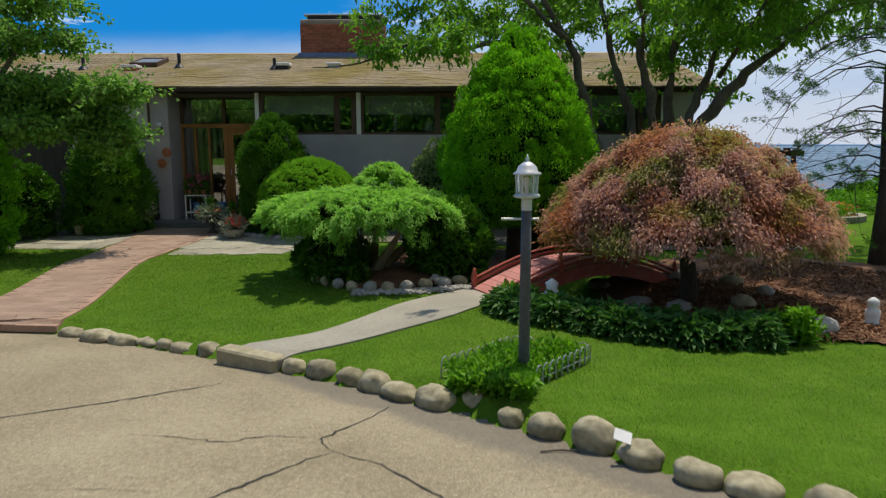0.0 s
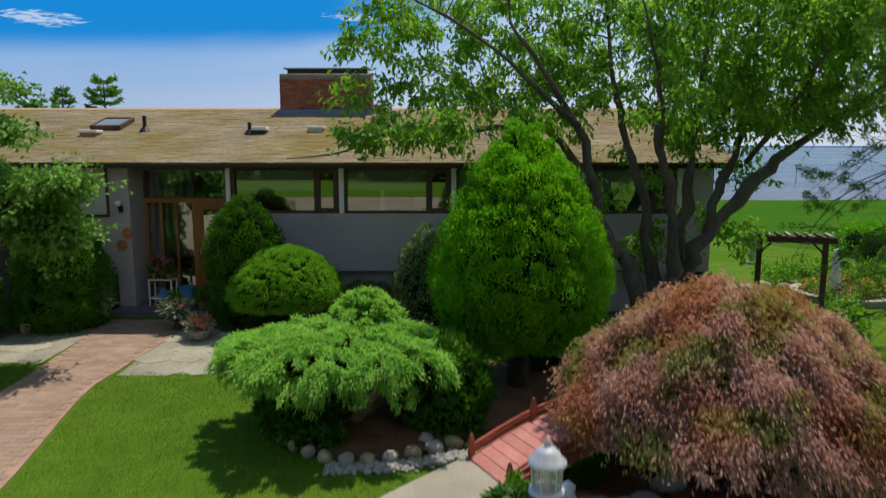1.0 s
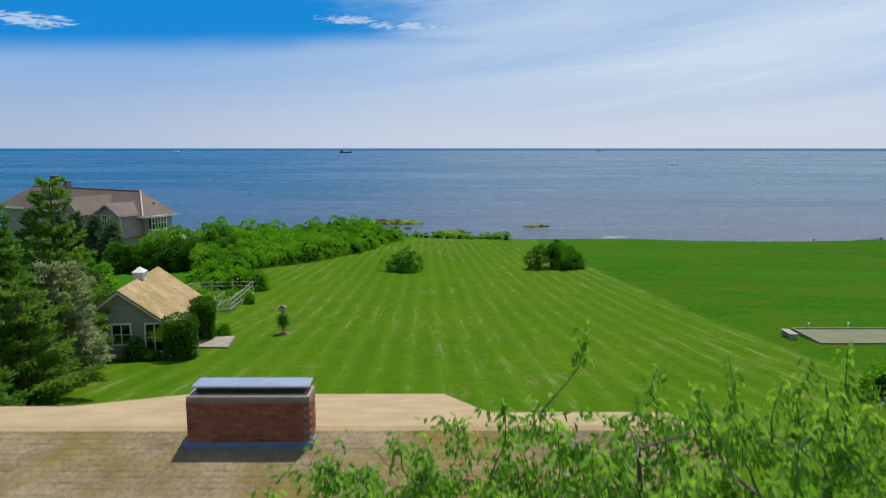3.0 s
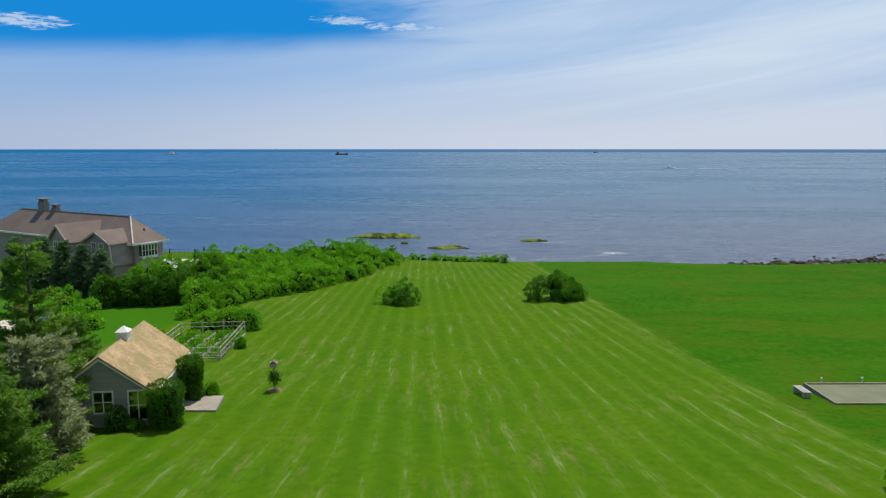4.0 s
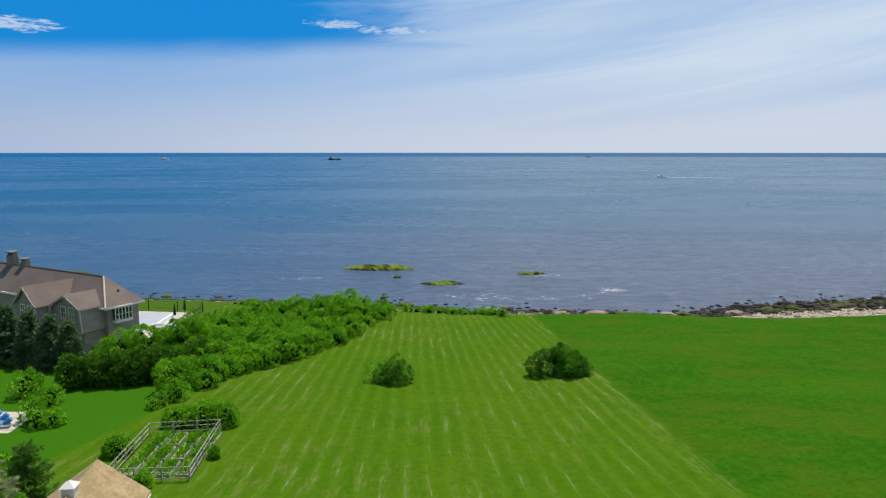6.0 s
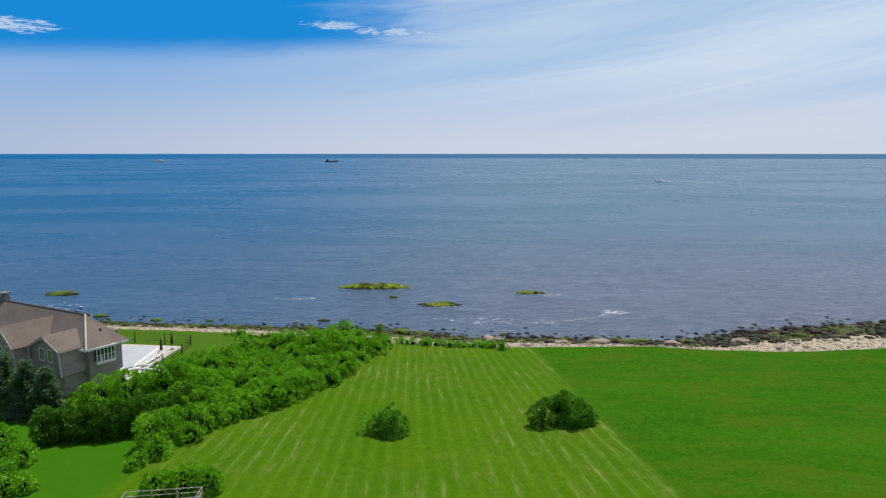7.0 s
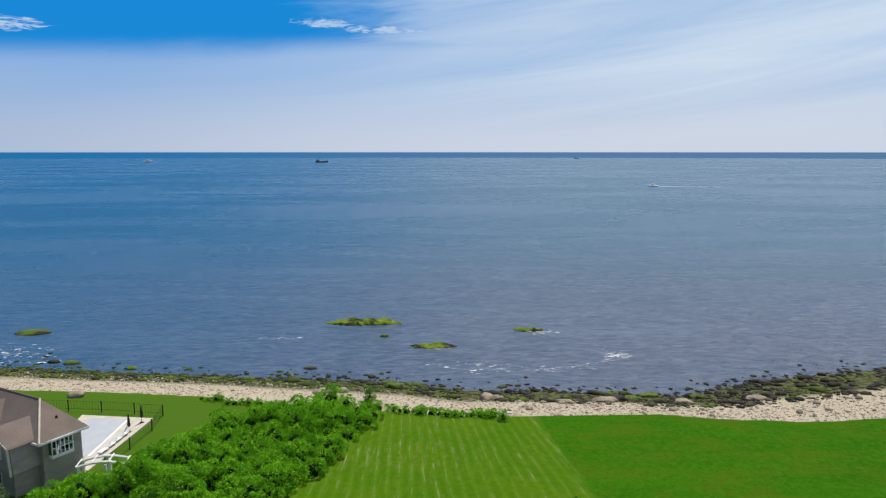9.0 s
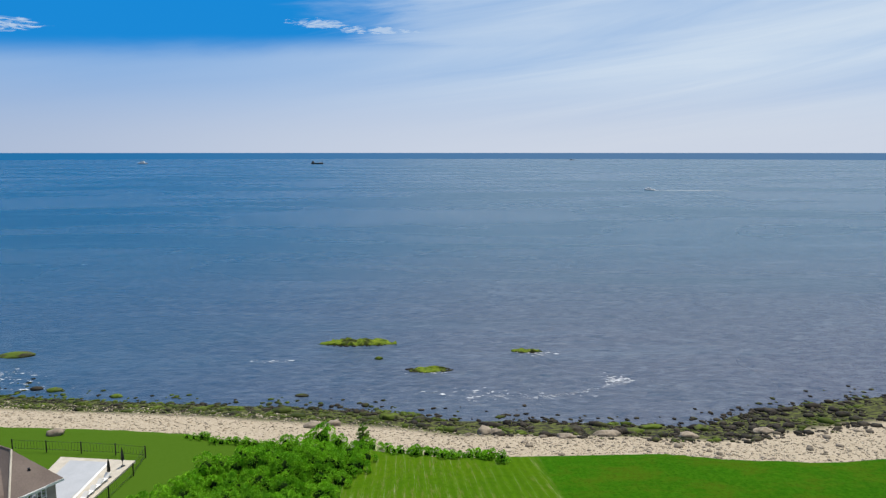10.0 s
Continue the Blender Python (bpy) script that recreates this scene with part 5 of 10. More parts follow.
def old_pine():
    rng = np.random.default_rng(37)
    base = np.array([6.75, 10.9, -0.15])
    t = thing("old_pine", "old pine with bare drooping lower boughs", "tree", tuple(base))
    trunk = Mesher().tube([(0, 0, -0.1), (0.05, 0, 1.2), (-0.03, 0.05, 3.0), (0.02, 0, 5.2), (0, 0, 6.9)], [0.16, 0.135, 0.11, 0.07, 0.02], 10)
    part("trunk", trunk, BARK_DARK, t, smooth=True)
    m, P, D = Mesher(), [], []

    def tuft(q, n, r):
        d = unit(rng.normal(size=(n, 3)) + (0, 0, 0.3))
        P.append(np.repeat(q[None], n, 0) + d * 0.015), D.append(d)

    for i in range(58):
        z = 1.3 + 5.3 * (i / 58) + rng.normal() * 0.08
        a = rng.uniform(0, 6.283) if i % 3 else math.pi + rng.normal() * 0.6
        ln = np.interp(z, (1.3, 2.6, 4.5, 6.7), (1.7, 2.2, 1.6, 0.5)) * rng.uniform(0.7, 1.15)
        fall = np.interp(z, (1.3, 3.0, 5.0, 6.7), (-0.35, -0.60, -0.25, 0.2))
        p0 = np.array([0, 0, z])
        pts = [p0]
        for k in range(1, 7):
            u = k / 6
            pts.append(p0 + np.array([math.cos(a + 0.25 * math.sin(3 * u + i)) * ln * u, math.sin(a + 0.25 * math.sin(3 * u + i)) * ln * u, ln * (0.35 * u * (1 - u) + fall * u * u)]) + rng.normal(size=3) * 0.025)
        m.tube(pts, list(np.linspace(0.016, 0.003, 7)), 5, False)
        green = np.interp(z, (1.3, 2.2, 3.4, 4.2), (0.35, 0.18, 0.40, 1.0))
        for k in range(2, 7):
            for _ in range(3):
                e = pts[k] + rng.normal(size=3) * (0.22, 0.22, 0.14) + (0, 0, -0.03)
                m.tube([pts[k], (pts[k] + e) / 2 + rng.normal(size=3) * 0.02, e], [0.005, 0.0035, 0.002], 3, False)
                if rng.random() < green:
                    for s in (1.0, 0.75, 0.5):
                        tuft(pts[k] + (e - pts[k]) * s, 34 if z < 4 else 50, 0.1)
    part("bough_growth", m, BARK_DARK, t)
    P, D = np.concatenate(P), np.concatenate(D)
    part("needles", leaf_mesh("needles", P, D, 0.062 * rng.uniform(0.7, 1.2, len(P)), 0.008, rng=rng), L_SPRUCE, t)


old_pine()

# ---- meadow, neighbours and shore ----
def land(x, y):
    return float(land_z(x, y))


GREY_CLAP = surface("grey_clapboard", (0.27, 0.27, 0.27), (0.35, 0.35, 0.345), 30, 1.5, 0.85, relief=0.3, stretch=(0.2, 0.2, 3))
TAN_SHINGLE = surface("tan_shingle", (0.25, 0.175, 0.088), (0.46, 0.345, 0.190), 5, 1.3, 0.9, relief=0.6, stain=(0.24, 0.20, 0.085), stain_at=(0.45, 0.62))
CEDAR_SHAKE = surface("weathered_shake", (0.29, 0.25, 0.245), (0.41, 0.36, 0.35), 7, 0.6, 0.9, relief=0.4, stretch=(1, 1, 2.5))
SHAKE_ROOF = surface("shake_roof", (0.125, 0.098, 0.088), (0.175, 0.142, 0.126), 6, 0.4, 0.9, relief=0.4)
WHITE_TRIM = surface("white_trim", (0.72, 0.72, 0.72), (0.80, 0.80, 0.80), 20, 2, 0.5, relief=0)
FAR_GLASS = glassy("far_glass", (0.10, 0.12, 0.13), 0.05, 0.25)
GREY_WOOD = surface("grey_wood", (0.30, 0.28, 0.25), (0.44, 0.42, 0.38), 14, 2, 0.85, relief=0.3)
STONE_PALE = surface("pale_stone", (0.40, 0.37, 0.31), (0.56, 0.52, 0.45), 8, 1.2, 0.9, relief=0.5, depth=0.02)


def far_window(parent, x, y, z, w, h, lights=2, d=0.06):
    """A white window on a wall that faces -y, its lower left corner at x, z."""
    win = part("window", Mesher().box(x - 0.09, x + w + 0.09, y - d - 0.02, y + 0.02, z - 0.10, z), WHITE_TRIM, parent)
    for a, b, c, e in ((x - 0.09, x + w + 0.09, z + h, z + h + 0.10), (x - 0.09, x, z, z + h), (x + w, x + w + 0.09, z, z + h)):
        part("frame", Mesher().box(a, b, y - d, y + 0.02, c, e), WHITE_TRIM, win)
    for k in range(1, lights):
        part("mullion", Mesher().box(x + w * k / lights - 0.03, x + w * k / lights + 0.03, y - d * 0.7, y + 0.02, z, z + h), WHITE_TRIM, win)
    part("rail", Mesher().box(x, x + w, y - d * 0.6, y + 0.02, z + h * 0.5 - 0.025, z + h * 0.5 + 0.025), WHITE_TRIM, win)
    part("pane", Mesher().box(x, x + w, y - 0.02, y + 0.015, z, z + h), FAR_GLASS, win)
    return win


def cottage():
    t = thing("cottage", "small grey clapboard cottage with a tan shingle roof", "cottage", (-19.72, 49.45, -3.95), 6.3)
    hw, ln, ez, rz = 2.80, 8.2, 2.36, 4.45
    body = Mesher().extrude_y([(-hw, -0.4), (hw, -0.4), (hw, ez), (0, rz), (-hw, ez)], 0, ln)
    part("wall", body, GREY_CLAP, t)
    for s in (-1, 1):
        ex = hw + 0.28
        zz = ez - 0.28 * (rz - ez) / hw
        a, b = (0, rz + 0.16), (s * ex, zz + 0.16)
        o = [(s * ex, zz + 0.02), b, a, (0, rz + 0.02)]
        if s < 0:
            o = o[::-1]
        part("roof", Mesher().extrude_y(o, -0.3, ln + 0.3), TAN_SHINGLE, t)
        o = [(s * ex, zz - 0.10), (s * ex, zz + 0.018), (0, rz + 0.018), (0, rz - 0.12)]
        if s < 0:
            o = o[::-1]
        part("rake_trim", Mesher().extrude_y(o, -0.27, -0.2), WHITE_TRIM, t)
        part("eave_trim", Mesher().box(s * ex - 0.04, s * ex + 0.04, -0.2, ln + 0.2, zz - 0.13, zz + 0.02), WHITE_TRIM, t)
    far_window(t, -0.52, 0, 1.05, 1.05, 1.25)
    far_window(t, 1.50, 0, 0.55, 1.05, 1.75)
    far_window(t, -2.15, 0, 0.35, 0.85, 1.5)
    for y in (1.0, 3.4, 5.8):
        part("shutter", Mesher().box(hw - 0.02, hw + 0.06, y, y + 1.1, 0.7, 2.3), WHITE_TRIM, t)
    cw, cy, ct = 0.34, 4.24, rz + 0.52
    c = part("cupola", Mesher().box(-cw, cw, cy - cw, cy + cw, rz - 0.3, ct, 0.02), WHITE_TRIM, t, "white louvred cupola")
    e = cw + 0.09
    part("cupola_roof", Mesher().add([(-e, cy - e, ct), (e, cy - e, ct), (e, cy + e, ct), (-e, cy + e, ct), (0, cy, ct + 0.36)],
                                     [(3, 2, 1, 0), (0, 1, 4), (1, 2, 4), (2, 3, 4), (3, 0, 4)]), WHITE_TRIM, c)
    part("finial", Mesher().tube([(0, cy, ct + 0.2), (0, cy, ct + 0.5)], [0.03, 0.012], 6), DARK_METAL, c)
    for k in range(4):
        part("louvre", Mesher().box(-0.2, 0.2, cy - cw - 0.025, cy - cw + 0.005, rz + 0.08 + k * 0.09, rz + 0.13 + k * 0.09), WHITE_TRIM, c)
    for x, y, r, h in ((0.95, -0.65, 0.62, 1.05), (2.0, -0.8, 0.45, 0.45), (-1.0, -0.6, 0.4, 0.4)):
        p = t.matrix_basis @ Vector((x, y, 0))
        bush("foundation_shrub", (p.x, p.y, land(p.x, p.y)), (r, r, h), 900, (0.16, 0.08), L_YEW, CORE_SHADE_GREEN, "low dark shrub against the cottage wall", seed=int(90 + x * 7), group="cottage shrubs")


cottage()
part("terrace", Mesher().prism([(-17.1, 52.4), (-13.95, 52.35), (-14.25, 55.05), (-17.2, 55.05)], -4.4, -3.93), CONCRETE)
tagged(bpy.data.objects["terrace"], "small pale concrete pad beside the cottage", "patio", kind="structure")


def column(z):
    return np.interp(z, (-1, -0.6, 0.5, 0.85, 1), (0.9, 1.05, 1.25, 1.1, 0.6)) / np.sqrt(np.clip(1 - np.clip(z, -0.9, 0.97) ** 2, 0.12, 1)) * 0.82


bush("column_shrub", (-16.3, 54.6, -4.2), (0.72, 0.72, 1.5), 5000, (0.17, 0.08), L_YEW, CORE_SHADE_GREEN, "tall clipped dark green column shrub", rise=1.6, shape=column, low=-0.97, seed=21, up=0.4, amount=0.05)
bush("column_shrub", (-16.0, 49.5, -4.1), (0.95, 0.95, 1.5), 6500, (0.15, 0.07), L_YEW, CORE_SHADE_GREEN, "broad clipped dark green box shrub", rise=1.55, shape=column, low=-0.97, seed=22, up=0.4, amount=0.05)
bush("round_shrub", (-15.3, 55.6, -4.2), (0.5, 0.5, 0.7), 1200, (0.16, 0.08), L_HEDGE, CORE_SHADE_GREEN, "small round green shrub beside the pad", seed=23)


# the fenced kitchen garden
def kitchen_garden():
    corners = [(-17.95, 66.0), (-18.65, 76.0), (-24.6, 75.2), (-24.0, 65.6)]
    f = thing("fence", "weathered grey post-and-rail garden fence with wire", "fence", (-17.95, 66.0, land(-17.95, 66.0)))
    o = Vector(f.location)
    for (ax, ay), (bx, by) in zip(corners, corners[1:] + corners[:1]):
        n = max(2, round(math.dist((ax, ay), (bx, by)) / 2.0))
        ps = [(ax + (bx - ax) * k / n, ay + (by - ay) * k / n) for k in range(n + 1)]
        for x, y in ps[:-1]:
            z = land(x, y)
            part("post", Mesher().box(x - 0.05 - o.x, x + 0.05 - o.x, y - 0.05 - o.y, y + 0.05 - o.y, z - 0.3 - o.z, z + 1.15 - o.z, 0.01), GREY_WOOD, f)
        for h in (0.25, 0.7, 1.12):
            part("rail", Mesher().tube([Vector((x, y, land(x, y) + h)) - o for x, y in ps], 0.034, 4), GREY_WOOD, f)
    soil = surface("garden_soil", (0.10, 0.070, 0.045), (0.17, 0.125, 0.085), 9, 1.5, 0.95, relief=0.6)
    for i in range(4):
        x0, x1 = -23.6 + i * 1.45, -22.6 + i * 1.45
        for j in range(3):
            y0 = 66.6 + j * 3.0
            y1 = y0 + 2.4
            z = land((x0 + x1) / 2, (y0 + y1) / 2)
            b = thing("garden_bed", "raised kitchen garden bed with leafy rows", "garden bed", (x0, y0, z), group="kitchen garden beds")
            part("frame", Mesher().box(0, x1 - x0, 0, 0.08, -0.2, 0.26).box(0, x1 - x0, y1 - y0 - 0.08, y1 - y0, -0.2, 0.26).box(0, 0.08, 0.08, y1 - y0 - 0.08, -0.2, 0.26)
                 .box(x1 - x0 - 0.08, x1 - x0, 0.08, y1 - y0 - 0.08, -0.2, 0.26), GREY_WOOD, b)
            part("soil", Mesher().box(0.081, x1 - x0 - 0.081, 0.081, y1 - y0 - 0.081, -0.2, 0.21), soil, b)
            rng = np.random.default_rng(i * 7 + j)
            n = 260 if (i + j) % 3 else 90
            p = np.stack([rng.uniform(0.1, x1 - x0 - 0.1, n), rng.uniform(0.1, y1 - y0 - 0.1, n), np.full(n, 0.2)], -1)
            part("crop", leaf_mesh("crop", p, rng.normal(size=(n, 3)) * 0.6 + (0, 0, 1), rng.uniform(0.2, 0.6, n), 0.16, rng=rng), L_HEDGE, b)
    for x, y, r, h, s in ((-20.5, 77.8, 1.5, 1.5, 1), (-18.6, 77.6, 1.1, 1.4, 2), (-22.8, 77.6, 1.4, 1.2, 3), (-25.6, 71, 1.0, 1.1, 4), (-17.4, 70.2, 0.4, 0.6, 5), (-21.0, 64.9, 0.6, 0.7, 6)):
        bush("garden_shrub", (x, y, land(x, y)), (r, r, h), int(1500 * r), (0.24, 0.12), L_HEDGE, CORE_SHADE_GREEN, "leafy green shrub beside the garden fence", seed=30 + s, group="garden fence shrubs")


kitchen_garden()


def birdhouse():
    x, y = -11.3, 57.2
    t = thing("birdhouse", "weathered birdhouse on a post wrapped in a climbing plant", "birdhouse", (x, y, land(x, y)))
    part("post", Mesher().tube([(0, 0, -0.3), (0, 0, 1.75)], 0.06, 8), GREY_WOOD, t)
    part("box", Mesher().box(-0.24, 0.24, -0.20, 0.20, 1.75, 2.10, 0.01), GREY_WOOD, t)
    part("roof", Mesher().extrude_y([(-0.28, 2.03), (0.28, 2.03), (0, 2.24)], -0.25, 0.25), SHAKE_ROOF, t)
    rng = np.random.default_rng(5)
    p = rng.normal(size=(700, 3)) * (0.20, 0.20, 0.26) + (0.02, 0, 0.95)
    part("foliage", leaf_mesh("foliage", p, rng.normal(size=p.shape), 0.15, 0.075, rng=rng), L_YEW, t)
    part("mulch", Mesher().lathe([(0.55, -0.05), (0.5, 0.03), (0.2, 0.06), (0.0, 0.07)], 14), surface("red_mulch_ring", (0.16, 0.085, 0.05), (0.26, 0.15, 0.09), 20, 3, 0.95), t)


birdhouse()

# two bushes standing in the meadow
tufty("meadow_bush", (-4.0, 90.4, land(-4.0, 90.4)), [(0, 0, dome(1.05, 2.6, 0.5), 20, 0.40, 1500), (-1.1, 0.3, dome(0.9, 1.9, 0.5), 14, 0.36, 900), (1.2, -0.1, dome(1.0, 2.3, 0.5), 16, 0.38, 1100), (0.3, 0.9, dome(0.9, 3.0, 0.4), 12, 0.36, 700), (0.5, -0.9, dome(0.9, 1.7, 0.6), 12, 0.36, 800)],
      (0.22, 0.11), L_MEADOW, None, "open rounded green bush alone in the meadow", seed=41, trunk=(0.12, 5, 0.5, 1.6), jag=0.6)
bush("meadow_bush", (-6.0, 91.0, land(-6.0, 91.0)), (1.0, 0.8, 0.9), 350, (0.26, 0.10), L_HEDGE, None, "thin straggling bush in the meadow", rise=1.1, low=-0.8, seed=42, depth=0.8, trunk=(0.04, 5, 0.5))
tufty("meadow_bush", (15.75, 93.4, land(15.75, 93.4)), [(0.6, 0, dome(1.5, 2.7), 13, 0.78, 5600), (-0.6, 0.2, dome(1.25, 3.2, 0.9), 12, 0.74, 4800), (1.6, -0.3, dome(1.1, 1.9), 9, 0.62, 2800), (0.2, -1.2, dome(1.2, 1.8), 9, 0.62, 2800)],
      (0.19, 0.095), L_MEADOW, CORE_SHADE_GREEN, "broad dense dark green bush of rounded lobes in the meadow", seed=43, lift=0.6)
tufty("meadow_bush", (12.8, 92.6, land(12.8, 92.6)), [(0, 0, dome(1.2, 2.9, 0.6), 16, 0.45, 1300), (-0.7, -0.2, dome(0.9, 2.1, 0.6), 12, 0.40, 700)], (0.26, 0.12), L_SPRUCE, None, "brownish thinner bush beside the broad one", seed=44, trunk=(0.1, 5, 0.5, 1.6), jag=0.6)


# hedgerow: many shrubs grown together
def clump_mass(name, spots, leaf, mat, label, category, per=420, seed=5, core_mat=None):
    """One mass of foliage over many lumps (x, y, radius, height)."""
    rng = np.random.default_rng(seed)
    P, D, N0, m = [], [], [], Mesher()
    for x, y, r, h in spots:
        z = land(x, y)
        tr = min(0.55, 0.38 * r)
        area = 5.5 * r * h
        p, d, ax = tufted_points(dome(r, h, 0.64), max(6, int(area / (tr * tr * 4.6))), tr, int(per * area * 0.13), rng, 0.6, jag=0.32)
        p += (x, y, z)
        P.append(p), D.append(d + rng.normal(size=d.shape) * 0.6 + (0, 0, 0.25)), N0.append(d)
        # dark core in each lump, so gaps between tufts read as shaded
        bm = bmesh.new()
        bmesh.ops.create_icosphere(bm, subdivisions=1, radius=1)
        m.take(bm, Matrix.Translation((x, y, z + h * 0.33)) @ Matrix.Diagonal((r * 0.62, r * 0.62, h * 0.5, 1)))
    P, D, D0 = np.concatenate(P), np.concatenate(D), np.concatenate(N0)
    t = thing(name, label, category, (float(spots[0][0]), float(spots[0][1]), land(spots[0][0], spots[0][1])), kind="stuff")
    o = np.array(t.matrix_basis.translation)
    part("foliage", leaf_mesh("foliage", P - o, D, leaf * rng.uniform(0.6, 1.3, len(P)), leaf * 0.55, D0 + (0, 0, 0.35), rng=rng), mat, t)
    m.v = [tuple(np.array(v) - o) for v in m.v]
    part("inner_growth", m, core_mat or CORE_SHADE_GREEN, t, smooth=True)
    return t


HEDGE_FRONT = [(-4.6, 126.5), (-8.6, 115.5), (-10.9, 108), (-14.8, 102.5), (-18.4, 95.5), (-23, 90.5), (-25.2, 84.5), (-26.4, 80.3)]
HEDGE_BACK = [(-7.5, 131), (-17, 130), (-27.5, 121), (-28.8, 112), (-30, 105), (-31, 97), (-27.6, 91), (-27.0, 83)]


def hedge_spots():
    rng = np.random.default_rng(77)
    out = []
    for s in np.linspace(0, 1, 31):
        def on(line):
            u = s * (len(line) - 1)
            i = min(int(u), len(line) - 2)
            return np.array(line[i]) + (np.array(line[i + 1]) - np.array(line[i])) * (u - i)
        a, b = on(HEDGE_FRONT), on(HEDGE_BACK)
        n = max(1, int(np.linalg.norm(b - a) / 2.7))
        for k in range(n):
            q = a + (b - a) * (k + 0.45 + rng.uniform(-0.3, 0.3)) / n + rng.normal(size=2) * 0.35
            r = rng.choice((0.9, 1.2, 1.5, 1.9)) * rng.uniform(0.9, 1.1) * np.interp(s, (0, 0.7, 0.9, 1), (1, 1, 0.75, 0.6))
            h = 0.5 + r * rng.uniform(0.75, 1.45) + (0.4 if k else 0) + (0.9 if k == n - 1 and rng.random() < 0.35 else 0)
            out.append((q[0], q[1], r, h * np.interp(s, (0, 0.12, 0.3), (0.6, 0.75, 1.0))))
    return out


clump_mass("hedgerow", hedge_spots(), 0.22, L_HEDGE, "wild dense green hedgerow of many rounded shrubs", "hedge", 660, 5)
rng = np.random.default_rng(12)
clump_mass("tall_hedge", [(-38.5 + k * 0.95, 88.8 + 0.28 * k + rng.normal() * 0.3, 1.2, 3.3 + rng.normal() * 0.2) for k in range(10)]
           + [(-30 + k * 1.0, 92 + 1.5 * k, 1.6, 3.2 + rng.normal() * 0.4) for k in range(5)], 0.32, L_YEW, "tall dark clipped hedge along the neighbouring lawn", "hedge", 520, 6)
clump_mass("shrub_border", [(-29 + rng.normal() * 0.8, 101.5 + rng.normal(), 1.7, 5.4), (-27.5, 107, 1.8, 4.8), (-31, 100, 1.6, 5.0), (-30.5, 108.5, 1.5, 3.6), (-26.5, 113, 1.6, 3.6), (-20.5, 120, 1.5, 3.8), (-16, 117, 1.9, 4.4), (-14, 121, 1.7, 3.9),
                            (-34.5, 98, 2.2, 4.8), (-36.5, 96.5, 2.0, 4.2), (-38.5, 97.5, 1.7, 3.0), (-32.5, 99.5, 1.8, 3.6)], 0.22, L_HEDGE, "rounded taller green shrubs behind the hedgerow", "shrubs", 900, 8)
clump_mass("bluff_shrubs", [(-3.5 + k * 0.85 + rng.normal() * 0.3, 127.2 - 0.16 * k + rng.normal() * 0.4, rng.uniform(0.5, 0.95), rng.uniform(0.6, 1.3)) for k in range(19)],
           0.26, L_HEDGE, "low green scrub along the edge of the bluff", "shrubs", 500, 9)
clump_mass("bluff_scrub", [(-33 + k * 0.7 + rng.normal() * 0.3, 133.2 - 0.22 * k + rng.normal() * 0.5, rng.uniform(0.35, 0.8), rng.uniform(0.4, 1.0)) for k in range(26)],
           0.24, L_HEDGE, "thin wild scrub above the pebbles", "shrubs", 420, 10)
clump_mass("understorey", [(-0.54 * (yy - 11) - 1.2 - rng.uniform(0, 9), yy, rng.uniform(0.9, 1.8), rng.uniform(1.5, 2.8)) for yy in np.linspace(58, 66.5, 22)],
           0.3, L_HEDGE, "mixed green shrubs below the conifers", "shrubs", 420, 11)


clump_mass("lawn_shrubs", [(-36.9, 78.8, 1.0, 2.3), (-35.6, 77.4, 0.8, 1.8), (-34.4, 77.9, 0.8, 1.4), (-41.5, 86.0, 1.5, 2.7), (-37.8, 83.5, 1.0, 1.7)], 0.26, L_HEDGE, "rounded green shrubs at the edge of the neighbouring lawn", "shrubs", 520, 15)
# trees across the road, mirrored in the front windows
clump_mass("roadside_trees", [(-36 + k * 3.0 + rng.normal() * 0.6, -27 - 4.0 * (k % 2) + rng.normal(), rng.uniform(3.4, 4.4), rng.uniform(8.0, 11.5)) for k in range(26)], 0.42, L_YEW, "tall green trees across the road", "trees", 50, 14)


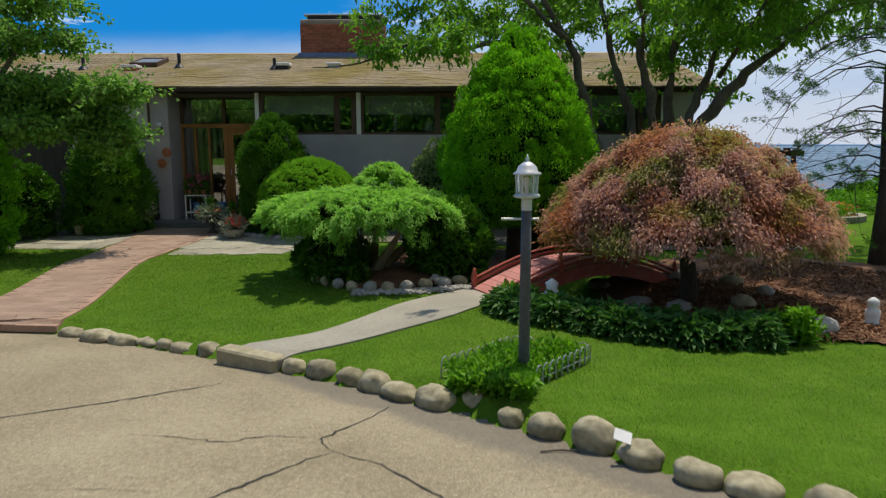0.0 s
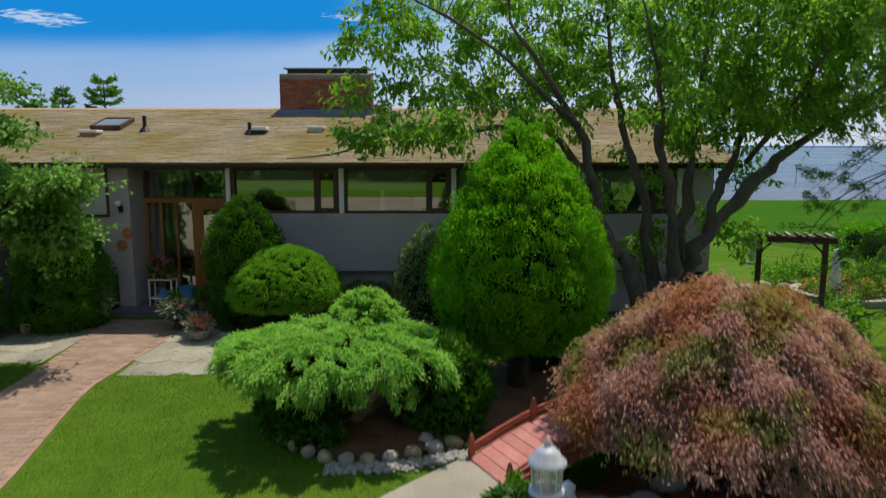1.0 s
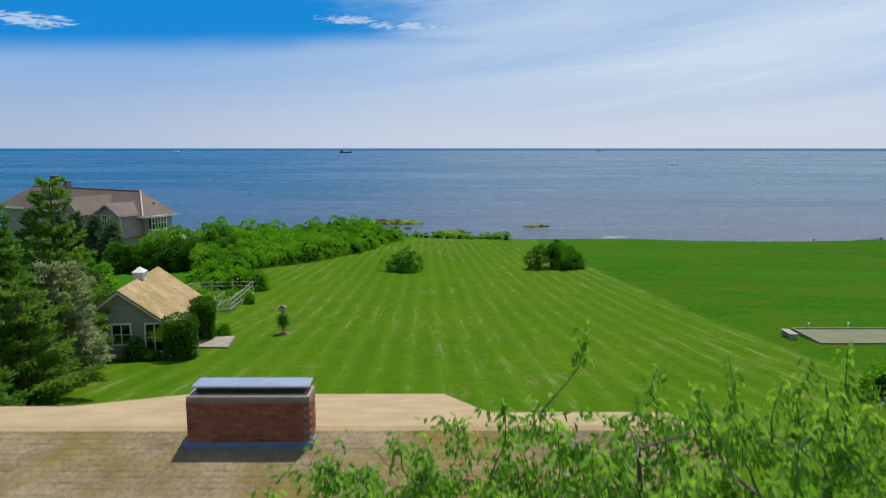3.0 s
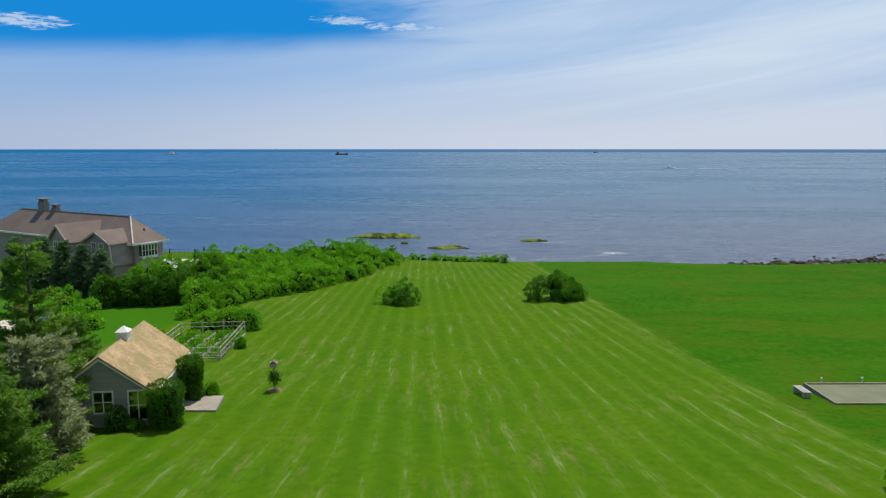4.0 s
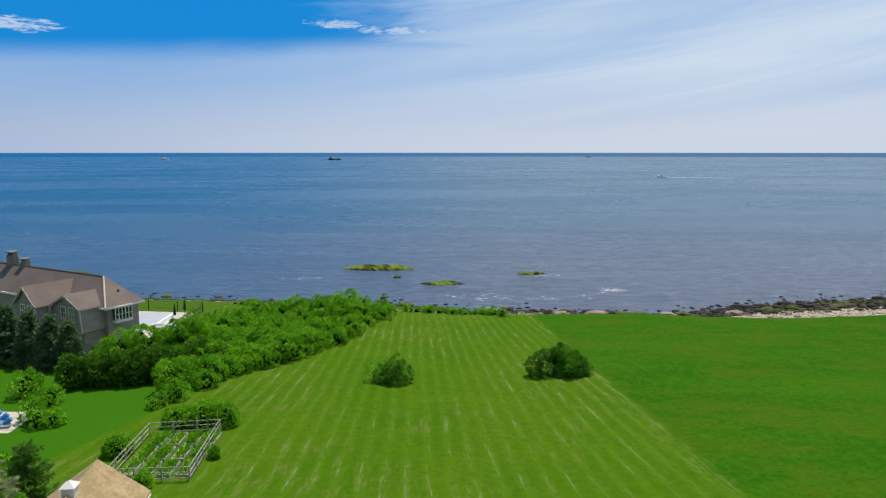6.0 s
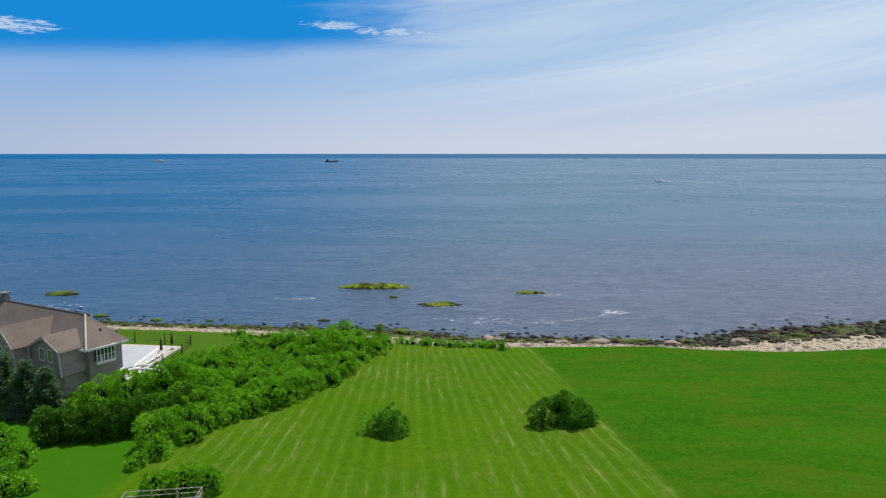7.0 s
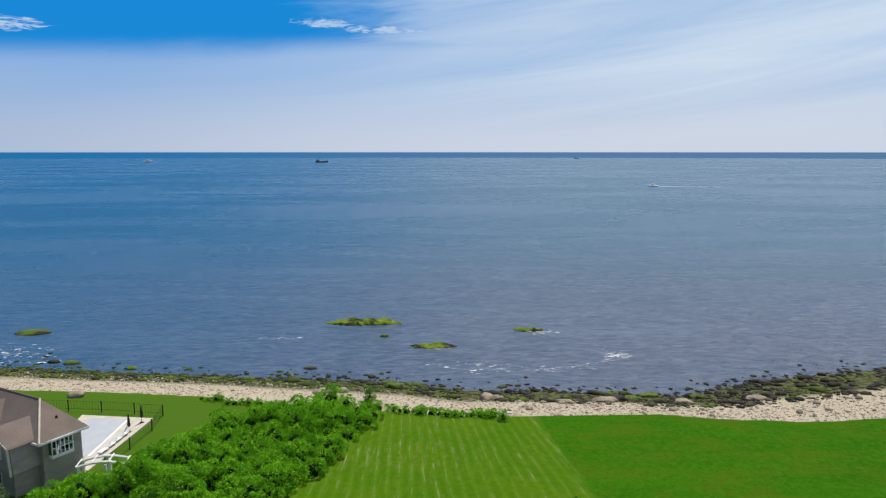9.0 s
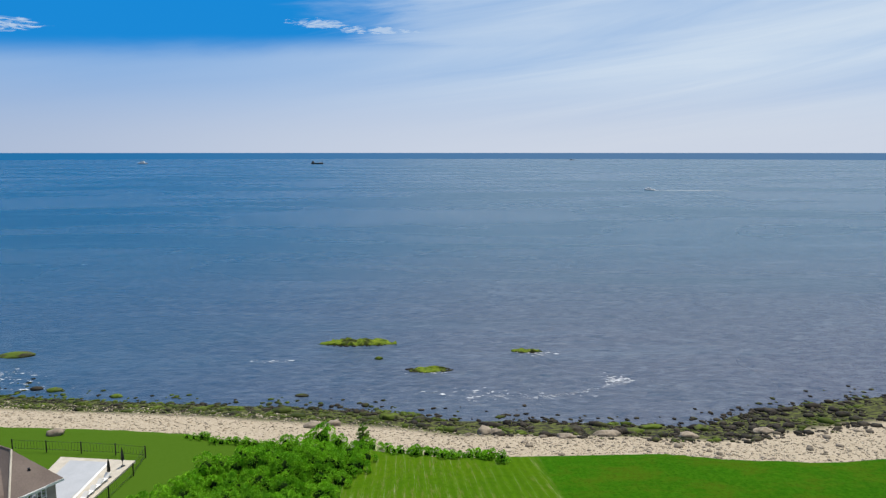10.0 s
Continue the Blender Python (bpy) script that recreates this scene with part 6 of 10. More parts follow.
# conifers
def conifer(at, height, radius, label, seed, mat=None, dense=1.0, bare=0.12, leaf=(0.34, 0.075), droop=0.18, name="spruce", gaps=0.0, layers=2.6, crown=0.72):
    rng = np.random.default_rng(seed)
    t = thing(name, label, "conifer", at, group="conifers by the cottage")
    part("trunk", Mesher().tube([(0, 0, -0.3), (0.05, 0, height * 0.5), (0, 0, height * 0.97)], [radius * 0.075 + 0.06, radius * 0.05 + 0.03, 0.015], 8), BARK_DARK, t, smooth=True)
    m, P, D = Mesher(), [], []
    levels = int(height * layers)
    for i in range(levels):
        s = bare + (1 - bare) * (i + rng.uniform(0, 0.7)) / levels
        if s > 0.985:
            continue
        reach = radius * (1 - s) ** crown * rng.uniform(0.75, 1.12) + 0.12
        n = max(4, int(4 + reach * (2.2 if layers > 2 else 2.8)))
        a0 = rng.uniform(0, 6.3)
        for k in range(n):
            if rng.random() < gaps:
                continue
            a = a0 + 6.283 * k / n + rng.normal() * 0.2
            ln = reach * rng.uniform(0.7, 1.12)
            base = np.array([0, 0, s * height])
            out = np.array([math.cos(a), math.sin(a), 0.28 - droop * 2 * (1 - s) + rng.normal() * 0.08])
            tip = base + out * ln
            tip[2] += ln * 0.12
            mid = base + out * ln * 0.5 - (0, 0, ln * 0.05)
            m.tube([base, mid, tip], [0.012 + ln * 0.012, 0.01 + ln * 0.006, 0.004], 3, False)
            q = int(70 * ln * dense * (1 if layers > 2 else 1.5)) + 10
            u = rng.random(q) ** 0.75
            pos = base + (mid - base) * np.minimum(u, 0.5)[:, None] * 2 + (tip - mid) * np.maximum(u - 0.5, 0)[:, None] * 2
            side = np.array([-math.sin(a), math.cos(a), 0]) * (rng.normal(size=q) * ln * 0.22 * (1.15 - u))[:, None]
            pos = pos + side + rng.normal(size=(q, 3)) * (0.04, 0.04, 0.035 + ln * 0.012)
            P.append(pos)
            D.append(out * 0.7 + side * 1.2 / max(ln * 0.3, 0.1) + rng.normal(size=(q, 3)) * 0.4 + (0, 0, 0.15))
    part("branch_growth", m, BARK_DARK, t)
    P, D = np.concatenate(P), np.concatenate(D)
    part("needles", leaf_mesh("needles", P, D, leaf[0] * rng.uniform(0.6, 1.3, len(P)), leaf[1] * rng.uniform(0.8, 1.4, len(P)), unit(D) * (0.5, 0.5, 0) + (0, 0, 1.0), rng=rng, loose=0.8), mat or L_SPRUCE, t)
    return t


L_PINE = leafy("grey_pine_needles", (0.24, 0.30, 0.17), (0.42, 0.48, 0.29), glow=0.4, patch=0.7)
L_PINEGREEN = leafy("pine_needles", (0.090, 0.210, 0.024), (0.210, 0.380, 0.055), glow=0.5, patch=0.6)
L_BLUE = leafy("blue_spruce_needles", (0.085, 0.17, 0.095), (0.19, 0.30, 0.16), glow=0.35, patch=0.7)
for i, (x, y, top, r, mt, g) in enumerate(((-22.5, 47.65, 7.8, 2.9, 0, 0.38), (-22.0, 41.7, 6.7, 2.3, 1, 0.0), (-27.0, 47.0, 6.2, 3.0, 0, 0.1), (-25.5, 39.0, 6.0, 2.8, 1, 0.0), (-20.3, 44.0, 3.4, 2.6, 2, 0.0),
                                           (-29.5, 52.0, 5.0, 3.0, 1, 0.1), (-33.0, 46.0, 6.5, 3.2, 0, 0.1), (-26.4, 55.0, 1.6, 3.0, 2, 0.1), (-24.6, 49.0, 2.0, 3.2, 2, 0.05), (-33.0, 56.0, 3.2, 2.4, 1, 0.1),
                                           (-43.0, 66.0, 3.6, 3.0, 1, 0.1), (-35.5, 60.5, 2.0, 2.2, 0, 0.1), (-28.0, 62.5, -0.3, 2.2, 1, 0.0), (-19.6, 39.0, 3.3, 2.9, 0, 0.12),
                                           (-28.5, 35.0, 6.2, 3.0, 0, 0.1), (-18.8, 34.0, 2.5, 2.0, 1, 0.0))):
    z = land(x, y)
    conifer((x, y, z), top - z, r, ("tall ragged green pine", "dense dark green spruce", "grey-green pine with dusty needles")[mt] + " beside the cottage", 100 + i, (L_PINEGREEN, L_SPRUCE, L_PINE)[mt],
            1.1, 0.06, (0.28, 0.07), gaps=g, name=("pine", "spruce", "pine")[mt], layers=(1.8, 2.4, 1.8)[mt], crown=(0.45, 0.7, 0.4)[mt])
for i, (x, y, top, r) in enumerate(((-50.8, 98.5, 1.6, 2.6), (-44.6, 96.5, 0.9, 2.4), (-42.2, 96.0, 0.1, 2.1), (-47.5, 97.5, 1.2, 2.5), (-54.5, 99.0, 1.5, 2.6))):
    z = land(x, y)
    conifer((x, y, z), top - z, r, "blue-green spruce in front of the shingled house", 130 + i, L_BLUE, 0.8, 0.03, (0.42, 0.13))
conifer((-7.65, 133.0, land(-7.65, 133.0)), 3.4, 1.5, "small wind-blown pine on the bluff", 140, L_PINEGREEN, 0.9, 0.05, (0.3, 0.08), name="pine", gaps=0.2)


CHIMNEY_STONE = surface("chimney_stone", (0.15, 0.135, 0.13), (0.27, 0.25, 0.24), 6, 1.2, 0.9, relief=0.5, depth=0.02)
# neighbouring shingled house
def shingled_house():
    t = thing("shingled_house", "large weathered cedar-shingle house with gambrel dormers", "house", (-43.6, 109.8, -5.6), -30)
    RZ, EZ = 8.75, 5.55
    part("wall", Mesher().box(-32, 4.4, -3.5, 1.1, -0.5, EZ), CEDAR_SHAKE, t)
    m = Mesher()
    r0, r1, f0, f1 = (0.3, -0.9, RZ), (-27.0, -0.9, RZ), (5.0, -4.2, EZ - 0.1), (5.0, 1.7, EZ - 0.1)
    b0, b1 = (-32.6, -4.2, EZ - 0.1), (-32.6, 1.7, EZ - 0.1)
    m.add([r0, r1, f0, f1, b0, b1], [(1, 4, 2, 0), (0, 2, 3), (0, 3, 5, 1), (1, 5, 4)])
    lower = [(p[0], p[1], p[2] - 0.22) for p in (f0, f1, b1, b0)]
    m.add([f0, f1, b1, b0] + lower, [(0, 4, 5, 1), (1, 5, 6, 2), (2, 6, 7, 3), (3, 7, 4, 0), (4, 7, 6, 5)])
    part("roof", m, SHAKE_ROOF, t, "grey-brown shake roof with hipped end")
    part("hip_cap", Mesher().tube([r0, f0], 0.12, 6), STONE_PALE, t)
    part("ridge_cap", Mesher().tube([r0, r1], 0.10, 6), SHAKE_ROOF, t)
    part("eave_trim", Mesher().box(4.96, 5.06, -4.2, 1.7, EZ - 0.36, EZ - 0.1), WHITE_TRIM, t)
    part("eave_trim", Mesher().box(-32.6, 5.0, -4.3, -4.2, EZ - 0.36, EZ - 0.1), WHITE_TRIM, t)
    for cx, hw, fy, apex in ((0.6, 3.0, -6.5, 7.1), (-5.4, 2.4, -8.2, 7.9)):
        prof = [(cx - hw - 0.25, 2.6), (cx + hw + 0.25, 2.6), (cx + hw * 0.98, 5.6), (cx, apex), (cx - hw * 0.98, 5.6)]
        g = part("gable", Mesher().extrude_y(prof, fy, 0.0), CEDAR_SHAKE, t, "gambrel-roofed gable wing")
        part("wall", Mesher().box(cx - hw + 0.1, cx + hw - 0.1, fy + 0.25, 0.0, -0.5, 2.65), CEDAR_SHAKE, g)
        k = 0.3
        sh = [(cx + hw * 0.98 + k, 5.55), (cx + hw * 0.98 + 0.12, 5.75), (cx, apex + 0.2), (cx, apex + 0.02), (cx + hw * 0.98, 5.62)]
        part("roof", Mesher().extrude_y(sh, fy - 0.35, 0.0), SHAKE_ROOF, g)
        part("roof", Mesher().extrude_y([(2 * cx - x, z) for x, z in sh][::-1], fy - 0.35, 0.0), SHAKE_ROOF, g)
        for s in (-1, 1):
            part("rake_trim", Mesher().tube([(cx + s * (hw + 0.3), fy - 0.32, 2.6), (cx + s * (hw + 0.02), fy - 0.34, 5.6), (cx, fy - 0.34, apex)], 0.17, 4), STONE_PALE, g)
        far_window(g, cx - 1.25, fy, 4.1, 0.85, 1.45)
        far_window(g, cx + 0.40, fy, 4.1, 0.85, 1.45)
        far_window(g, cx - 0.2, fy + 0.26, 0.9, 0.7, 1.2)
    bay = part("bay_window", Mesher().box(4.4, 5.1, -2.9, -0.3, 3.2, 3.55, 0.03), WHITE_TRIM, t, "white projecting bay window")
    part("head", Mesher().box(4.4, 5.1, -2.9, -0.3, 5.15, 5.42, 0.03), WHITE_TRIM, bay)
    for k in range(6):
        y = -2.88 + k * 0.49
        part("mullion", Mesher().box(5.0, 5.08, y, y + 0.09, 3.55, 5.15), WHITE_TRIM, bay)
    part("mullion", Mesher().box(5.0, 5.07, -2.9, -0.3, 4.3, 4.37), WHITE_TRIM, bay)
    part("pane", Mesher().box(4.4, 5.02, -2.83, -0.37, 3.55, 5.15), FAR_GLASS, bay)
    for k in range(4):
        far_window(t, -3.4 + k * 0.75, -3.5, 3.6, 0.6, 1.3, 1)
    for x, h, w in ((-21.4, 10.0, 0.75), (-18.2, 9.2, 0.5)):
        c = part("chimney", Mesher().box(x - w, x + w, -1.1, -0.1, 7.5, h, 0.03), CHIMNEY_STONE, t, "stone chimney with open pots")
        part("cap", Mesher().box(x - w - 0.1, x + w + 0.1, -1.2, 0.0, h + 0.45, h + 0.6, 0.02), CHIMNEY_STONE, c)
        for k in range(3):
            part("pot", Mesher().box(x - w + 0.1 + k * w * 0.75, x - w + 0.35 + k * w * 0.75, -0.9, -0.3, h - 0.01, h + 0.45), CHIMNEY_STONE, c)
    part("roof_vent", Mesher().tube([(2.9, -0.6, 6.7), (2.9, -0.75, 7.15)], 0.12, 8), DARK_METAL, t)


shingled_house()


def pool_terrace():
    z = -5.75
    d = thing("pool_terrace", "pale stone terrace with a covered swimming pool", "terrace", (-40, 118, z))
    part("paving", Mesher().prism([(-6.5, -9.5), (1.0, -9.0), (2.6, 7.0), (-8.0, 8.6)], -0.8, 0.0), STONE_PALE, d)
    part("pool_cover", Mesher().prism([(-5.6, -5.5), (-1.2, -5.2), (-0.5, 6.6), (-6.2, 7.4)], -0.1, 0.03), surface("pool_cover_fabric", (0.36, 0.38, 0.41), (0.43, 0.45, 0.48), 6, 0.5, 0.6, relief=0.1), d, "taut blue-grey pool cover")
    part("coping", Mesher().box(-0.9, -0.55, -5.2, 6.4, 0.0, 0.06, 0.02), WHITE_TRIM, d)
    f = thing("pool_fence", "black metal fence around the pool", "fence", (-40, 118, z))
    line = [(-16, 11.5), (-11, 10.8), (-6.0, 10.2), (-1.0, 9.4), (3.4, 8.4), (3.9, 3.0), (3.4, -3.0), (2.8, -8.5)]
    for k, (x, y) in enumerate(line):
        part("post", Mesher().box(x - 0.07, x + 0.07, y - 0.07, y + 0.07, -0.6, 1.45, 0.02), DARK_METAL, f)
    for (ax, ay), (bx, by) in zip(line, line[1:]):
        for h in (0.15, 1.3):
            part("rail", Mesher().tube([(ax, ay, h), (bx, by, h)], 0.02, 4), DARK_METAL, f)
        n = int(math.dist((ax, ay), (bx, by)) / 0.45)
        m = Mesher()
        for q in range(1, n):
            x, y = ax + (bx - ax) * q / n, ay + (by - ay) * q / n
            m.box(x - 0.010, x + 0.010, y - 0.010, y + 0.010, 0.0, 1.3)
        part("bars", m, DARK_METAL, f)
    for x, y in ((1.2, 2.2), (1.6, 5.4)):
        u = thing("parasol", "closed black garden parasol on a stand", "parasol", (-40 + x, 118 + y, z), group="pool parasols")
        part("pole", Mesher().tube([(0, 0, 0.0), (0, 0, 2.6)], 0.035, 8), DARK_METAL, u)
        part("canopy", Mesher().lathe([(0.10, 0.75), (0.24, 0.9), (0.18, 1.7), (0.06, 2.45), (0.02, 2.6)], 8), DARK_METAL, u)
        part("base", Mesher().lathe([(0.28, 0.0), (0.28, 0.07), (0.05, 0.12)], 12), DARK_METAL, u)
    for k in range(4):
        l = thing("sun_lounger", "pale sun lounger on the pool terrace", "lounger", (-39.4 + k * 0.15, 114.0 + k * 1.6, z), 80, group="pool loungers")
        part("seat", Mesher().box(-0.9, 0.6, -0.32, 0.32, 0.28, 0.36, 0.02), WHITE_TRIM, l)
        part("backrest", Mesher().add([(0.6, -0.32, 0.28), (0.6, 0.32, 0.28), (1.15, 0.32, 0.75), (1.15, -0.32, 0.75), (0.55, -0.32, 0.36), (0.55, 0.32, 0.36), (1.1, 0.32, 0.83), (1.1, -0.32, 0.83)],
                                      [(0, 1, 2, 3), (7, 6, 5, 4), (0, 3, 7, 4), (1, 5, 6, 2), (0, 4, 5, 1), (3, 2, 6, 7)]), WHITE_TRIM, l)
        for x in (-0.8, 0.55):
            for y in (-0.27, 0.27):
                part("leg", Mesher().box(x - 0.03, x + 0.03, y - 0.03, y + 0.03, 0, 0.28), WHITE_TRIM, l)
    a = thing("garden_arch", "white arched pergola between house and terrace", "pergola", (-35.8, 105.6, -5.8), 8)
    arc = [(-2.6 + 5.2 * k / 12, 0, 2.2 + 0.45 * math.sin(math.pi * k / 12)) for k in range(13)]
    for y in (0.0, 1.6):
        part("beam", Mesher().tube([(x, y, z2) for x, _, z2 in arc], 0.16, 6), WHITE_TRIM, a)
        for x in (-2.4, 0.4, 2.4):
            part("post", Mesher().box(x - 0.14, x + 0.14, y - 0.14, y + 0.14, -0.3, 2.3), WHITE_TRIM, a)
    for k in range(0, 13, 4):
        part("slat", Mesher().box(arc[k][0] - 0.06, arc[k][0] + 0.06, -0.3, 1.9, arc[k][2] + 0.1, arc[k][2] + 0.2), WHITE_TRIM, a)


pool_terrace()


def side_patio():
    z = land(-41, 78) + 0.05
    p = thing("side_patio", "small pale stone patio between the shrubs", "patio", (-41.5, 78.0, z))
    for i in range(5):
        for j in range(4):
            x, y = -4.0 + i * 1.62, -3.0 + j * 1.52
            part("slab", Mesher().box(x, x + 1.59, y, y + 1.49, -0.3, 0.02 * ((i + j) % 2), 0.01), STONE_PALE, p)
    for k, (x, y, a) in enumerate(((-40.9, 78.8, 20), (-39.8, 78.0, 24), (-38.9, 77.0, 18))):
        l = thing("cushioned_lounger", "white lounger with a blue cushion on the patio", "lounger", (x, y, z + 0.02), a, group="patio loungers")
        part("frame", Mesher().box(-0.95, 0.95, -0.34, 0.34, 0.24, 0.32, 0.02), WHITE_TRIM, l)
        part("cushion", Mesher().box(-0.9, 0.5, -0.28, 0.28, 0.32, 0.42, 0.04), BLUE_CUSHION, l, "bright blue cushion")
        part("backrest", Mesher().tube([(0.5, 0, 0.38), (0.95, 0, 0.78)], [0.26, 0.24], 8), BLUE_CUSHION, l)
        for u in (-0.85, 0.85):
            for v in (-0.28, 0.28):
                part("leg", Mesher().box(u - 0.03, u + 0.03, v - 0.03, v + 0.03, 0, 0.24), WHITE_TRIM, l)
    u = thing("red_parasol", "closed red parasol beside the patio", "parasol", (-43.3, 80.2, z + 0.02))
    part("pole", Mesher().tube([(0, 0, 0), (0, 0, 2.5)], 0.035, 8), WHITE_TRIM, u)
    part("canopy", Mesher().lathe([(0.10, 0.9), (0.30, 1.1), (0.24, 1.8), (0.08, 2.4), (0.02, 2.5)], 8), RED_CLOTH, u)


BLUE_CUSHION = surface("blue_cushion", (0.03, 0.20, 0.52), (0.05, 0.27, 0.62), 20, 3, 0.8, relief=0.1)
RED_CLOTH = surface("red_cloth", (0.40, 0.05, 0.03), (0.52, 0.08, 0.05), 20, 3, 0.85, relief=0.1)
side_patio()


# gravel court beside the meadow
def court():
    x0, x1, y0, y1 = 27.0, 44.0, 53.4, 57.5
    z = land(35, 55) + 0.12
    c = thing("gravel_court", "long gravel bowling court framed in grey timber", "court", (x0, y0, z))
    part("gravel", Mesher().box(0.12, x1 - x0 - 0.12, 0.12, y1 - y0 - 0.12, -0.8, 0.0), surface("court_gravel", (0.125, 0.140, 0.085), (0.175, 0.190, 0.115), 25, 0.8, 0.95, relief=0.4), c)
    for b in ((0, x1 - x0, 0, 0.12), (0, x1 - x0, y1 - y0 - 0.12, y1 - y0), (0, 0.12, 0.12, y1 - y0 - 0.12), (x1 - x0 - 0.12, x1 - x0, 0.12, y1 - y0 - 0.12)):
        part("border", Mesher().box(*b, -0.8, 0.10, 0.01), surface("court_timber", (0.20, 0.17, 0.12), (0.29, 0.25, 0.18), 14, 2, 0.9, relief=0.3) if "court_timber" not in bpy.data.materials else bpy.data.materials["court_timber"], c)
    for x in (1.5, 4.5, 9, 13):
        p = thing("marker_post", "short white marker post by the court", "post", (x0 + x, y1 + 0.35, z - 0.2), group="court markers")
        part("post", Mesher().tube([(0, 0, -0.2), (0, 0, 0.5)], 0.04, 8), WHITE_TRIM, p)
        part("cap", Mesher().lathe([(0.07, 0.5), (0.08, 0.56), (0.0, 0.6)], 8), WHITE_TRIM, p)
    b = thing("bench", "weathered grey wooden bench at the end of the court", "bench", (25.9, 55.6, land(25.9, 55.6)), 90)
    for y in (-0.2, 0.0, 0.2):
        part("slat", Mesher().box(-0.75, 0.75, y - 0.08, y + 0.08, 0.42, 0.47, 0.005), GREY_WOOD, b)
    for x in (-0.6, 0.6):
        part("leg", Mesher().box(x - 0.09, x + 0.09, -0.26, 0.26, -0.15, 0.42, 0.01), GREY_WOOD, b)


court()


# ---- shore ----
def rock_verts(rng, sub=1, jitter=0.05):
    bm = bmesh.new()
    bmesh.ops.create_icosphere(bm, subdivisions=sub, radius=1)
    v = np.array([w.co[:] for w in bm.verts])
    bm.verts.index_update()
    f = np.array([[w.index for w in p.verts] for p in bm.faces])
    bm.free()
    n = sphere_dirs(7, rng)
    k = rng.uniform(0.72, 1.0, 7)
    d = v @ n.T
    lim = np.where(d > 0.35, k / np.maximum(d, 0.35), 9).min(axis=1)
    return v * np.minimum(1.0, lim)[:, None] * (1 + rng.normal(size=(len(v), 1)) * jitter), f


def rock_field(name, spots, mat, label, category, sub=1, seed=3, smooth=False):
    """Many stones in one mesh: (x, y, z, rx, ry, rz, turn)."""
    rng = np.random.default_rng(seed)
    kinds = [rock_verts(rng, sub) for _ in range(8)]
    V, F, n = [], [], 0
    for i, (x, y, z, a, b, c, tn) in enumerate(spots):
        v, f = kinds[i % 8]
        q = v * (a, b, c)
        cs, sn = math.cos(tn), math.sin(tn)
        V.append(np.stack([q[:, 0] * cs - q[:, 1] * sn + x, q[:, 0] * sn + q[:, 1] * cs + y, q[:, 2] + z], -1))
        F.append(f + n)
        n += len(v)
    ob = part(name, array_mesh(name, np.concatenate(V), np.concatenate(F), smooth), mat)
    return tagged(ob, label, category, kind="stuff")


WET_ROCK = surface("weedy_rock", (0.014, 0.013, 0.010), (0.050, 0.044, 0.032), 3, 0.5, 0.8, spec=0.15, relief=0.6, depth=0.05, stain=(0.080, 0.125, 0.010), stain_at=(0.40, 0.58), vary=0.5, island=True)
BARE_ROCK = surface("wet_rock", (0.010, 0.009, 0.007), (0.048, 0.040, 0.029), 3, 0.5, 0.75, spec=0.2, relief=0.7, depth=0.06, stain=(0.075, 0.095, 0.012), stain_at=(0.52, 0.68), vary=0.6, island=True)
DRY_ROCK = surface("dry_rock", (0.14, 0.118, 0.09), (0.30, 0.255, 0.20), 3, 0.6, 0.9, relief=0.5, depth=0.05, vary=0.3, island=True)
PEBBLE = surface("pebble", (0.28, 0.240, 0.18), (0.44, 0.380, 0.29), 3, 0.5, 0.9, relief=0.3, depth=0.03, vary=0.35, island=True)
WEED = surface("sea_weed", (0.055, 0.105, 0.008), (0.20, 0.27, 0.018), 2.6, 0.6, 0.8, relief=0.9, depth=0.15, stain=(0.022, 0.026, 0.012), stain_at=(0.50, 0.60), spec=0.15)


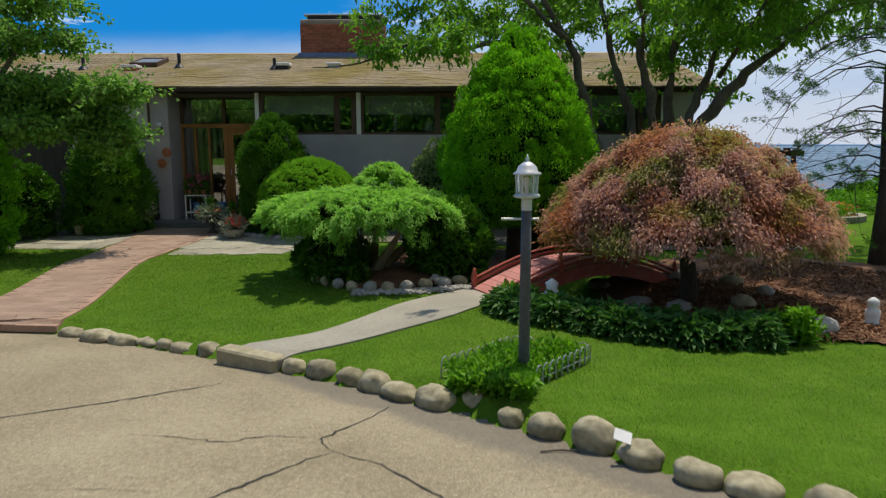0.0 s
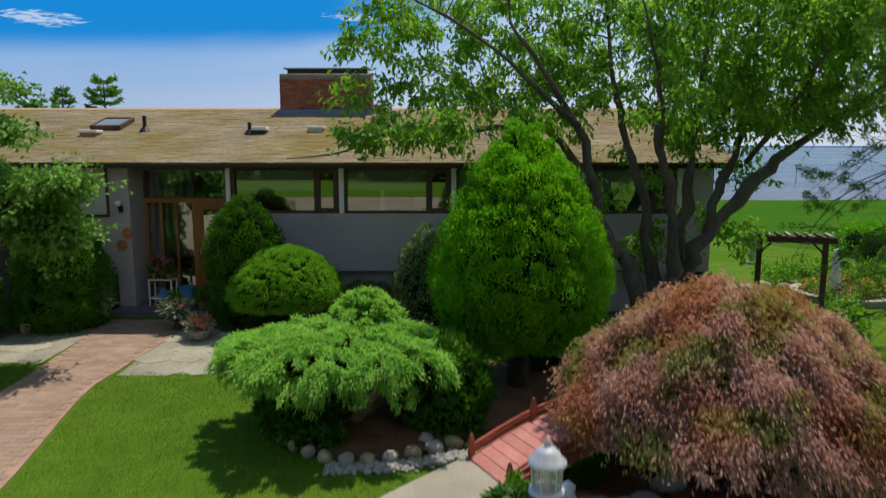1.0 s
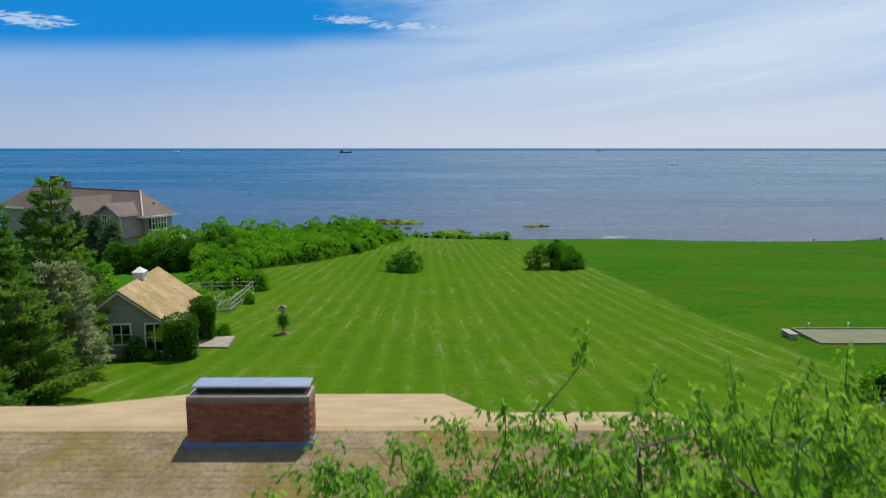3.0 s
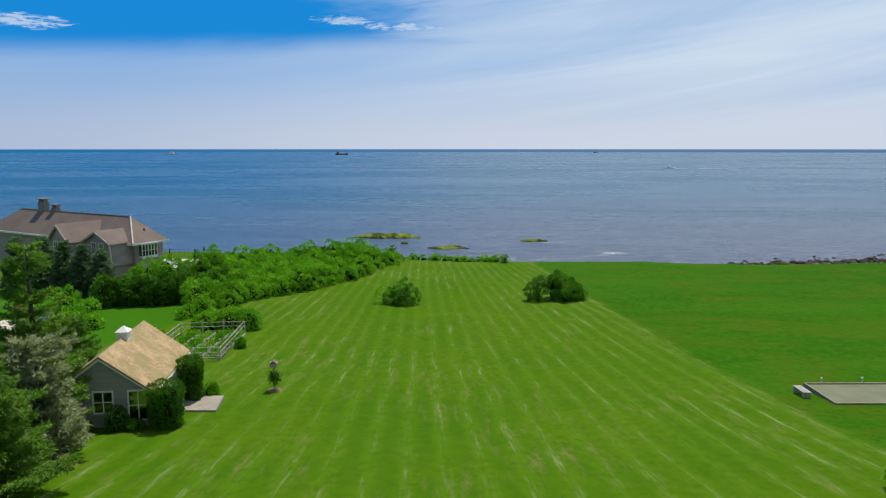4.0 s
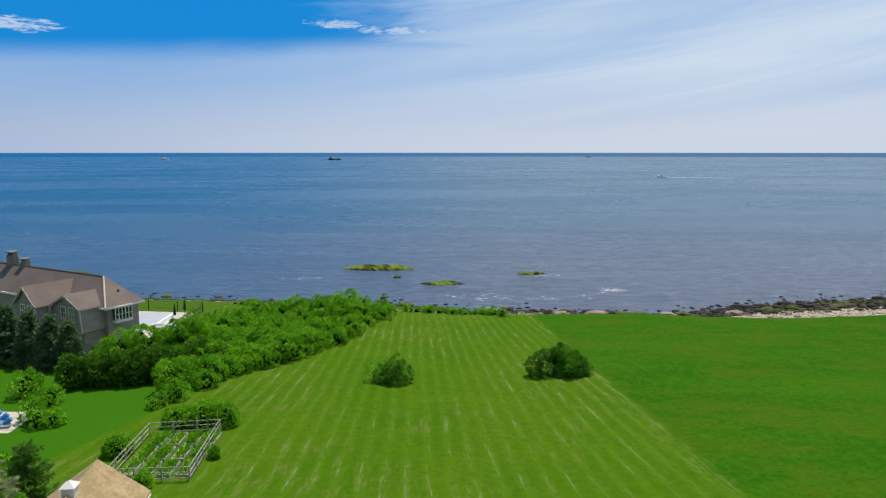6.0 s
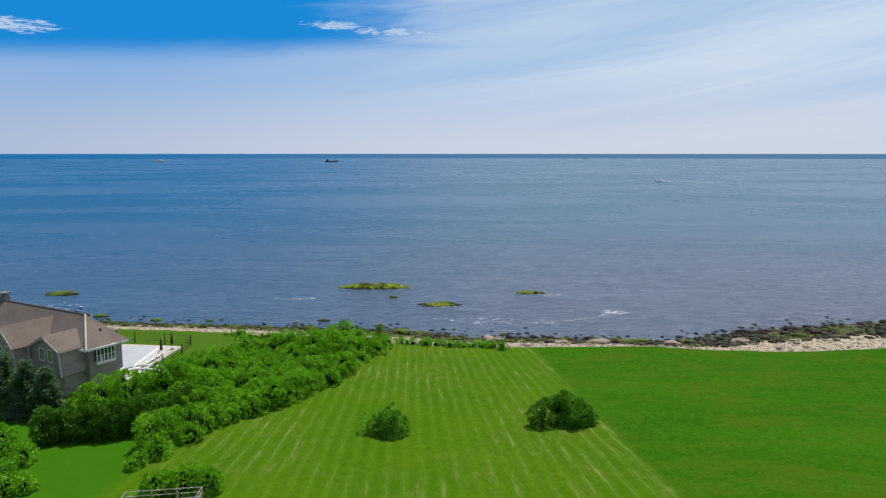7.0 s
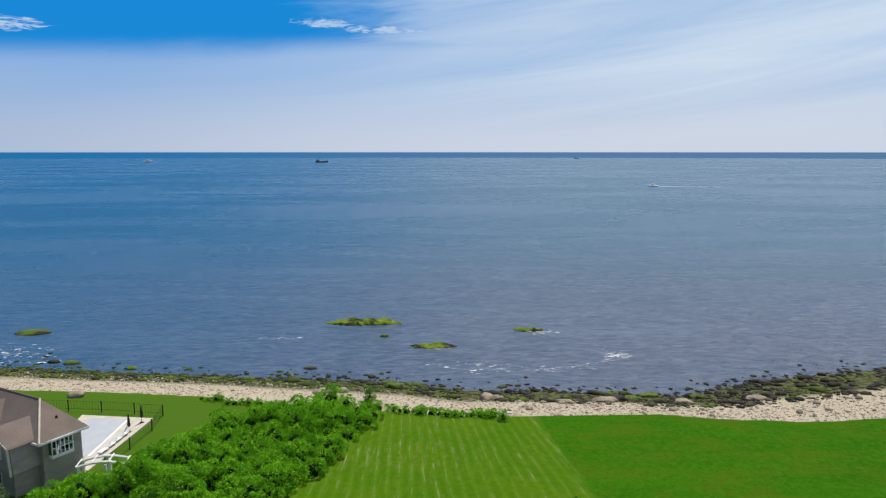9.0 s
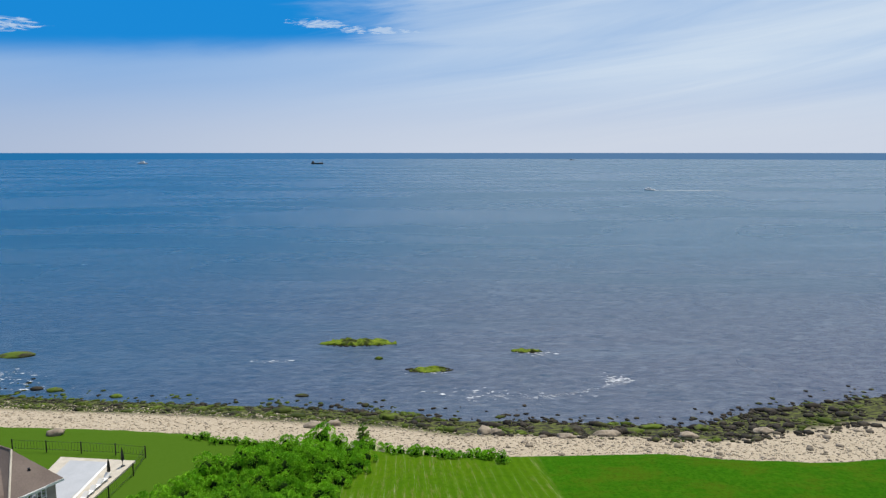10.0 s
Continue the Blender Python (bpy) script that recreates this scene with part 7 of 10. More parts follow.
def shore():
    rng = np.random.default_rng(31)
    wet, bare, dry, peb = [], [], [], []
    for _ in range(7600):
        x = rng.uniform(-110, 120)
        ye, ys = np.interp(x, EDGE_X, EDGE_Y), np.interp(x, SHORE_X, SHORE_Y)
        wide = np.interp(x, (-110, -40, 0, 12, 40, 56, 70, 120), (0.42, 0.40, 0.40, 0.48, 0.60, 0.55, 0.62, 0.66))
        s = 1.03 - wide * rng.random() ** 1.15
        y = ye + 1.8 + (ys - ye - 1.8) * s
        if noise.noise(Vector((x * 0.16, y * 0.3, 3.0))) < -0.24 and x > -10 or noise.noise(Vector((x * 0.5, y * 0.8, 9.0))) < -0.22:
            continue
        r = min(1.35, rng.lognormal(-1.5, 0.66) * np.interp(x, (-60, 0, 40, 120), (0.8, 0.9, 1.1, 1.2)))
        weedy = noise.noise(Vector((x * 0.11, y * 0.25, 21.0))) > np.interp(x, (-20, 6, 20, 60), (-0.5, -0.10, 0.22, 0.20))
        (wet if weedy else bare).append((x, y, max(land(x, y), SEA_Z - 0.1) + r * 0.1, r * rng.uniform(0.8, 1.7), r * rng.uniform(0.7, 1.2), r * rng.uniform(0.35, 0.7), rng.uniform(0, 3.1)))
    for _ in range(260):
        x = rng.uniform(-100, 120)
        ys = np.interp(x, SHORE_X, SHORE_Y)
        y = ys + abs(rng.normal()) * np.interp(x, (-100, -70, 0, 60, 120), (6, 2.5, 2.6, 3.0, 5.0))
        r = rng.uniform(0.18, 0.6)
        (wet if x < 0 else bare).append((x, y, SEA_Z + 0.02, r * 1.4, r, r * 0.5, rng.uniform(0, 3.1)))
    for cx, cy, rx, ry in ((-14.0, 203.4, 7.6, 2.4), (3.2, 181.6, 4.8, 1.5), (27.0, 194.9, 2.9, 1.3)):
        for _ in range(int(rx * 14)):
            a, k = rng.uniform(0, 6.28), rng.uniform(0.85, 1.12)
            r = rng.uniform(0.12, 0.42)
            bare.append((cx + math.cos(a) * rx * k, cy + math.sin(a) * ry * k, SEA_Z + 0.05, r * 1.5, r, r * 0.55, rng.uniform(0, 3.1)))
    for _ in range(200):
        x = rng.uniform(5, 120)
        ye, ys = np.interp(x, EDGE_X, EDGE_Y), np.interp(x, SHORE_X, SHORE_Y)
        s = rng.uniform(0.05, 0.6)
        y = ye + 1.8 + (ys - ye - 1.8) * s
        r = rng.lognormal(-1.35, 0.5)
        dry.append((x, y, land(x, y) + r * 0.15, r * 1.3, r, r * 0.6, rng.uniform(0, 3.1)))
    for _ in range(11000):
        x = rng.uniform(-100, 105)
        ye, ys = np.interp(x, EDGE_X, EDGE_Y), np.interp(x, SHORE_X, SHORE_Y)
        s = rng.uniform(-0.05, np.interp(x, (-100, -20, 12, 40, 105), (0.82, 0.78, 0.6, 0.5, 0.5)))
        y = ye + 1.8 + (ys - ye - 1.8) * s
        r = rng.lognormal(-1.75, 0.42)
        r *= 0.6
        peb.append((x, y, land(x, y) + r * 0.2, r * 1.3, r, r * 0.6, rng.uniform(0, 3.1)))
    rock_field("shore_rocks", wet, WET_ROCK, "dark wet rocks with green weed along the waterline", "rocks", 1, 3)
    rock_field("shore_rocks", bare, BARE_ROCK, "dark wet broken rocks at the waterline", "rocks", 1, 6)
    rock_field("dry_rocks", dry, DRY_ROCK, "brown weathered rocks strewn over the beach", "rocks", 1, 4)
    rock_field("pebbles", peb, PEBBLE, "pale rounded beach pebbles", "pebbles", 0, 5)


shore()


def boulder(x, y, z, rx, ry, rz, mat, label, group="", seed=1, sub=3, name="boulder", category="rock", rough=0.10, jitter=0.02):
    rng = np.random.default_rng(seed)
    v, f = rock_verts(rng, sub, jitter)
    c = np.array([noise.fractal(Vector(p) * 1.7 + Vector((seed * 3.1, 0, 0)), 1.0, 2.0, 4) for p in v])
    v = np.sign(v) * np.abs(v) ** (0.9 if rough > 0.12 else 1.0)
    v = v * (1 + rough * c)[:, None] * (rx, ry, rz)
    ob = part(name, array_mesh(name, v, f, True), mat)
    ob.matrix_basis = pose(x, y, z, 0, 0, rng.uniform(-15, 15))
    return tagged(ob, label, category, group)


for i, (x, y, rx, ry, rz) in enumerate(((-93, 196.2, 4.2, 2.0, 0.9), (-8.2, 190.2, 1.0, 0.7, 0.55), (24.0, 195.6, 0.8, 0.6, 0.3), (-58, 167.6, 1.2, 0.9, 0.5), (-72, 171.5, 1.6, 1.0, 0.6), (-76, 172.6, 1.3, 0.9, 0.6), (-22, 166.5, 1.4, 0.7, 0.35),
                                        (-9.3, 160.8, 0.8, 0.6, 0.4), (-14.5, 161.0, 0.6, 0.5, 0.3), (15.5, 154.0, 1.1, 0.5, 0.3))):
    boulder(x, y, SEA_Z + 0.08, rx, ry, rz, WET_ROCK, "dark weed-covered rock standing out of the sea", "sea rocks", 60 + i)
for i, (x, y, rx, ry, rz, mt) in enumerate(((-16.5, 144.5, 2.0, 1.5, 1.0, 1), (-13.5, 146.0, 1.6, 1.2, 0.9, 1), (-4.5, 151.5, 2.3, 1.5, 1.1, 0), (11.4, 142.6, 1.9, 1.6, 1.2, 1), (13.2, 142.0, 1.3, 1.2, 0.9, 1), (31, 140.5, 2.8, 1.4, 0.8, 1), (36, 143, 3.0, 1.5, 0.7, 0),
                                            (44, 139.5, 2.2, 1.4, 0.9, 1), (49, 145.8, 2.4, 1.6, 1.0, 0), (24, 139.0, 2.0, 1.2, 0.7, 1), (40, 146.6, 3.4, 1.1, 0.6, 0), (57, 141.0, 2.2, 1.5, 0.8, 1), (-53, 135.2, 1.7, 1.1, 0.9, 1), (26, 143.5, 2.4, 1.3, 0.8, 0))):
    boulder(x, y, land(x, y) + rz * 0.15, rx * 0.75, ry * 0.75, rz * 0.8, (WET_ROCK, DRY_ROCK)[mt], ("dark wet boulder at the tide line", "brown weathered boulder on the beach")[mt], "beach boulders", 80 + i, rough=0.32)


def skerry(x, y, rx, ry, h, seed, label):
    n = 72
    rng = np.random.default_rng(seed)
    rad = [1 + 0.22 * math.sin(2 * a + seed) + 0.12 * math.sin(5 * a + seed * 2) + rng.normal() * 0.05 for a in np.linspace(0, 2 * math.pi, n, endpoint=False)]
    m = Mesher()
    rings = ((1.0, -0.5), (0.98, 0.05), (0.92, 0.3), (0.84, 0.5), (0.72, 0.65), (0.58, 0.78), (0.42, 0.88), (0.24, 0.96), (0.02, 1.0))
    v = []
    for s, z in rings:
        for k in range(n):
            a = 2 * math.pi * k / n
            px, py = math.cos(a) * rad[k] * s * rx, math.sin(a) * rad[k] * s * ry
            v.append((px, py, z * h + 0.8 * h * noise.fractal(Vector((px * 0.7 + seed, py * 0.9, 0)), 0.8, 2.0, 4) * (z > 0)))
    m.add(v, [(i * n + k, i * n + (k + 1) % n, (i + 1) * n + (k + 1) % n, (i + 1) * n + k) for i in range(len(rings) - 1) for k in range(n)])
    ob = part("skerry", m, WEED, None, smooth=True)
    ob.matrix_basis = pose(x, y, SEA_Z)
    tagged(ob, label, "rock", "weedy skerries")


skerry(-14.0, 203.4, 7.6, 2.4, 1.0, 2, "long low skerry covered with yellow-green weed")
skerry(3.2, 181.6, 4.8, 1.5, 0.55, 5, "flat skerry covered with yellow-green weed")
skerry(27.0, 194.9, 2.9, 1.3, 0.5, 8, "small weedy skerry washed by foam")
FOAM = surface("sea_foam", (0.42, 0.46, 0.52), (0.62, 0.65, 0.70), 3, 0.5, 0.8, relief=0.2)


def foam(name, spots, label, seed):
    rng = np.random.default_rng(seed)
    V, F = [], []
    for x, y, r in spots:
        n = 7
        a0 = len(V)
        for k in range(n):
            a = 2 * math.pi * k / n
            q = r * rng.uniform(0.3, 0.85)
            V.append((x + math.cos(a) * q * 1.9, y + math.sin(a) * q * 0.8, SEA_Z + 0.035 + rng.uniform(0, 0.02)))
        F.append(tuple(range(a0, a0 + n)))
    tagged(part(name, Mesher().add(V, F), FOAM), label, "foam", kind="stuff")


def foam_spots():
    rng = np.random.default_rng(8)
    out = []
    for x, y, sx, sy, n in ((29.5, 193.4, 2.6, 1.1, 70), (43, 173, 2.0, 1.6, 90), (-33.5, 189.5, 2.6, 0.9, 30), (19, 164.5, 7, 1.2, 55), (12, 167, 6, 1.6, 40), (5, 180.0, 4.5, 0.8, 20), (-92, 183, 6, 2.2, 90), (-88, 178, 5, 1.5, 60), (-80, 172.5, 6, 1, 40)):
        for _ in range(n):
            out.append((x + rng.normal() * sx, y + rng.normal() * sy, abs(rng.normal()) * 0.20 + 0.05))
    for k in range(120):
        u = k / 119
        out.append((22 + 21 * u + rng.normal() * 0.5, 163.5 + 8.5 * u ** 1.6 + rng.normal() * 0.35, rng.uniform(0.06, 0.22)))
    return out


foam("foam", foam_spots(), "thin white foam round the rocks", 4)


# boats
def vessel(name, x, y, length, beam, hull_mat, top_mat, label, turn, house=(0.3, 0.55), mast=0.0):
    t = thing(name, label, "boat", (x, y, SEA_Z), turn)
    h = length * 0.09
    prof = [(-0.5, 0.42), (-0.46, 0.5), (0.2, 0.5), (0.42, 0.26), (0.5, 0.0)]
    top = [(px * length, py * beam) for px, py in prof] + [(px * length, -py * beam) for px, py in prof[-2::-1]]
    top = top[::-1]
    n = len(top)
    m = Mesher().add([(px * 0.94, py * 0.8, -0.3) for px, py in top] + [(px, py, h * (1 + 0.35 * (px > length * 0.3))) for px, py in top],
                     [tuple(reversed(range(n))), tuple(range(n, 2 * n))] + [(k, (k + 1) % n, n + (k + 1) % n, n + k) for k in range(n)])
    part("hull", m, hull_mat, t)
    a, b = -length * house[0], -length * house[0] + length * (house[1] - 0.3)
    part("cabin", Mesher().box(a, b, -beam * 0.33, beam * 0.33, h, h * 2.0, length * 0.01), top_mat, t)
    part("bridge", Mesher().box(a + length * 0.03, b - length * 0.03, -beam * 0.25, beam * 0.25, h * 2.0, h * 2.7, length * 0.008), top_mat, t)
    if mast:
        part("mast", Mesher().tube([(length * 0.25, 0, h), (length * 0.25, 0, h + length * mast)], length * 0.006, 6), top_mat, t)
    return t


vessel("cargo_ship", -390, 2870, 52, 10, DARK_METAL, SHAKE_ROOF, "dark coastal cargo ship near the horizon", 8, (0.4, 0.5), 0.16)
vessel("ferry", -1108, 2930, 46, 11, WHITE_TRIM, WHITE_TRIM, "white passenger boat far out at sea", 170, (0.2, 0.75))
vessel("motor_boat", 297, 893, 14, 4.2, WHITE_TRIM, WHITE_TRIM, "white motor boat trailing a long wake", 150, (0.1, 0.6))
vessel("trawler", 960, 4200, 30, 8, DARK_METAL, DARK_METAL, "small dark trawler on the horizon", 10, (0.3, 0.5), 0.2)


def wake(x, y, dx, dy, n, w0, seed, label):
    rng = np.random.default_rng(seed)
    spots = []
    for _ in range(n):
        u = rng.random() ** 1.3
        spots.append((x + dx * u + rng.normal() * (w0 + 1.2 * u), y + dy * u + rng.normal() * (w0 + 2.5 * u), rng.uniform(1.0, 2.6) * (1.2 - u)))
    foam("wake", spots, label, seed)


wake(303, 889, 110, -14, 420, 0.7, 3, "white wake behind the motor boat")
wake(-1080, 2930, 130, 0, 160, 1.5, 5, "white wake behind the passenger boat")

# ---- front garden: paths, beds, stones and ornaments ----
PATH_BRICK = surface("path_brick", (0.240, 0.162, 0.118), (0.310, 0.220, 0.165), 40, 2.5, 0.9, relief=0.4, depth=0.004, vary=0.14, stain=(0.36, 0.27, 0.20))
PATH_BRICK_JOINED = surface("path_brick_joined", (0.240, 0.162, 0.118), (0.310, 0.220, 0.165), 40, 2.5, 0.9, relief=0.4, depth=0.004, vary=0.14, island=True, stain=(0.36, 0.27, 0.20))
FLAG = surface("flagstone", (0.23, 0.22, 0.165), (0.37, 0.35, 0.275), 18, 2.2, 0.9, relief=0.5, depth=0.012, stain=(0.16, 0.17, 0.10), vary=0.15)
MULCH = surface("red_mulch", (0.11, 0.050, 0.026), (0.24, 0.125, 0.068), 30, 3, 0.95, relief=1.0, depth=0.03)
CURB_STONE = surface("curb_stone", (0.20, 0.175, 0.105), (0.40, 0.36, 0.245), 16, 4, 0.9, relief=0.5, depth=0.015, stain=(0.16, 0.145, 0.075), stain_at=(0.5, 0.66), vary=0.15)
GREY_STONE = surface("grey_stone", (0.24, 0.24, 0.22), (0.40, 0.39, 0.36), 20, 4, 0.9, relief=0.5, depth=0.012, vary=0.2)
RED_PAINT = surface("red_paint", (0.36, 0.070, 0.045), (0.50, 0.14, 0.10), 22, 3, 0.65, relief=0.3, depth=0.004, stain=(0.46, 0.20, 0.17), vary=0.12)
RED_DECK = surface("red_deck", (0.40, 0.145, 0.125), (0.52, 0.22, 0.19), 22, 3, 0.7, relief=0.3, depth=0.004, stain=(0.50, 0.27, 0.24), vary=0.1)
PEWTER = surface("pewter", (0.50, 0.51, 0.53), (0.62, 0.63, 0.65), 40, 6, 0.42, metal=0.35, relief=0.1)
POST_GREY = surface("post_grey", (0.060, 0.060, 0.068), (0.095, 0.095, 0.105), 30, 5, 0.55, relief=0.2)
WIRE = surface("grey_wire", (0.30, 0.31, 0.33), (0.42, 0.43, 0.45), 40, 6, 0.5, metal=0.3, relief=0.1)
CLEAR = glassy("lantern_glass", (0.92, 0.92, 0.92), 0.05, 0.12)
WHITE_CAST = surface("white_cast_stone", (0.62, 0.63, 0.64), (0.74, 0.74, 0.74), 25, 4, 0.8, relief=0.2)
L_HOSTA = leafy("hosta_leaf", (0.030, 0.110, 0.020), (0.095, 0.220, 0.045), glow=0.3, patch=3, vary=0.6)
L_FRESH = leafy("fresh_leaf", (0.085, 0.260, 0.010), (0.200, 0.420, 0.020), glow=0.4, patch=3, vary=0.6)
FLOWER_PINK = leafy("pink_petals", (0.55, 0.10, 0.22), (0.75, 0.30, 0.42), glow=0.3)
FLOWER_RED = leafy("coral_petals", (0.60, 0.10, 0.06), (0.80, 0.24, 0.16), glow=0.3)
FLOWER_WHITE = leafy("white_petals", (0.60, 0.60, 0.52), (0.78, 0.78, 0.70), glow=0.3)
TERRACOTTA = surface("terracotta", (0.40, 0.15, 0.07), (0.52, 0.22, 0.11), 25, 4, 0.85, relief=0.2)
URN_DARK = surface("dark_urn", (0.035, 0.035, 0.033), (0.07, 0.07, 0.065), 25, 5, 0.7, relief=0.3)
URN_STONE = surface("stone_planter", (0.30, 0.27, 0.22), (0.42, 0.39, 0.33), 25, 5, 0.9, relief=0.4)
BLUE_PLASTIC = surface("blue_plastic", (0.05, 0.20, 0.46), (0.07, 0.25, 0.54), 20, 4, 0.4, relief=0.05)


# driveway cracks
def crack(points, width, seed):
    rng = np.random.default_rng(seed)
    pts = []
    for (ax, ay), (bx, by) in zip(points, points[1:]):
        n = max(2, int(math.dist((ax, ay), (bx, by)) / 0.05))
        for k in range(n):
            u = k / n
            pts.append((ax + (bx - ax) * u + rng.normal() * 0.008, ay + (by - ay) * u + rng.normal() * 0.008))
    pts.append(points[-1])
    m, v = Mesher(), []
    for i, (x, y) in enumerate(pts):
        a, b = pts[max(i - 1, 0)], pts[min(i + 1, len(pts) - 1)]
        d = Vector((b[0] - a[0], b[1] - a[1])).normalized()
        w = width * rng.uniform(0.35, 1.25) * min(1, 0.2 + (len(pts) - i) / 15, 0.2 + i / 15)
        for s in (-1, 1):
            px, py = x - d.y * w * s, y + d.x * w * s
            v.append((px, py, float(drive_z(px, py)) + 0.004))
    m.add(v, [(2 * i, 2 * i + 2, 2 * i + 3, 2 * i + 1) for i in range(len(pts) - 1)])
    return m


CRACK = surface("crack_fill", (0.022, 0.020, 0.017), (0.05, 0.048, 0.040), 40, 6, 0.95, relief=0)
drive = bpy.data.objects["driveway"]
for i, (pts, w) in enumerate((([(-3.5, 4.55), (-3.29, 4.73), (-2.67, 5.12), (-1.97, 5.68)], 0.010), ([(-2.2, 4.4), (-1.9, 4.36), (-1.5, 4.27), (-1.23, 4.4), (-0.89, 4.34)], 0.007),
                              ([(-0.49, 5.05), (-0.6, 4.8), (-0.89, 4.34), (-0.86, 4.25), (-0.76, 4.12)], 0.012), ([(-0.76, 4.12), (-1.0, 3.85), (-1.29, 3.46), (-1.7, 2.9)], 0.012),
                              ([(-0.76, 4.12), (-0.62, 4.02), (-0.42, 3.9), (-0.07, 3.48), (0.2, 3.0)], 0.010), ([(-2.4, 3.5), (-2.0, 3.55), (-1.6, 3.5)], 0.004))):
    part("crack", crack(pts, w, i), CRACK, drive)

# curb of boulders
for i, (x, y, w, hgt) in enumerate(((-4.37, 7.68, 0.36, 0.10), (-3.94, 7.44, 0.43, 0.13), (-3.60, 7.28, 0.36, 0.11), (-3.28, 7.20, 0.30, 0.09), (-3.03, 7.02, 0.20, 0.12), (-2.79, 6.92, 0.32, 0.10), (-2.46, 6.76, 0.29, 0.14),
                                     (-1.45, 6.11, 0.26, 0.14), (-1.16, 5.96, 0.31, 0.17), (-0.88, 5.75, 0.26, 0.15), (-0.66, 5.58, 0.30, 0.18), (-0.43, 5.35, 0.32, 0.13), (-0.13, 5.13, 0.34, 0.17), (0.16, 5.10, 0.24, 0.17),
                                     (0.41, 4.73, 0.21, 0.15), (0.63, 4.51, 0.29, 0.18), (0.91, 4.28, 0.32, 0.24), (1.14, 4.03, 0.30, 0.17), (1.39, 3.77, 0.30, 0.16), (1.63, 3.60, 0.33, 0.14), (1.94, 3.36, 0.30, 0.17), (2.2, 3.09, 0.30, 0.18),
                                     (2.5, 2.78, 0.34, 0.17), (2.8, 2.40, 0.32, 0.2), (3.1, 1.98, 0.34, 0.17))):
    slope = math.degrees(math.atan2(np.interp(x + 0.1, CURB_X, CURB_Y) - np.interp(x - 0.1, CURB_X, CURB_Y), 0.2))
    y -= 0.07
    b = boulder(x, y, float(drive_z(x, y)) + hgt * 0.30, w * (0.57 if i < 13 else 0.47), w * (0.36 if hgt > 0.12 else 0.32), hgt * (0.64 if i < 13 else 0.56), CURB_STONE, "rounded tan fieldstone set along the drive edge", "curb stones", 200 + i, 3, "fieldstone", "stone", rough=0.13, jitter=0.008)
    b.rotation_euler.z = radians(slope + SEED.uniform(-8, 8))
card = whole("paper_card", Mesher().box(-0.055, 0.055, -0.002, 0.002, -0.04, 0.04, 0.001), WHITE_TRIM, "small white card propped on a curb stone", "card")
card.matrix_basis = pose(1.03, 3.98, 0.015, -52, 18, -8)
whole("twig", Mesher().tube([(0.55, 4.12, float(drive_z(0, 4.1)) + 0.008), (0.68, 4.14, float(drive_z(0, 4.1)) + 0.012), (0.80, 4.13, float(drive_z(0, 4.1)) + 0.008)], 0.006, 5), BARK_DARK, "thin dark twig lying on the drive", "twig")


# lamp post
def lamp_post():
    t = thing("lamp_post", "dark grey lamp post with a pewter glass lantern", "lamp post", (0.575, 5.44, -0.13))
    part("post", Mesher().lathe([(0.052, -0.1), (0.046, 0.1), (0.043, 0.9), (0.040, 1.40)], 14), POST_GREY, t, smooth=True)
    part("ladder_bar", Mesher().tube([(-0.20, 0, 1.31), (0.10, 0, 1.31)], 0.010, 8), PEWTER, t)
    l = part("lantern", Mesher().lathe([(0.043, 1.38), (0.043, 1.47), (0.050, 1.47)], 14), PEWTER, t, "pewter lantern with a domed cap")
    part("lantern_base", Mesher().lathe([(0.05, 1.47), (0.105, 1.485), (0.105, 1.50), (0.085, 1.512)], 12), PEWTER, l)
    part("glass", Mesher().lathe([(0.078, 1.512), (0.086, 1.665)], 12, caps=False), CLEAR, l)
    for k in range(6):
        a = 2 * math.pi * k / 6
        part("rib", Mesher().tube([(0.080 * math.cos(a), 0.080 * math.sin(a), 1.505), (0.089 * math.cos(a), 0.089 * math.sin(a), 1.668)], 0.006, 5), PEWTER, l)
    part("bulb", Mesher().lathe([(0.014, 1.512), (0.016, 1.55), (0.032, 1.60), (0.022, 1.635), (0.0, 1.645)], 10, caps=False), WHITE_CAST, l, smooth=True)
    part("cap", Mesher().lathe([(0.112, 1.660), (0.112, 1.672), (0.086, 1.685), (0.072, 1.725), (0.040, 1.752), (0.022, 1.760), (0.014, 1.772), (0.020, 1.782), (0.008, 1.795), (0.002, 1.822)], 16), PEWTER, l, smooth=True)
    return t


lamp_post()


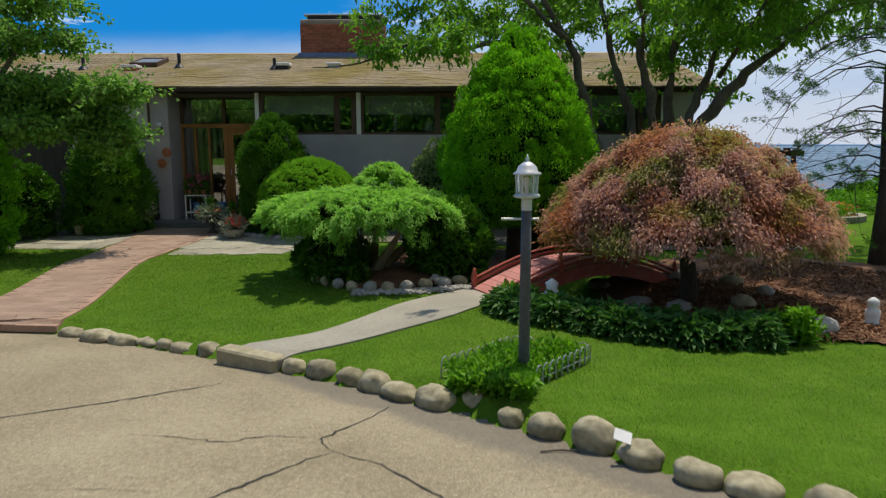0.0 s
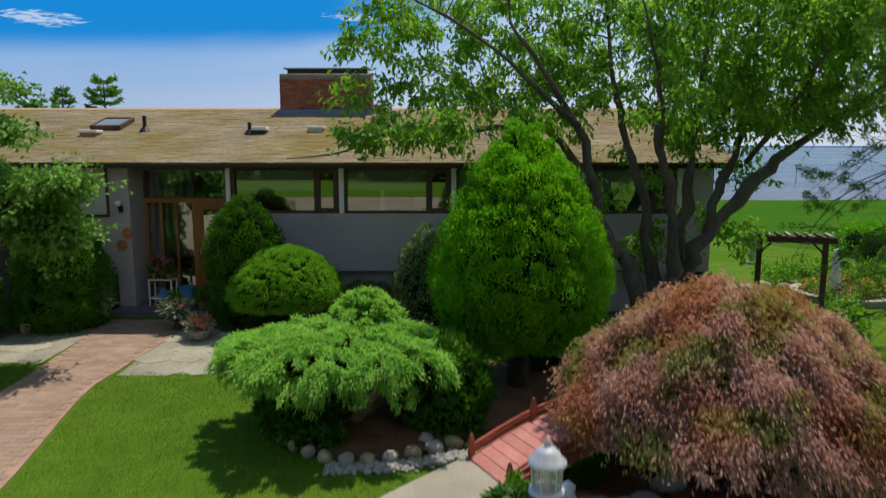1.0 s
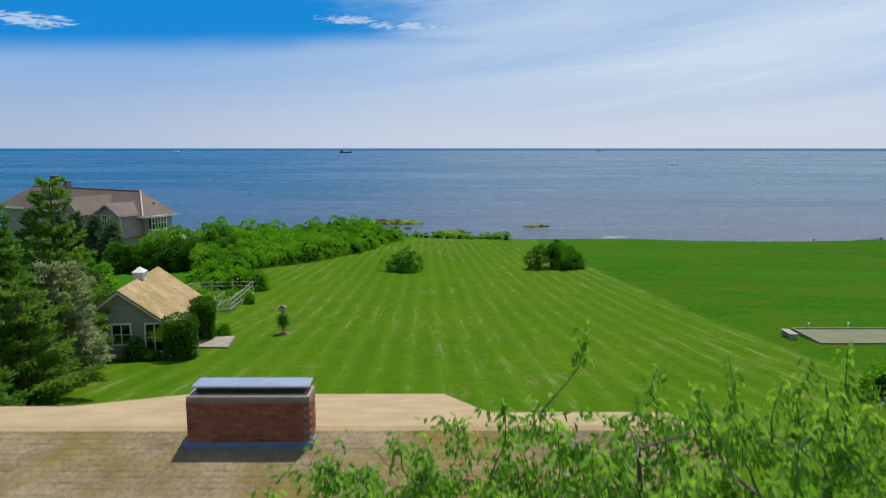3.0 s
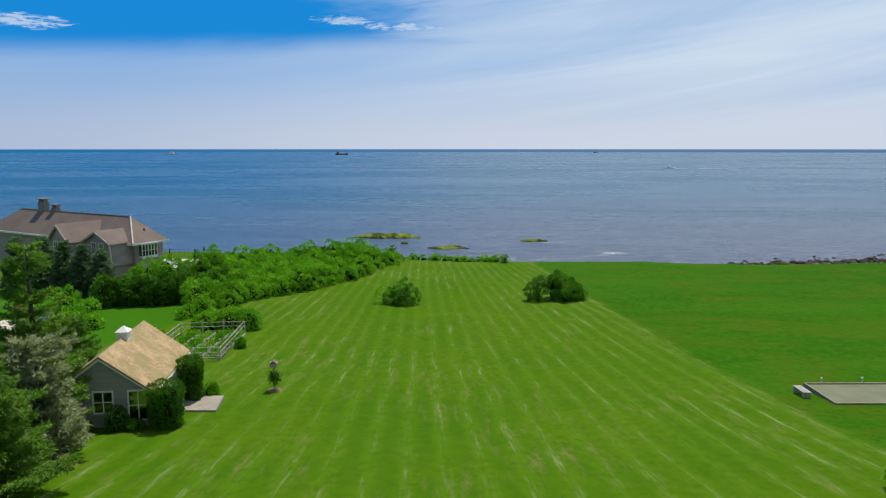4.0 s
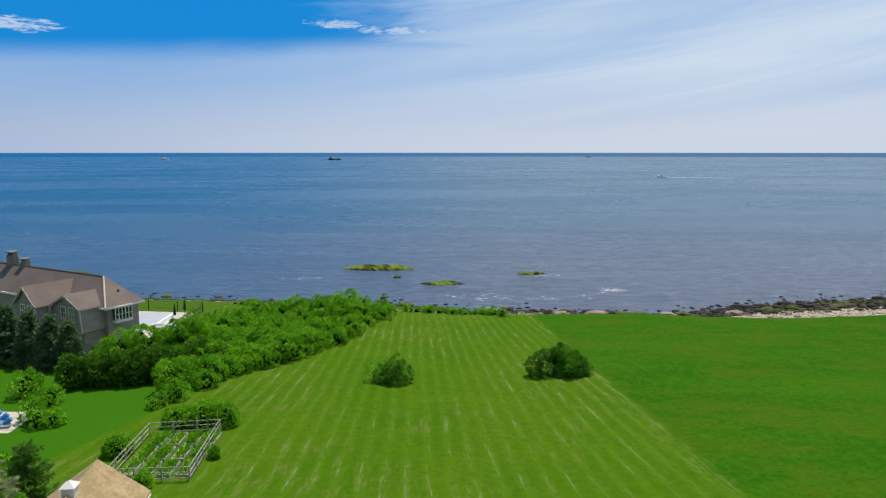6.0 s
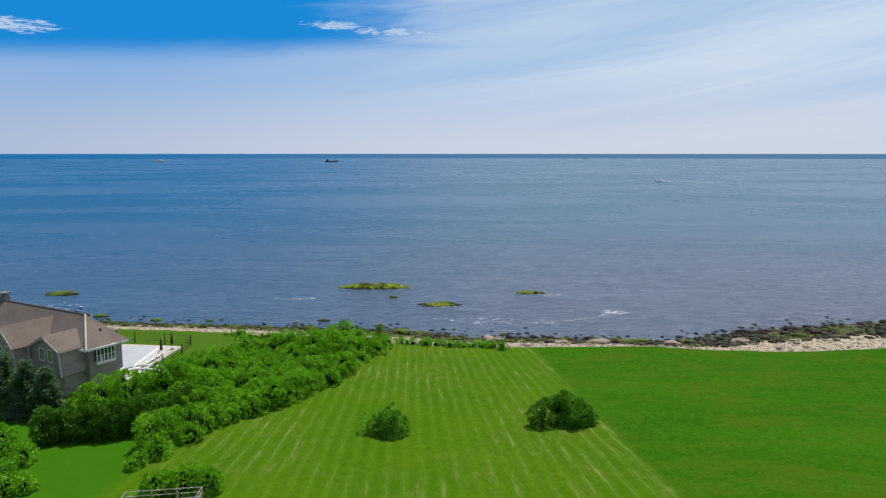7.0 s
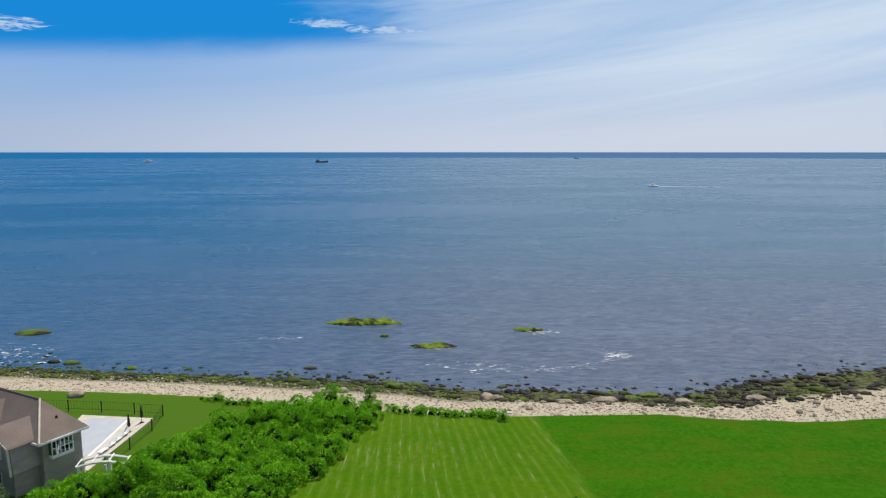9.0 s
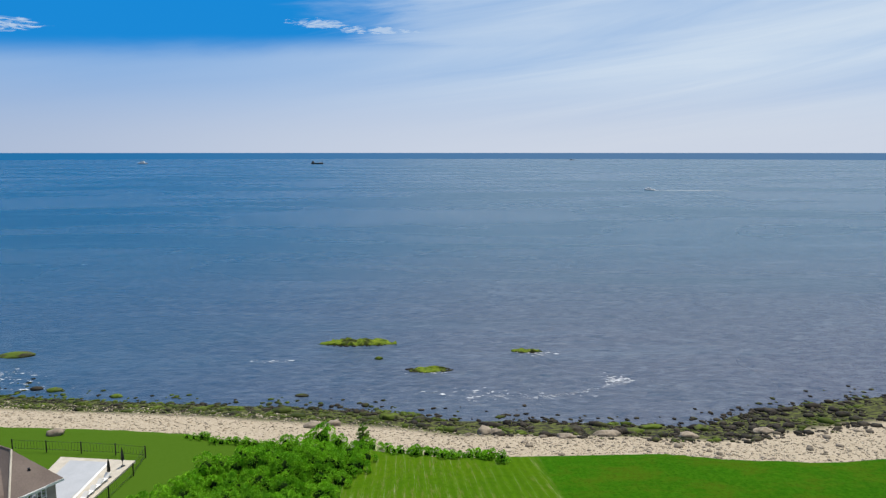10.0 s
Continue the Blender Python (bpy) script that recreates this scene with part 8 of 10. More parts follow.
# wire hoop edging
def hoop_fence():
    a, b, c, d = (-0.10, 5.42), (0.54, 6.24), (1.22, 5.95), (0.64, 5.17)
    t = thing("hoop_fence", "low grey wire border fence of arched hoops", "border fence", (a[0], a[1], float(land_z(*a))))
    o = t.matrix_basis.translation
    for p, q, n in ((a, b, 9), (b, c, 6), (c, d, 9)):
        ln = math.dist(p, q) / n
        ux, uy = (q[0] - p[0]) / (n * ln), (q[1] - p[1]) / (n * ln)
        for k in range(n):
            x, y = p[0] + ux * ln * k, p[1] + uy * ln * k
            z = float(land_z(x, y))
            pts = [(0, -0.06), (0, 0.10)] + [(0.5 - 0.5 * math.cos(math.pi * j / 6), 0.10 + 0.07 * math.sin(math.pi * j / 6)) for j in range(1, 6)] + [(1, 0.10), (1, -0.06)]
            part("hoop", Mesher().tube([(x + ux * ln * 0.86 * s - o.x, y + uy * ln * 0.86 * s - o.y, z + h - o.z) for s, h in pts], 0.0055, 5), WIRE, t)
        part("rail", Mesher().tube([(p[0] - o.x, p[1] - o.y, float(land_z(*p)) + 0.05 - o.z), (q[0] - o.x, q[1] - o.y, float(land_z(*q)) + 0.05 - o.z)], 0.005, 5), WIRE, t)


hoop_fence()


def plant_patch(name, inside, n, leaf, mat, label, category, height=0.15, seed=1, lean=0.6, extra=None):
    """A bed of leafy plants on the ground: inside() returns x, y arrays."""
    rng = np.random.default_rng(seed)
    x, y = inside(rng, n)
    z = land_z(x, y)
    t = thing(name, label, category, (float(x.mean()), float(y.mean()), float(z.min())))
    o = np.array(t.matrix_basis.translation)
    bump = 0.5 + 0.5 * np.sin(x * 9 + np.cos(y * 8)) * np.cos(y * 7.3)
    p = np.stack([x, y, z + height * rng.random(n) ** 0.6 * (0.45 + 0.75 * bump)], -1)
    D = rng.normal(size=(n, 3)) * lean + (0, 0, 0.45)
    part("foliage", leaf_mesh("foliage", p - o, D, leaf[0] * rng.uniform(0.6, 1.3, n), leaf[1] * rng.uniform(0.7, 1.2, n), np.tile((0, -0.2, 1.0), (n, 1)), rng=rng), mat, t)
    return t


def quad_area(a, b, c, d):
    def f(rng, n):
        u, v = rng.random(n), rng.random(n)
        A, B, C, D = (np.array(q)[None] for q in (a, b, c, d))
        p = (A * (1 - u)[:, None] + B * u[:, None]) * (1 - v)[:, None] + (D * (1 - u)[:, None] + C * u[:, None]) * v[:, None]
        return p[:, 0], p[:, 1]
    return f


def strip_area(line, width):
    def f(rng, n):
        s = rng.random(n) * (len(line) - 1)
        i = np.minimum(s.astype(int), len(line) - 2)
        L_ = np.array(line)
        p = L_[i] + (L_[i + 1] - L_[i]) * (s - i)[:, None]
        d = unit(L_[i + 1] - L_[i])
        w = rng.uniform(-0.5, 0.5, n) * width
        return p[:, 0] - d[:, 1] * w, p[:, 1] + d[:, 0] * w
    return f


plant_patch("lamp_bed_plants", quad_area((-0.06, 5.42), (0.62, 5.15), (1.16, 5.92), (0.52, 6.2)), 3600, (0.07, 0.032), L_FRESH, "fresh green ground cover round the lamp post", "plants", 0.16, 3)
plant_patch("lamp_bed_plants", quad_area((-0.02, 5.05), (0.55, 4.72), (0.66, 5.15), (0.0, 5.42)), 2200, (0.07, 0.032), L_FRESH, "fresh green plants spilling over the curb stones", "plants", 0.15, 4)


def hosta(x, y, r, h, seed):
    """One clump of arching leaves, spreading from the crown."""
    rng = np.random.default_rng(seed)
    t = thing("hosta", "dense dark green hosta clump in the curved border", "plant", (x, y, float(land_z(np.array([x]), np.array([y]))[0])), group="hosta border")
    n = int(1500 * r)
    a, k = rng.uniform(0, 2 * math.pi, n), rng.random(n) ** 0.55
    rad = r * k * (1 + 0.15 * np.sin(3 * a + seed))
    p = np.stack([np.cos(a) * rad, np.sin(a) * rad, h * (1 - 0.75 * k ** 2.2) * rng.uniform(0.5, 1.0, n)], -1)
    D = np.stack([np.cos(a), np.sin(a), 0.75 - 0.9 * k], -1) + rng.normal(size=(n, 3)) * 0.35
    part("leaves", leaf_mesh("leaves", p, D, 0.125 * rng.uniform(0.7, 1.3, n), 0.058 * rng.uniform(0.8, 1.2, n), np.stack([np.cos(a) * k, np.sin(a) * k, np.full(n, 1.0)], -1), rng=rng), L_HOSTA, t)


HOSTA_LINE = ((0.62, 8.0), (0.75, 7.72), (1.2, 7.28), (1.7, 6.9), (2.2, 6.68), (2.75, 6.52), (3.4, 6.62))
for k in range(20):
    u = 0.25 + (k + 0.3) / 20 * 5.45
    a, b = Vector(HOSTA_LINE[int(u)]), Vector(HOSTA_LINE[int(u) + 1])
    q = a.lerp(b, u - int(u)) + Vector((a.y - b.y, b.x - a.x)).normalized() * (0.10 if k % 2 else -0.10)
    hosta(q.x, q.y, 0.17 + 0.05 * ((k * 7) % 5) / 4, 0.22 + 0.05 * ((k * 3) % 4) / 3, 300 + k)
plant_patch("border_end_plants", strip_area([(3.2, 6.62), (3.5, 6.66)], 0.5), 900, (0.10, 0.035), L_FRESH, "bright green leafy plants ending the border", "plants", 0.30, 6)
plant_patch("border_end_plants", strip_area([(0.58, 8.05), (0.80, 7.85)], 0.35), 700, (0.09, 0.035), L_FRESH, "bright green leafy plants beside the bridge", "plants", 0.25, 7)
plant_patch("bed_plants", strip_area([(-1.85, 9.5), (-1.5, 9.25), (-1.25, 9.4)], 0.4), 1500, (0.10, 0.045), L_BROAD, "dark leafy plants under the cedar", "plants", 0.22, 8)


def plate(name, outline, lift, mat, label, category, cells=0.12, kind="structure"):
    """A bed that follows the ground inside an outline, with a feathered rim."""
    xs, ys = [p[0] for p in outline], [p[1] for p in outline]
    n = len(outline)

    def inside(px, py):
        c = np.zeros(px.shape, bool)
        for k in range(n):
            (ax, ay), (bx, by) = outline[k], outline[(k + 1) % n]
            hit = ((ay > py) != (by > py)) & (px < (bx - ax) * (py - ay) / ((by - ay) or 1e-9) + ax)
            c ^= hit
        return c
    gx2, gy2 = np.arange(min(xs), max(xs) + cells, cells), np.arange(min(ys), max(ys) + cells, cells)
    me = sheet(name, gx2, gy2, lambda x, y: land_z(x, y) + lift(x, y), inside)
    return tagged(part(name, me, mat), label, category, kind=kind)


plate("mulch_bed", [(-2.2, 10.9), (-2.35, 10.2), (-1.7, 9.2), (-1.1, 8.85), (-0.45, 9.0), (0.2, 9.5), (0.9, 10.2), (1.9, 11.1), (2.0, 12.2), (0.2, 12.3), (-1.2, 11.7)], lambda x, y: 0.03 + 0.10 * np.exp(-(((x + 0.9) / 0.9) ** 2 + ((y - 10) / 0.7) ** 2)), MULCH,
      "red bark mulch round the cedar", "mulch", 0.06)
plate("mulch_bed", [(0.75, 8.1), (1.25, 7.45), (2.2, 6.85), (3.5, 6.7), (4.2, 6.45), (5.8, 6.6), (7.2, 8.8), (7.2, 10.6), (5.6, 11.6), (3.6, 11.4), (2.4, 10.2), (1.4, 8.5)], lambda x, y: 0.03 + 0 * x, MULCH, "red bark mulch under the weeping maple", "mulch", 0.06)
plate("bare_bed", [(-4.3, 13.95), (-3.1, 13.35), (-1.85, 13.15), (0.2, 12.9), (2.2, 12.6), (3.2, 12.2), (4.9, 12.4), (5.2, 13.9), (5.1, 15.1), (-4.1, 15.1)], lambda x, y: 0.02 + 0 * x, surface("shaded_soil", (0.10, 0.085, 0.07), (0.19, 0.165, 0.14), 25, 2, 0.95, relief=0.6, depth=0.02),
      "bare brown soil below the house", "soil", 0.1)
rng = np.random.default_rng(91)


def chips(name, outline_fn, n, mat, label, seed):
    r = np.random.default_rng(seed)
    x, y = outline_fn(r, n)
    p = np.stack([x, y, land_z(x, y) + 0.04 + 0.012 * r.random(n)], -1)
    ob = part(name, leaf_mesh(name, p, r.normal(size=(n, 3)) * (1, 1, 0.25), r.uniform(0.03, 0.08, n), r.uniform(0.012, 0.022, n), np.tile((0, 0, 1.0), (n, 1)), rng=r), mat)
    tagged(ob, label, "mulch", kind="stuff")


CHIP = surface("mulch_chip", (0.12, 0.055, 0.030), (0.30, 0.165, 0.09), 30, 5, 0.95, relief=0, vary=0.4, island=True)
chips("mulch_chips", quad_area((1.3, 7.5), (3.6, 6.75), (5.9, 7.2), (3.3, 9.9)), 9000, CHIP, "loose red bark chips under the maple", 5)
chips("mulch_chips", quad_area((3.6, 6.5), (5.9, 6.6), (6.0, 8.0), (3.6, 7.6)), 5000, CHIP, "loose red bark chips beside the lawn", 6)
chips("mulch_chips", quad_area((3.3, 9.9), (5.9, 7.8), (7.1, 9.2), (5.4, 11.4)), 8000, CHIP, "loose red bark chips behind the maple", 8)
chips("mulch_chips", quad_area((-1.7, 9.25), (0.0, 9.3), (0.6, 11.6), (-1.6, 11.3)), 5000, CHIP, "loose red bark chips round the cedar", 7)

# stones round the beds
for i, (x, y, w) in enumerate(((-1.75, 9.2, 0.16), (-1.55, 9.05, 0.18), (-1.34, 8.92, 0.2), (-1.10, 8.86, 0.22), (-0.86, 8.85, 0.22), (-0.62, 8.92, 0.24), (-0.38, 9.02, 0.24), (-0.14, 9.16, 0.26), (0.08, 9.32, 0.26), (-0.25, 9.4, 0.2), (-1.9, 9.35, 0.18))):
    boulder(x, y, float(land_z(x, y)) + 0.06, w * 0.46, w * 0.40, 0.085, GREY_STONE if i % 2 else CURB_STONE, "grey rounded stone edging the cedar bed", "bed stones", 240 + i, 2, "edging_stone", "stone")
for i, (x, y, w) in enumerate(((1.05, 8.05, 0.2), (1.28, 7.95, 0.2), (1.5, 8.0, 0.24), (1.76, 8.1, 0.22), (2.0, 8.25, 0.28), (2.35, 8.6, 0.34), (2.1, 9.8, 0.3), (2.6, 9.9, 0.36), (3.1, 9.7, 0.3), (2.25, 6.95, 0.26), (2.9, 6.95, 0.24), (3.62, 6.78, 0.2), (3.8, 9.3, 0.3))):
    boulder(x, y, float(land_z(x, y)) + 0.06, w * 0.6, w * 0.42, w * 0.34, GREY_STONE if i % 3 else CURB_STONE, "grey stone at the edge of the dry pond", "pond stones", 260 + i, 2, "edging_stone", "stone")
spots = []
for _ in range(420):
    x, y = rng.uniform(-1.3, 0.25), 0.0
    y = float(np.interp(x, (-1.3, -0.4, 0.25), (8.72, 8.82, 9.15))) + rng.normal() * 0.07
    r = rng.uniform(0.015, 0.045)
    spots.append((x, y, float(land_z(x, y)) + r * 0.5, r * 1.3, r, r * 0.7, rng.uniform(0, 3)))
rock_field("gravel", spots, GREY_STONE, "loose grey gravel between walk and cedar bed", "gravel", 1, 12)
for i, (x, y, w) in enumerate(((2.62, 7.86, 0.20), (3.42, 8.0, 0.22), (3.76, 6.88, 0.24), (1.98, 7.55, 0.15), (3.95, 8.6, 0.16))):
    boulder(x, y, float(land_z(x, y)) + 0.07, w * 0.75, w * 0.55, w * 0.52, CURB_STONE if i % 2 else GREY_STONE, "rounded grey-tan stone lying on the mulch", "maple bed stones", 420 + i, 2, "bed_stone", "stone")


# arched red bridge
def bridge():
    t = thing("bridge", "small arched garden bridge painted faded red", "bridge", (0.42, 8.66, -0.14), 28)
    ln, hw, rise = 2.9, 0.36, 0.36

    def arch(s):
        return 0.02 + rise * math.sin(math.pi * s)
    n = 22
    for k in range(n):
        s0, s1 = k / n, (k + 0.94) / n
        m = Mesher()
        z0, z1 = arch(s0), arch(s1)
        v = [(s * ln, y, z - d) for d in (0.03, 0.0) for s, z in ((s0, z0), (s1, z1)) for y in (-hw, hw)]
        m.add(v, [(0, 1, 3, 2), (4, 6, 7, 5), (0, 2, 6, 4), (1, 5, 7, 3), (0, 4, 5, 1), (2, 3, 7, 6)])
        part("deck_board", m, RED_DECK, t)
    for side in (-1, 1):
        y = side * (hw + 0.03)
        pts = [s / 16 for s in range(17)]
        m = Mesher()
        v = []
        for s in pts:
            v += [(s * ln, y - 0.03, arch(s) - 0.20), (s * ln, y + 0.03, arch(s) - 0.20), (s * ln, y + 0.03, arch(s) - 0.035), (s * ln, y - 0.03, arch(s) - 0.035)]
        f = [(4 * i + k, 4 * i + (k + 1) % 4, 4 * i + 4 + (k + 1) % 4, 4 * i + 4 + k) for i in range(16) for k in range(4)] + [(3, 2, 1, 0), (64, 65, 66, 67)]
        part("side_beam", m.add(v, f), RED_PAINT, t)
        for h, r in ((0.035, 0.022), (0.10, 0.018)):
            part("rail", Mesher().tube([(s * ln, y, arch(s) + h) for s in pts], r, 6), RED_PAINT, t)
        for s in (0.015, 0.30, 0.70, 0.985):
            p = part("rail_post", Mesher().box(s * ln - 0.03, s * ln + 0.03, y - 0.03, y + 0.03, arch(s) - 0.10, arch(s) + 0.16, 0.006), RED_PAINT, t)
            part("finial", Mesher().lathe([(0.030, arch(s) + 0.16), (0.036, arch(s) + 0.175), (0.020, arch(s) + 0.19), (0.027, arch(s) + 0.21), (0.012, arch(s) + 0.235), (0.0, arch(s) + 0.245)], 10, s * ln, y), RED_PAINT, p, smooth=True)


bridge()

# ---- at the entry ----
def potted(name, at, pot, pot_mat, label, seed, leaves=260, spread=0.22, top=0.30, blooms=None, trail=0.0, leaf=(0.10, 0.035), leaf_mat=None, spike=0.0):
    """A pot with plants: pot is a profile of (radius, z)."""
    rng = np.random.default_rng(seed)
    t = thing(name, label, "planter", at)
    rim = max(r for r, z in pot)
    zt = pot[-1][1]
    part("pot", Mesher().lathe(pot, 18), pot_mat, t, smooth=False)
    part("soil", Mesher().lathe([(rim * 0.86, zt - 0.04), (rim * 0.8, zt + 0.01), (0.0, zt + 0.015)], 14, caps=False), MULCH, t)
    d = unit(rng.normal(size=(leaves, 3)) + (0, 0, 0.5))
    p = d * rng.uniform(0.2, 1.0, leaves)[:, None] * (spread, spread, top) + (0, 0, zt + 0.04)
    D = d + (0, 0, 0.3 - trail) + rng.normal(size=d.shape) * 0.35
    part("foliage", leaf_mesh("foliage", p, D, leaf[0] * rng.uniform(0.6, 1.3, leaves), leaf[1], d + (0, 0, 0.4), rng=rng), leaf_mat or L_FRESH, t)
    if spike:
        q = rng.normal(size=(220, 3)) * (0.05, 0.05, 0.0) + (0, 0, zt)
        q[:, 2] += rng.random(220) * spike
        part("centre_plant", leaf_mesh("centre_plant", q, rng.normal(size=q.shape) * 0.5 + (0, 0, 0.7), 0.09, 0.025, rng=rng), L_YEW, t)
    if blooms:
        mat, n = blooms
        P, D2 = [], []
        for _ in range(n):
            a = unit(rng.normal(size=3) + (0, -0.2, 0.8))
            c = a * (spread, spread, top) * rng.uniform(0.75, 1.1) + (0, 0, zt + 0.07)
            k = 14
            e = unit(rng.normal(size=(k, 3)))
            P.append(c + e * 0.012), D2.append(e)
        part("blossom", leaf_mesh("blossom", np.concatenate(P), np.concatenate(D2), 0.035, 0.03, rng=rng), mat, t)
    return t


URN = [(0.10, 0.0), (0.10, 0.03), (0.045, 0.06), (0.04, 0.14), (0.10, 0.18), (0.15, 0.27), (0.165, 0.33), (0.18, 0.34), (0.18, 0.36)]
potted("urn_planter", (-6.62, 14.45, float(land_z(-6.62, 14.45)) + 0.02), URN, URN_DARK, "dark cast urn with trailing cream and green plants", 1, 420, 0.30, 0.20, (FLOWER_WHITE, 14), 0.5, (0.13, 0.04), leafy("trailing_leaf", (0.14, 0.24, 0.09), (0.38, 0.44, 0.24), glow=0.3, vary=0.7), 0.34)
potted("urn_planter", (-5.0, 14.1, float(land_z(-5.0, 14.1)) + 0.02), URN, URN_DARK, "dark cast urn with silvery leaves and a red bloom", 2, 420, 0.30, 0.18, (FLOWER_RED, 7), 0.4, (0.12, 0.035), leafy("silver_leaf", (0.20, 0.27, 0.17), (0.42, 0.47, 0.34), glow=0.2, vary=0.6), 0.36)
potted("bowl_planter", (-4.38, 13.55, float(land_z(-4.38, 13.55)) + 0.02), [(0.11, 0.0), (0.17, 0.05), (0.21, 0.13), (0.22, 0.17)], URN_STONE, "round stone planter with coral flowers and pale leaves", 3, 380, 0.24, 0.20, (FLOWER_RED, 22), 0.2, (0.11, 0.04), leafy("pale_leaf", (0.22, 0.26, 0.17), (0.46, 0.48, 0.38), glow=0.2, vary=0.7))
potted("flower_pot", (-7.65, 13.85, float(land_z(-7.65, 13.85)) + 0.02), [(0.07, 0.0), (0.095, 0.15), (0.105, 0.15), (0.105, 0.19)], surface("buff_clay", (0.42, 0.36, 0.22), (0.52, 0.46, 0.30), 25, 4, 0.9, relief=0.2), "small buff clay pot beside the flagstones", 4, 60, 0.07, 0.06)
potted("flower_pot", (-4.86, 15.10, 0.09), [(0.07, 0.0), (0.09, 0.15), (0.10, 0.15), (0.10, 0.18)], TERRACOTTA, "small clay pot with a fern on the stoop", 6, 160, 0.14, 0.2)


def plant_table():
    t = thing("plant_table", "white two-tier plant table with potted geraniums", "table", (-5.78, 15.45, 0.09))
    for z in (0.14, 0.52):
        part("shelf", Mesher().box(-0.24, 0.24, -0.15, 0.15, z, z + 0.025, 0.004), WHITE_PAINT, t)
    for x in (-0.225, 0.225):
        for y in (-0.135, 0.135):
            part("leg", Mesher().box(x - 0.014, x + 0.014, y - 0.014, y + 0.014, 0.0, 0.52, 0.002), WHITE_PAINT, t)
    for i, (x, y) in enumerate(((-0.16, 0.0), (0.0, 0.04), (0.15, -0.02))):
        potted("geranium", (-5.78 + x, 15.45 + y, 0.09 + 0.545), [(0.05, 0.0), (0.065, 0.10), (0.07, 0.11)], TERRACOTTA, "potted geranium with pink flowers on the table", 40 + i, 190, 0.15, 0.26, (FLOWER_PINK, 16), 0.0, (0.06, 0.05), L_YEW)
    w = thing("watering_can", "blue plastic watering can on the lower shelf", "watering can", (-5.78, 15.43, 0.09 + 0.166))
    part("body", Mesher().lathe([(0.075, 0.0), (0.085, 0.02), (0.075, 0.15), (0.06, 0.17)], 14), BLUE_PLASTIC, w)
    part("spout", Mesher().tube([(0.07, 0, 0.04), (0.13, 0, 0.10), (0.17, 0, 0.19)], [0.016, 0.013, 0.02], 8), BLUE_PLASTIC, w)
    part("handle", Mesher().tube([(-0.07, 0, 0.05), (-0.14, 0, 0.09), (-0.12, 0, 0.18), (-0.04, 0, 0.20), (0.03, 0, 0.17)], 0.010, 6), BLUE_PLASTIC, w)
    b = thing("storage_bin", "blue plastic bin beside the front door", "bin", (-5.30, 15.50, 0.09))
    part("body", Mesher().box(-0.13, 0.13, -0.11, 0.11, 0.0, 0.34, 0.02), BLUE_PLASTIC, b)
    part("lid", Mesher().box(-0.145, 0.145, -0.125, 0.125, 0.34, 0.375, 0.012), BLUE_PLASTIC, b)


plant_table()


def stoop_rail(x0, y0, x1, y1, label):
    t = thing("stoop_railing", label, "railing", (x0, y0, -0.12))
    o = Vector((x0, y0, -0.12))
    part("top_rail", Mesher().tube([(0, 0, 0.78), (x1 - x0, y1 - y0, 0.86)], 0.018, 8), DARK_METAL, t)
    part("bottom_rail", Mesher().tube([(0, 0, 0.20), (x1 - x0, y1 - y0, 0.28)], 0.012, 6), DARK_METAL, t)
    for u in (0.0, 1.0):
        part("post", Mesher().box((x1 - x0) * u - 0.016, (x1 - x0) * u + 0.016, (y1 - y0) * u - 0.016, (y1 - y0) * u + 0.016, 0.0, 0.80 + 0.08 * u), DARK_METAL, t)
    for k in range(1, 7):
        u = k / 7
        part("baluster", Mesher().tube([((x1 - x0) * u, (y1 - y0) * u, 0.20 + 0.08 * u), ((x1 - x0) * u, (y1 - y0) * u, 0.78 + 0.08 * u)], 0.008, 5), DARK_METAL, t)


stoop_rail(-6.66, 14.62, -6.66, 15.25, "black iron railing beside the stoop")
stoop_rail(-4.62, 14.6, -4.50, 15.28, "black iron railing by the front door")


def wall_lamp():
    t = thing("wall_lamp", "small dark wall lamp with a white glass shade", "wall lamp", (-6.44, 15.25, 2.06))
    part("backplate", Mesher().box(-0.04, 0.04, -0.02, 0.035, -0.07, 0.07, 0.01), DARK_METAL, t)
    part("arm", Mesher().tube([(0, -0.02, 0.0), (0, -0.09, 0.02), (0, -0.10, 0.06)], 0.010, 6), DARK_METAL, t)
    part("shade", Mesher().lathe([(0.030, 0.06), (0.055, 0.10), (0.060, 0.17)], 12, 0, -0.10), WHITE_CAST, t, smooth=True)


wall_lamp()
for i, (x, z) in enumerate(((-6.34, 1.58), (-6.46, 1.34))):
    t = thing("wall_ornament", "round terracotta sun plaque hung by the entry", "ornament", (x, 15.262, z), group="entry ornaments")
    part("disc", Mesher().tube([(0, 0.025, 0), (0, 0.0, 0), (0, -0.03, 0)], [0.085, 0.08, 0.04], 16), TERRACOTTA, t)
    part("rim", Mesher().tube([(0.088 * math.cos(a), -0.01, 0.088 * math.sin(a)) for a in np.linspace(0, 2 * math.pi, 19)], 0.018, 6, False), TERRACOTTA, t)
whole("doormat", Mesher().box(-5.5, -4.75, 14.95, 15.45, 0.09, 0.105, 0.004), URN_DARK, "dark doormat on the slate stoop", "doormat")
part("window_frame", Mesher().box(-8.2, -6.68, WALL_Y - 0.025, WALL_Y + 0.01, 1.90, 1.95).box(-6.73, -6.68, WALL_Y - 0.025, WALL_Y + 0.01, 1.95, 2.86).box(-8.2, -8.15, WALL_Y - 0.025, WALL_Y + 0.01, 1.95, 2.86), BROWN_WOOD, house)
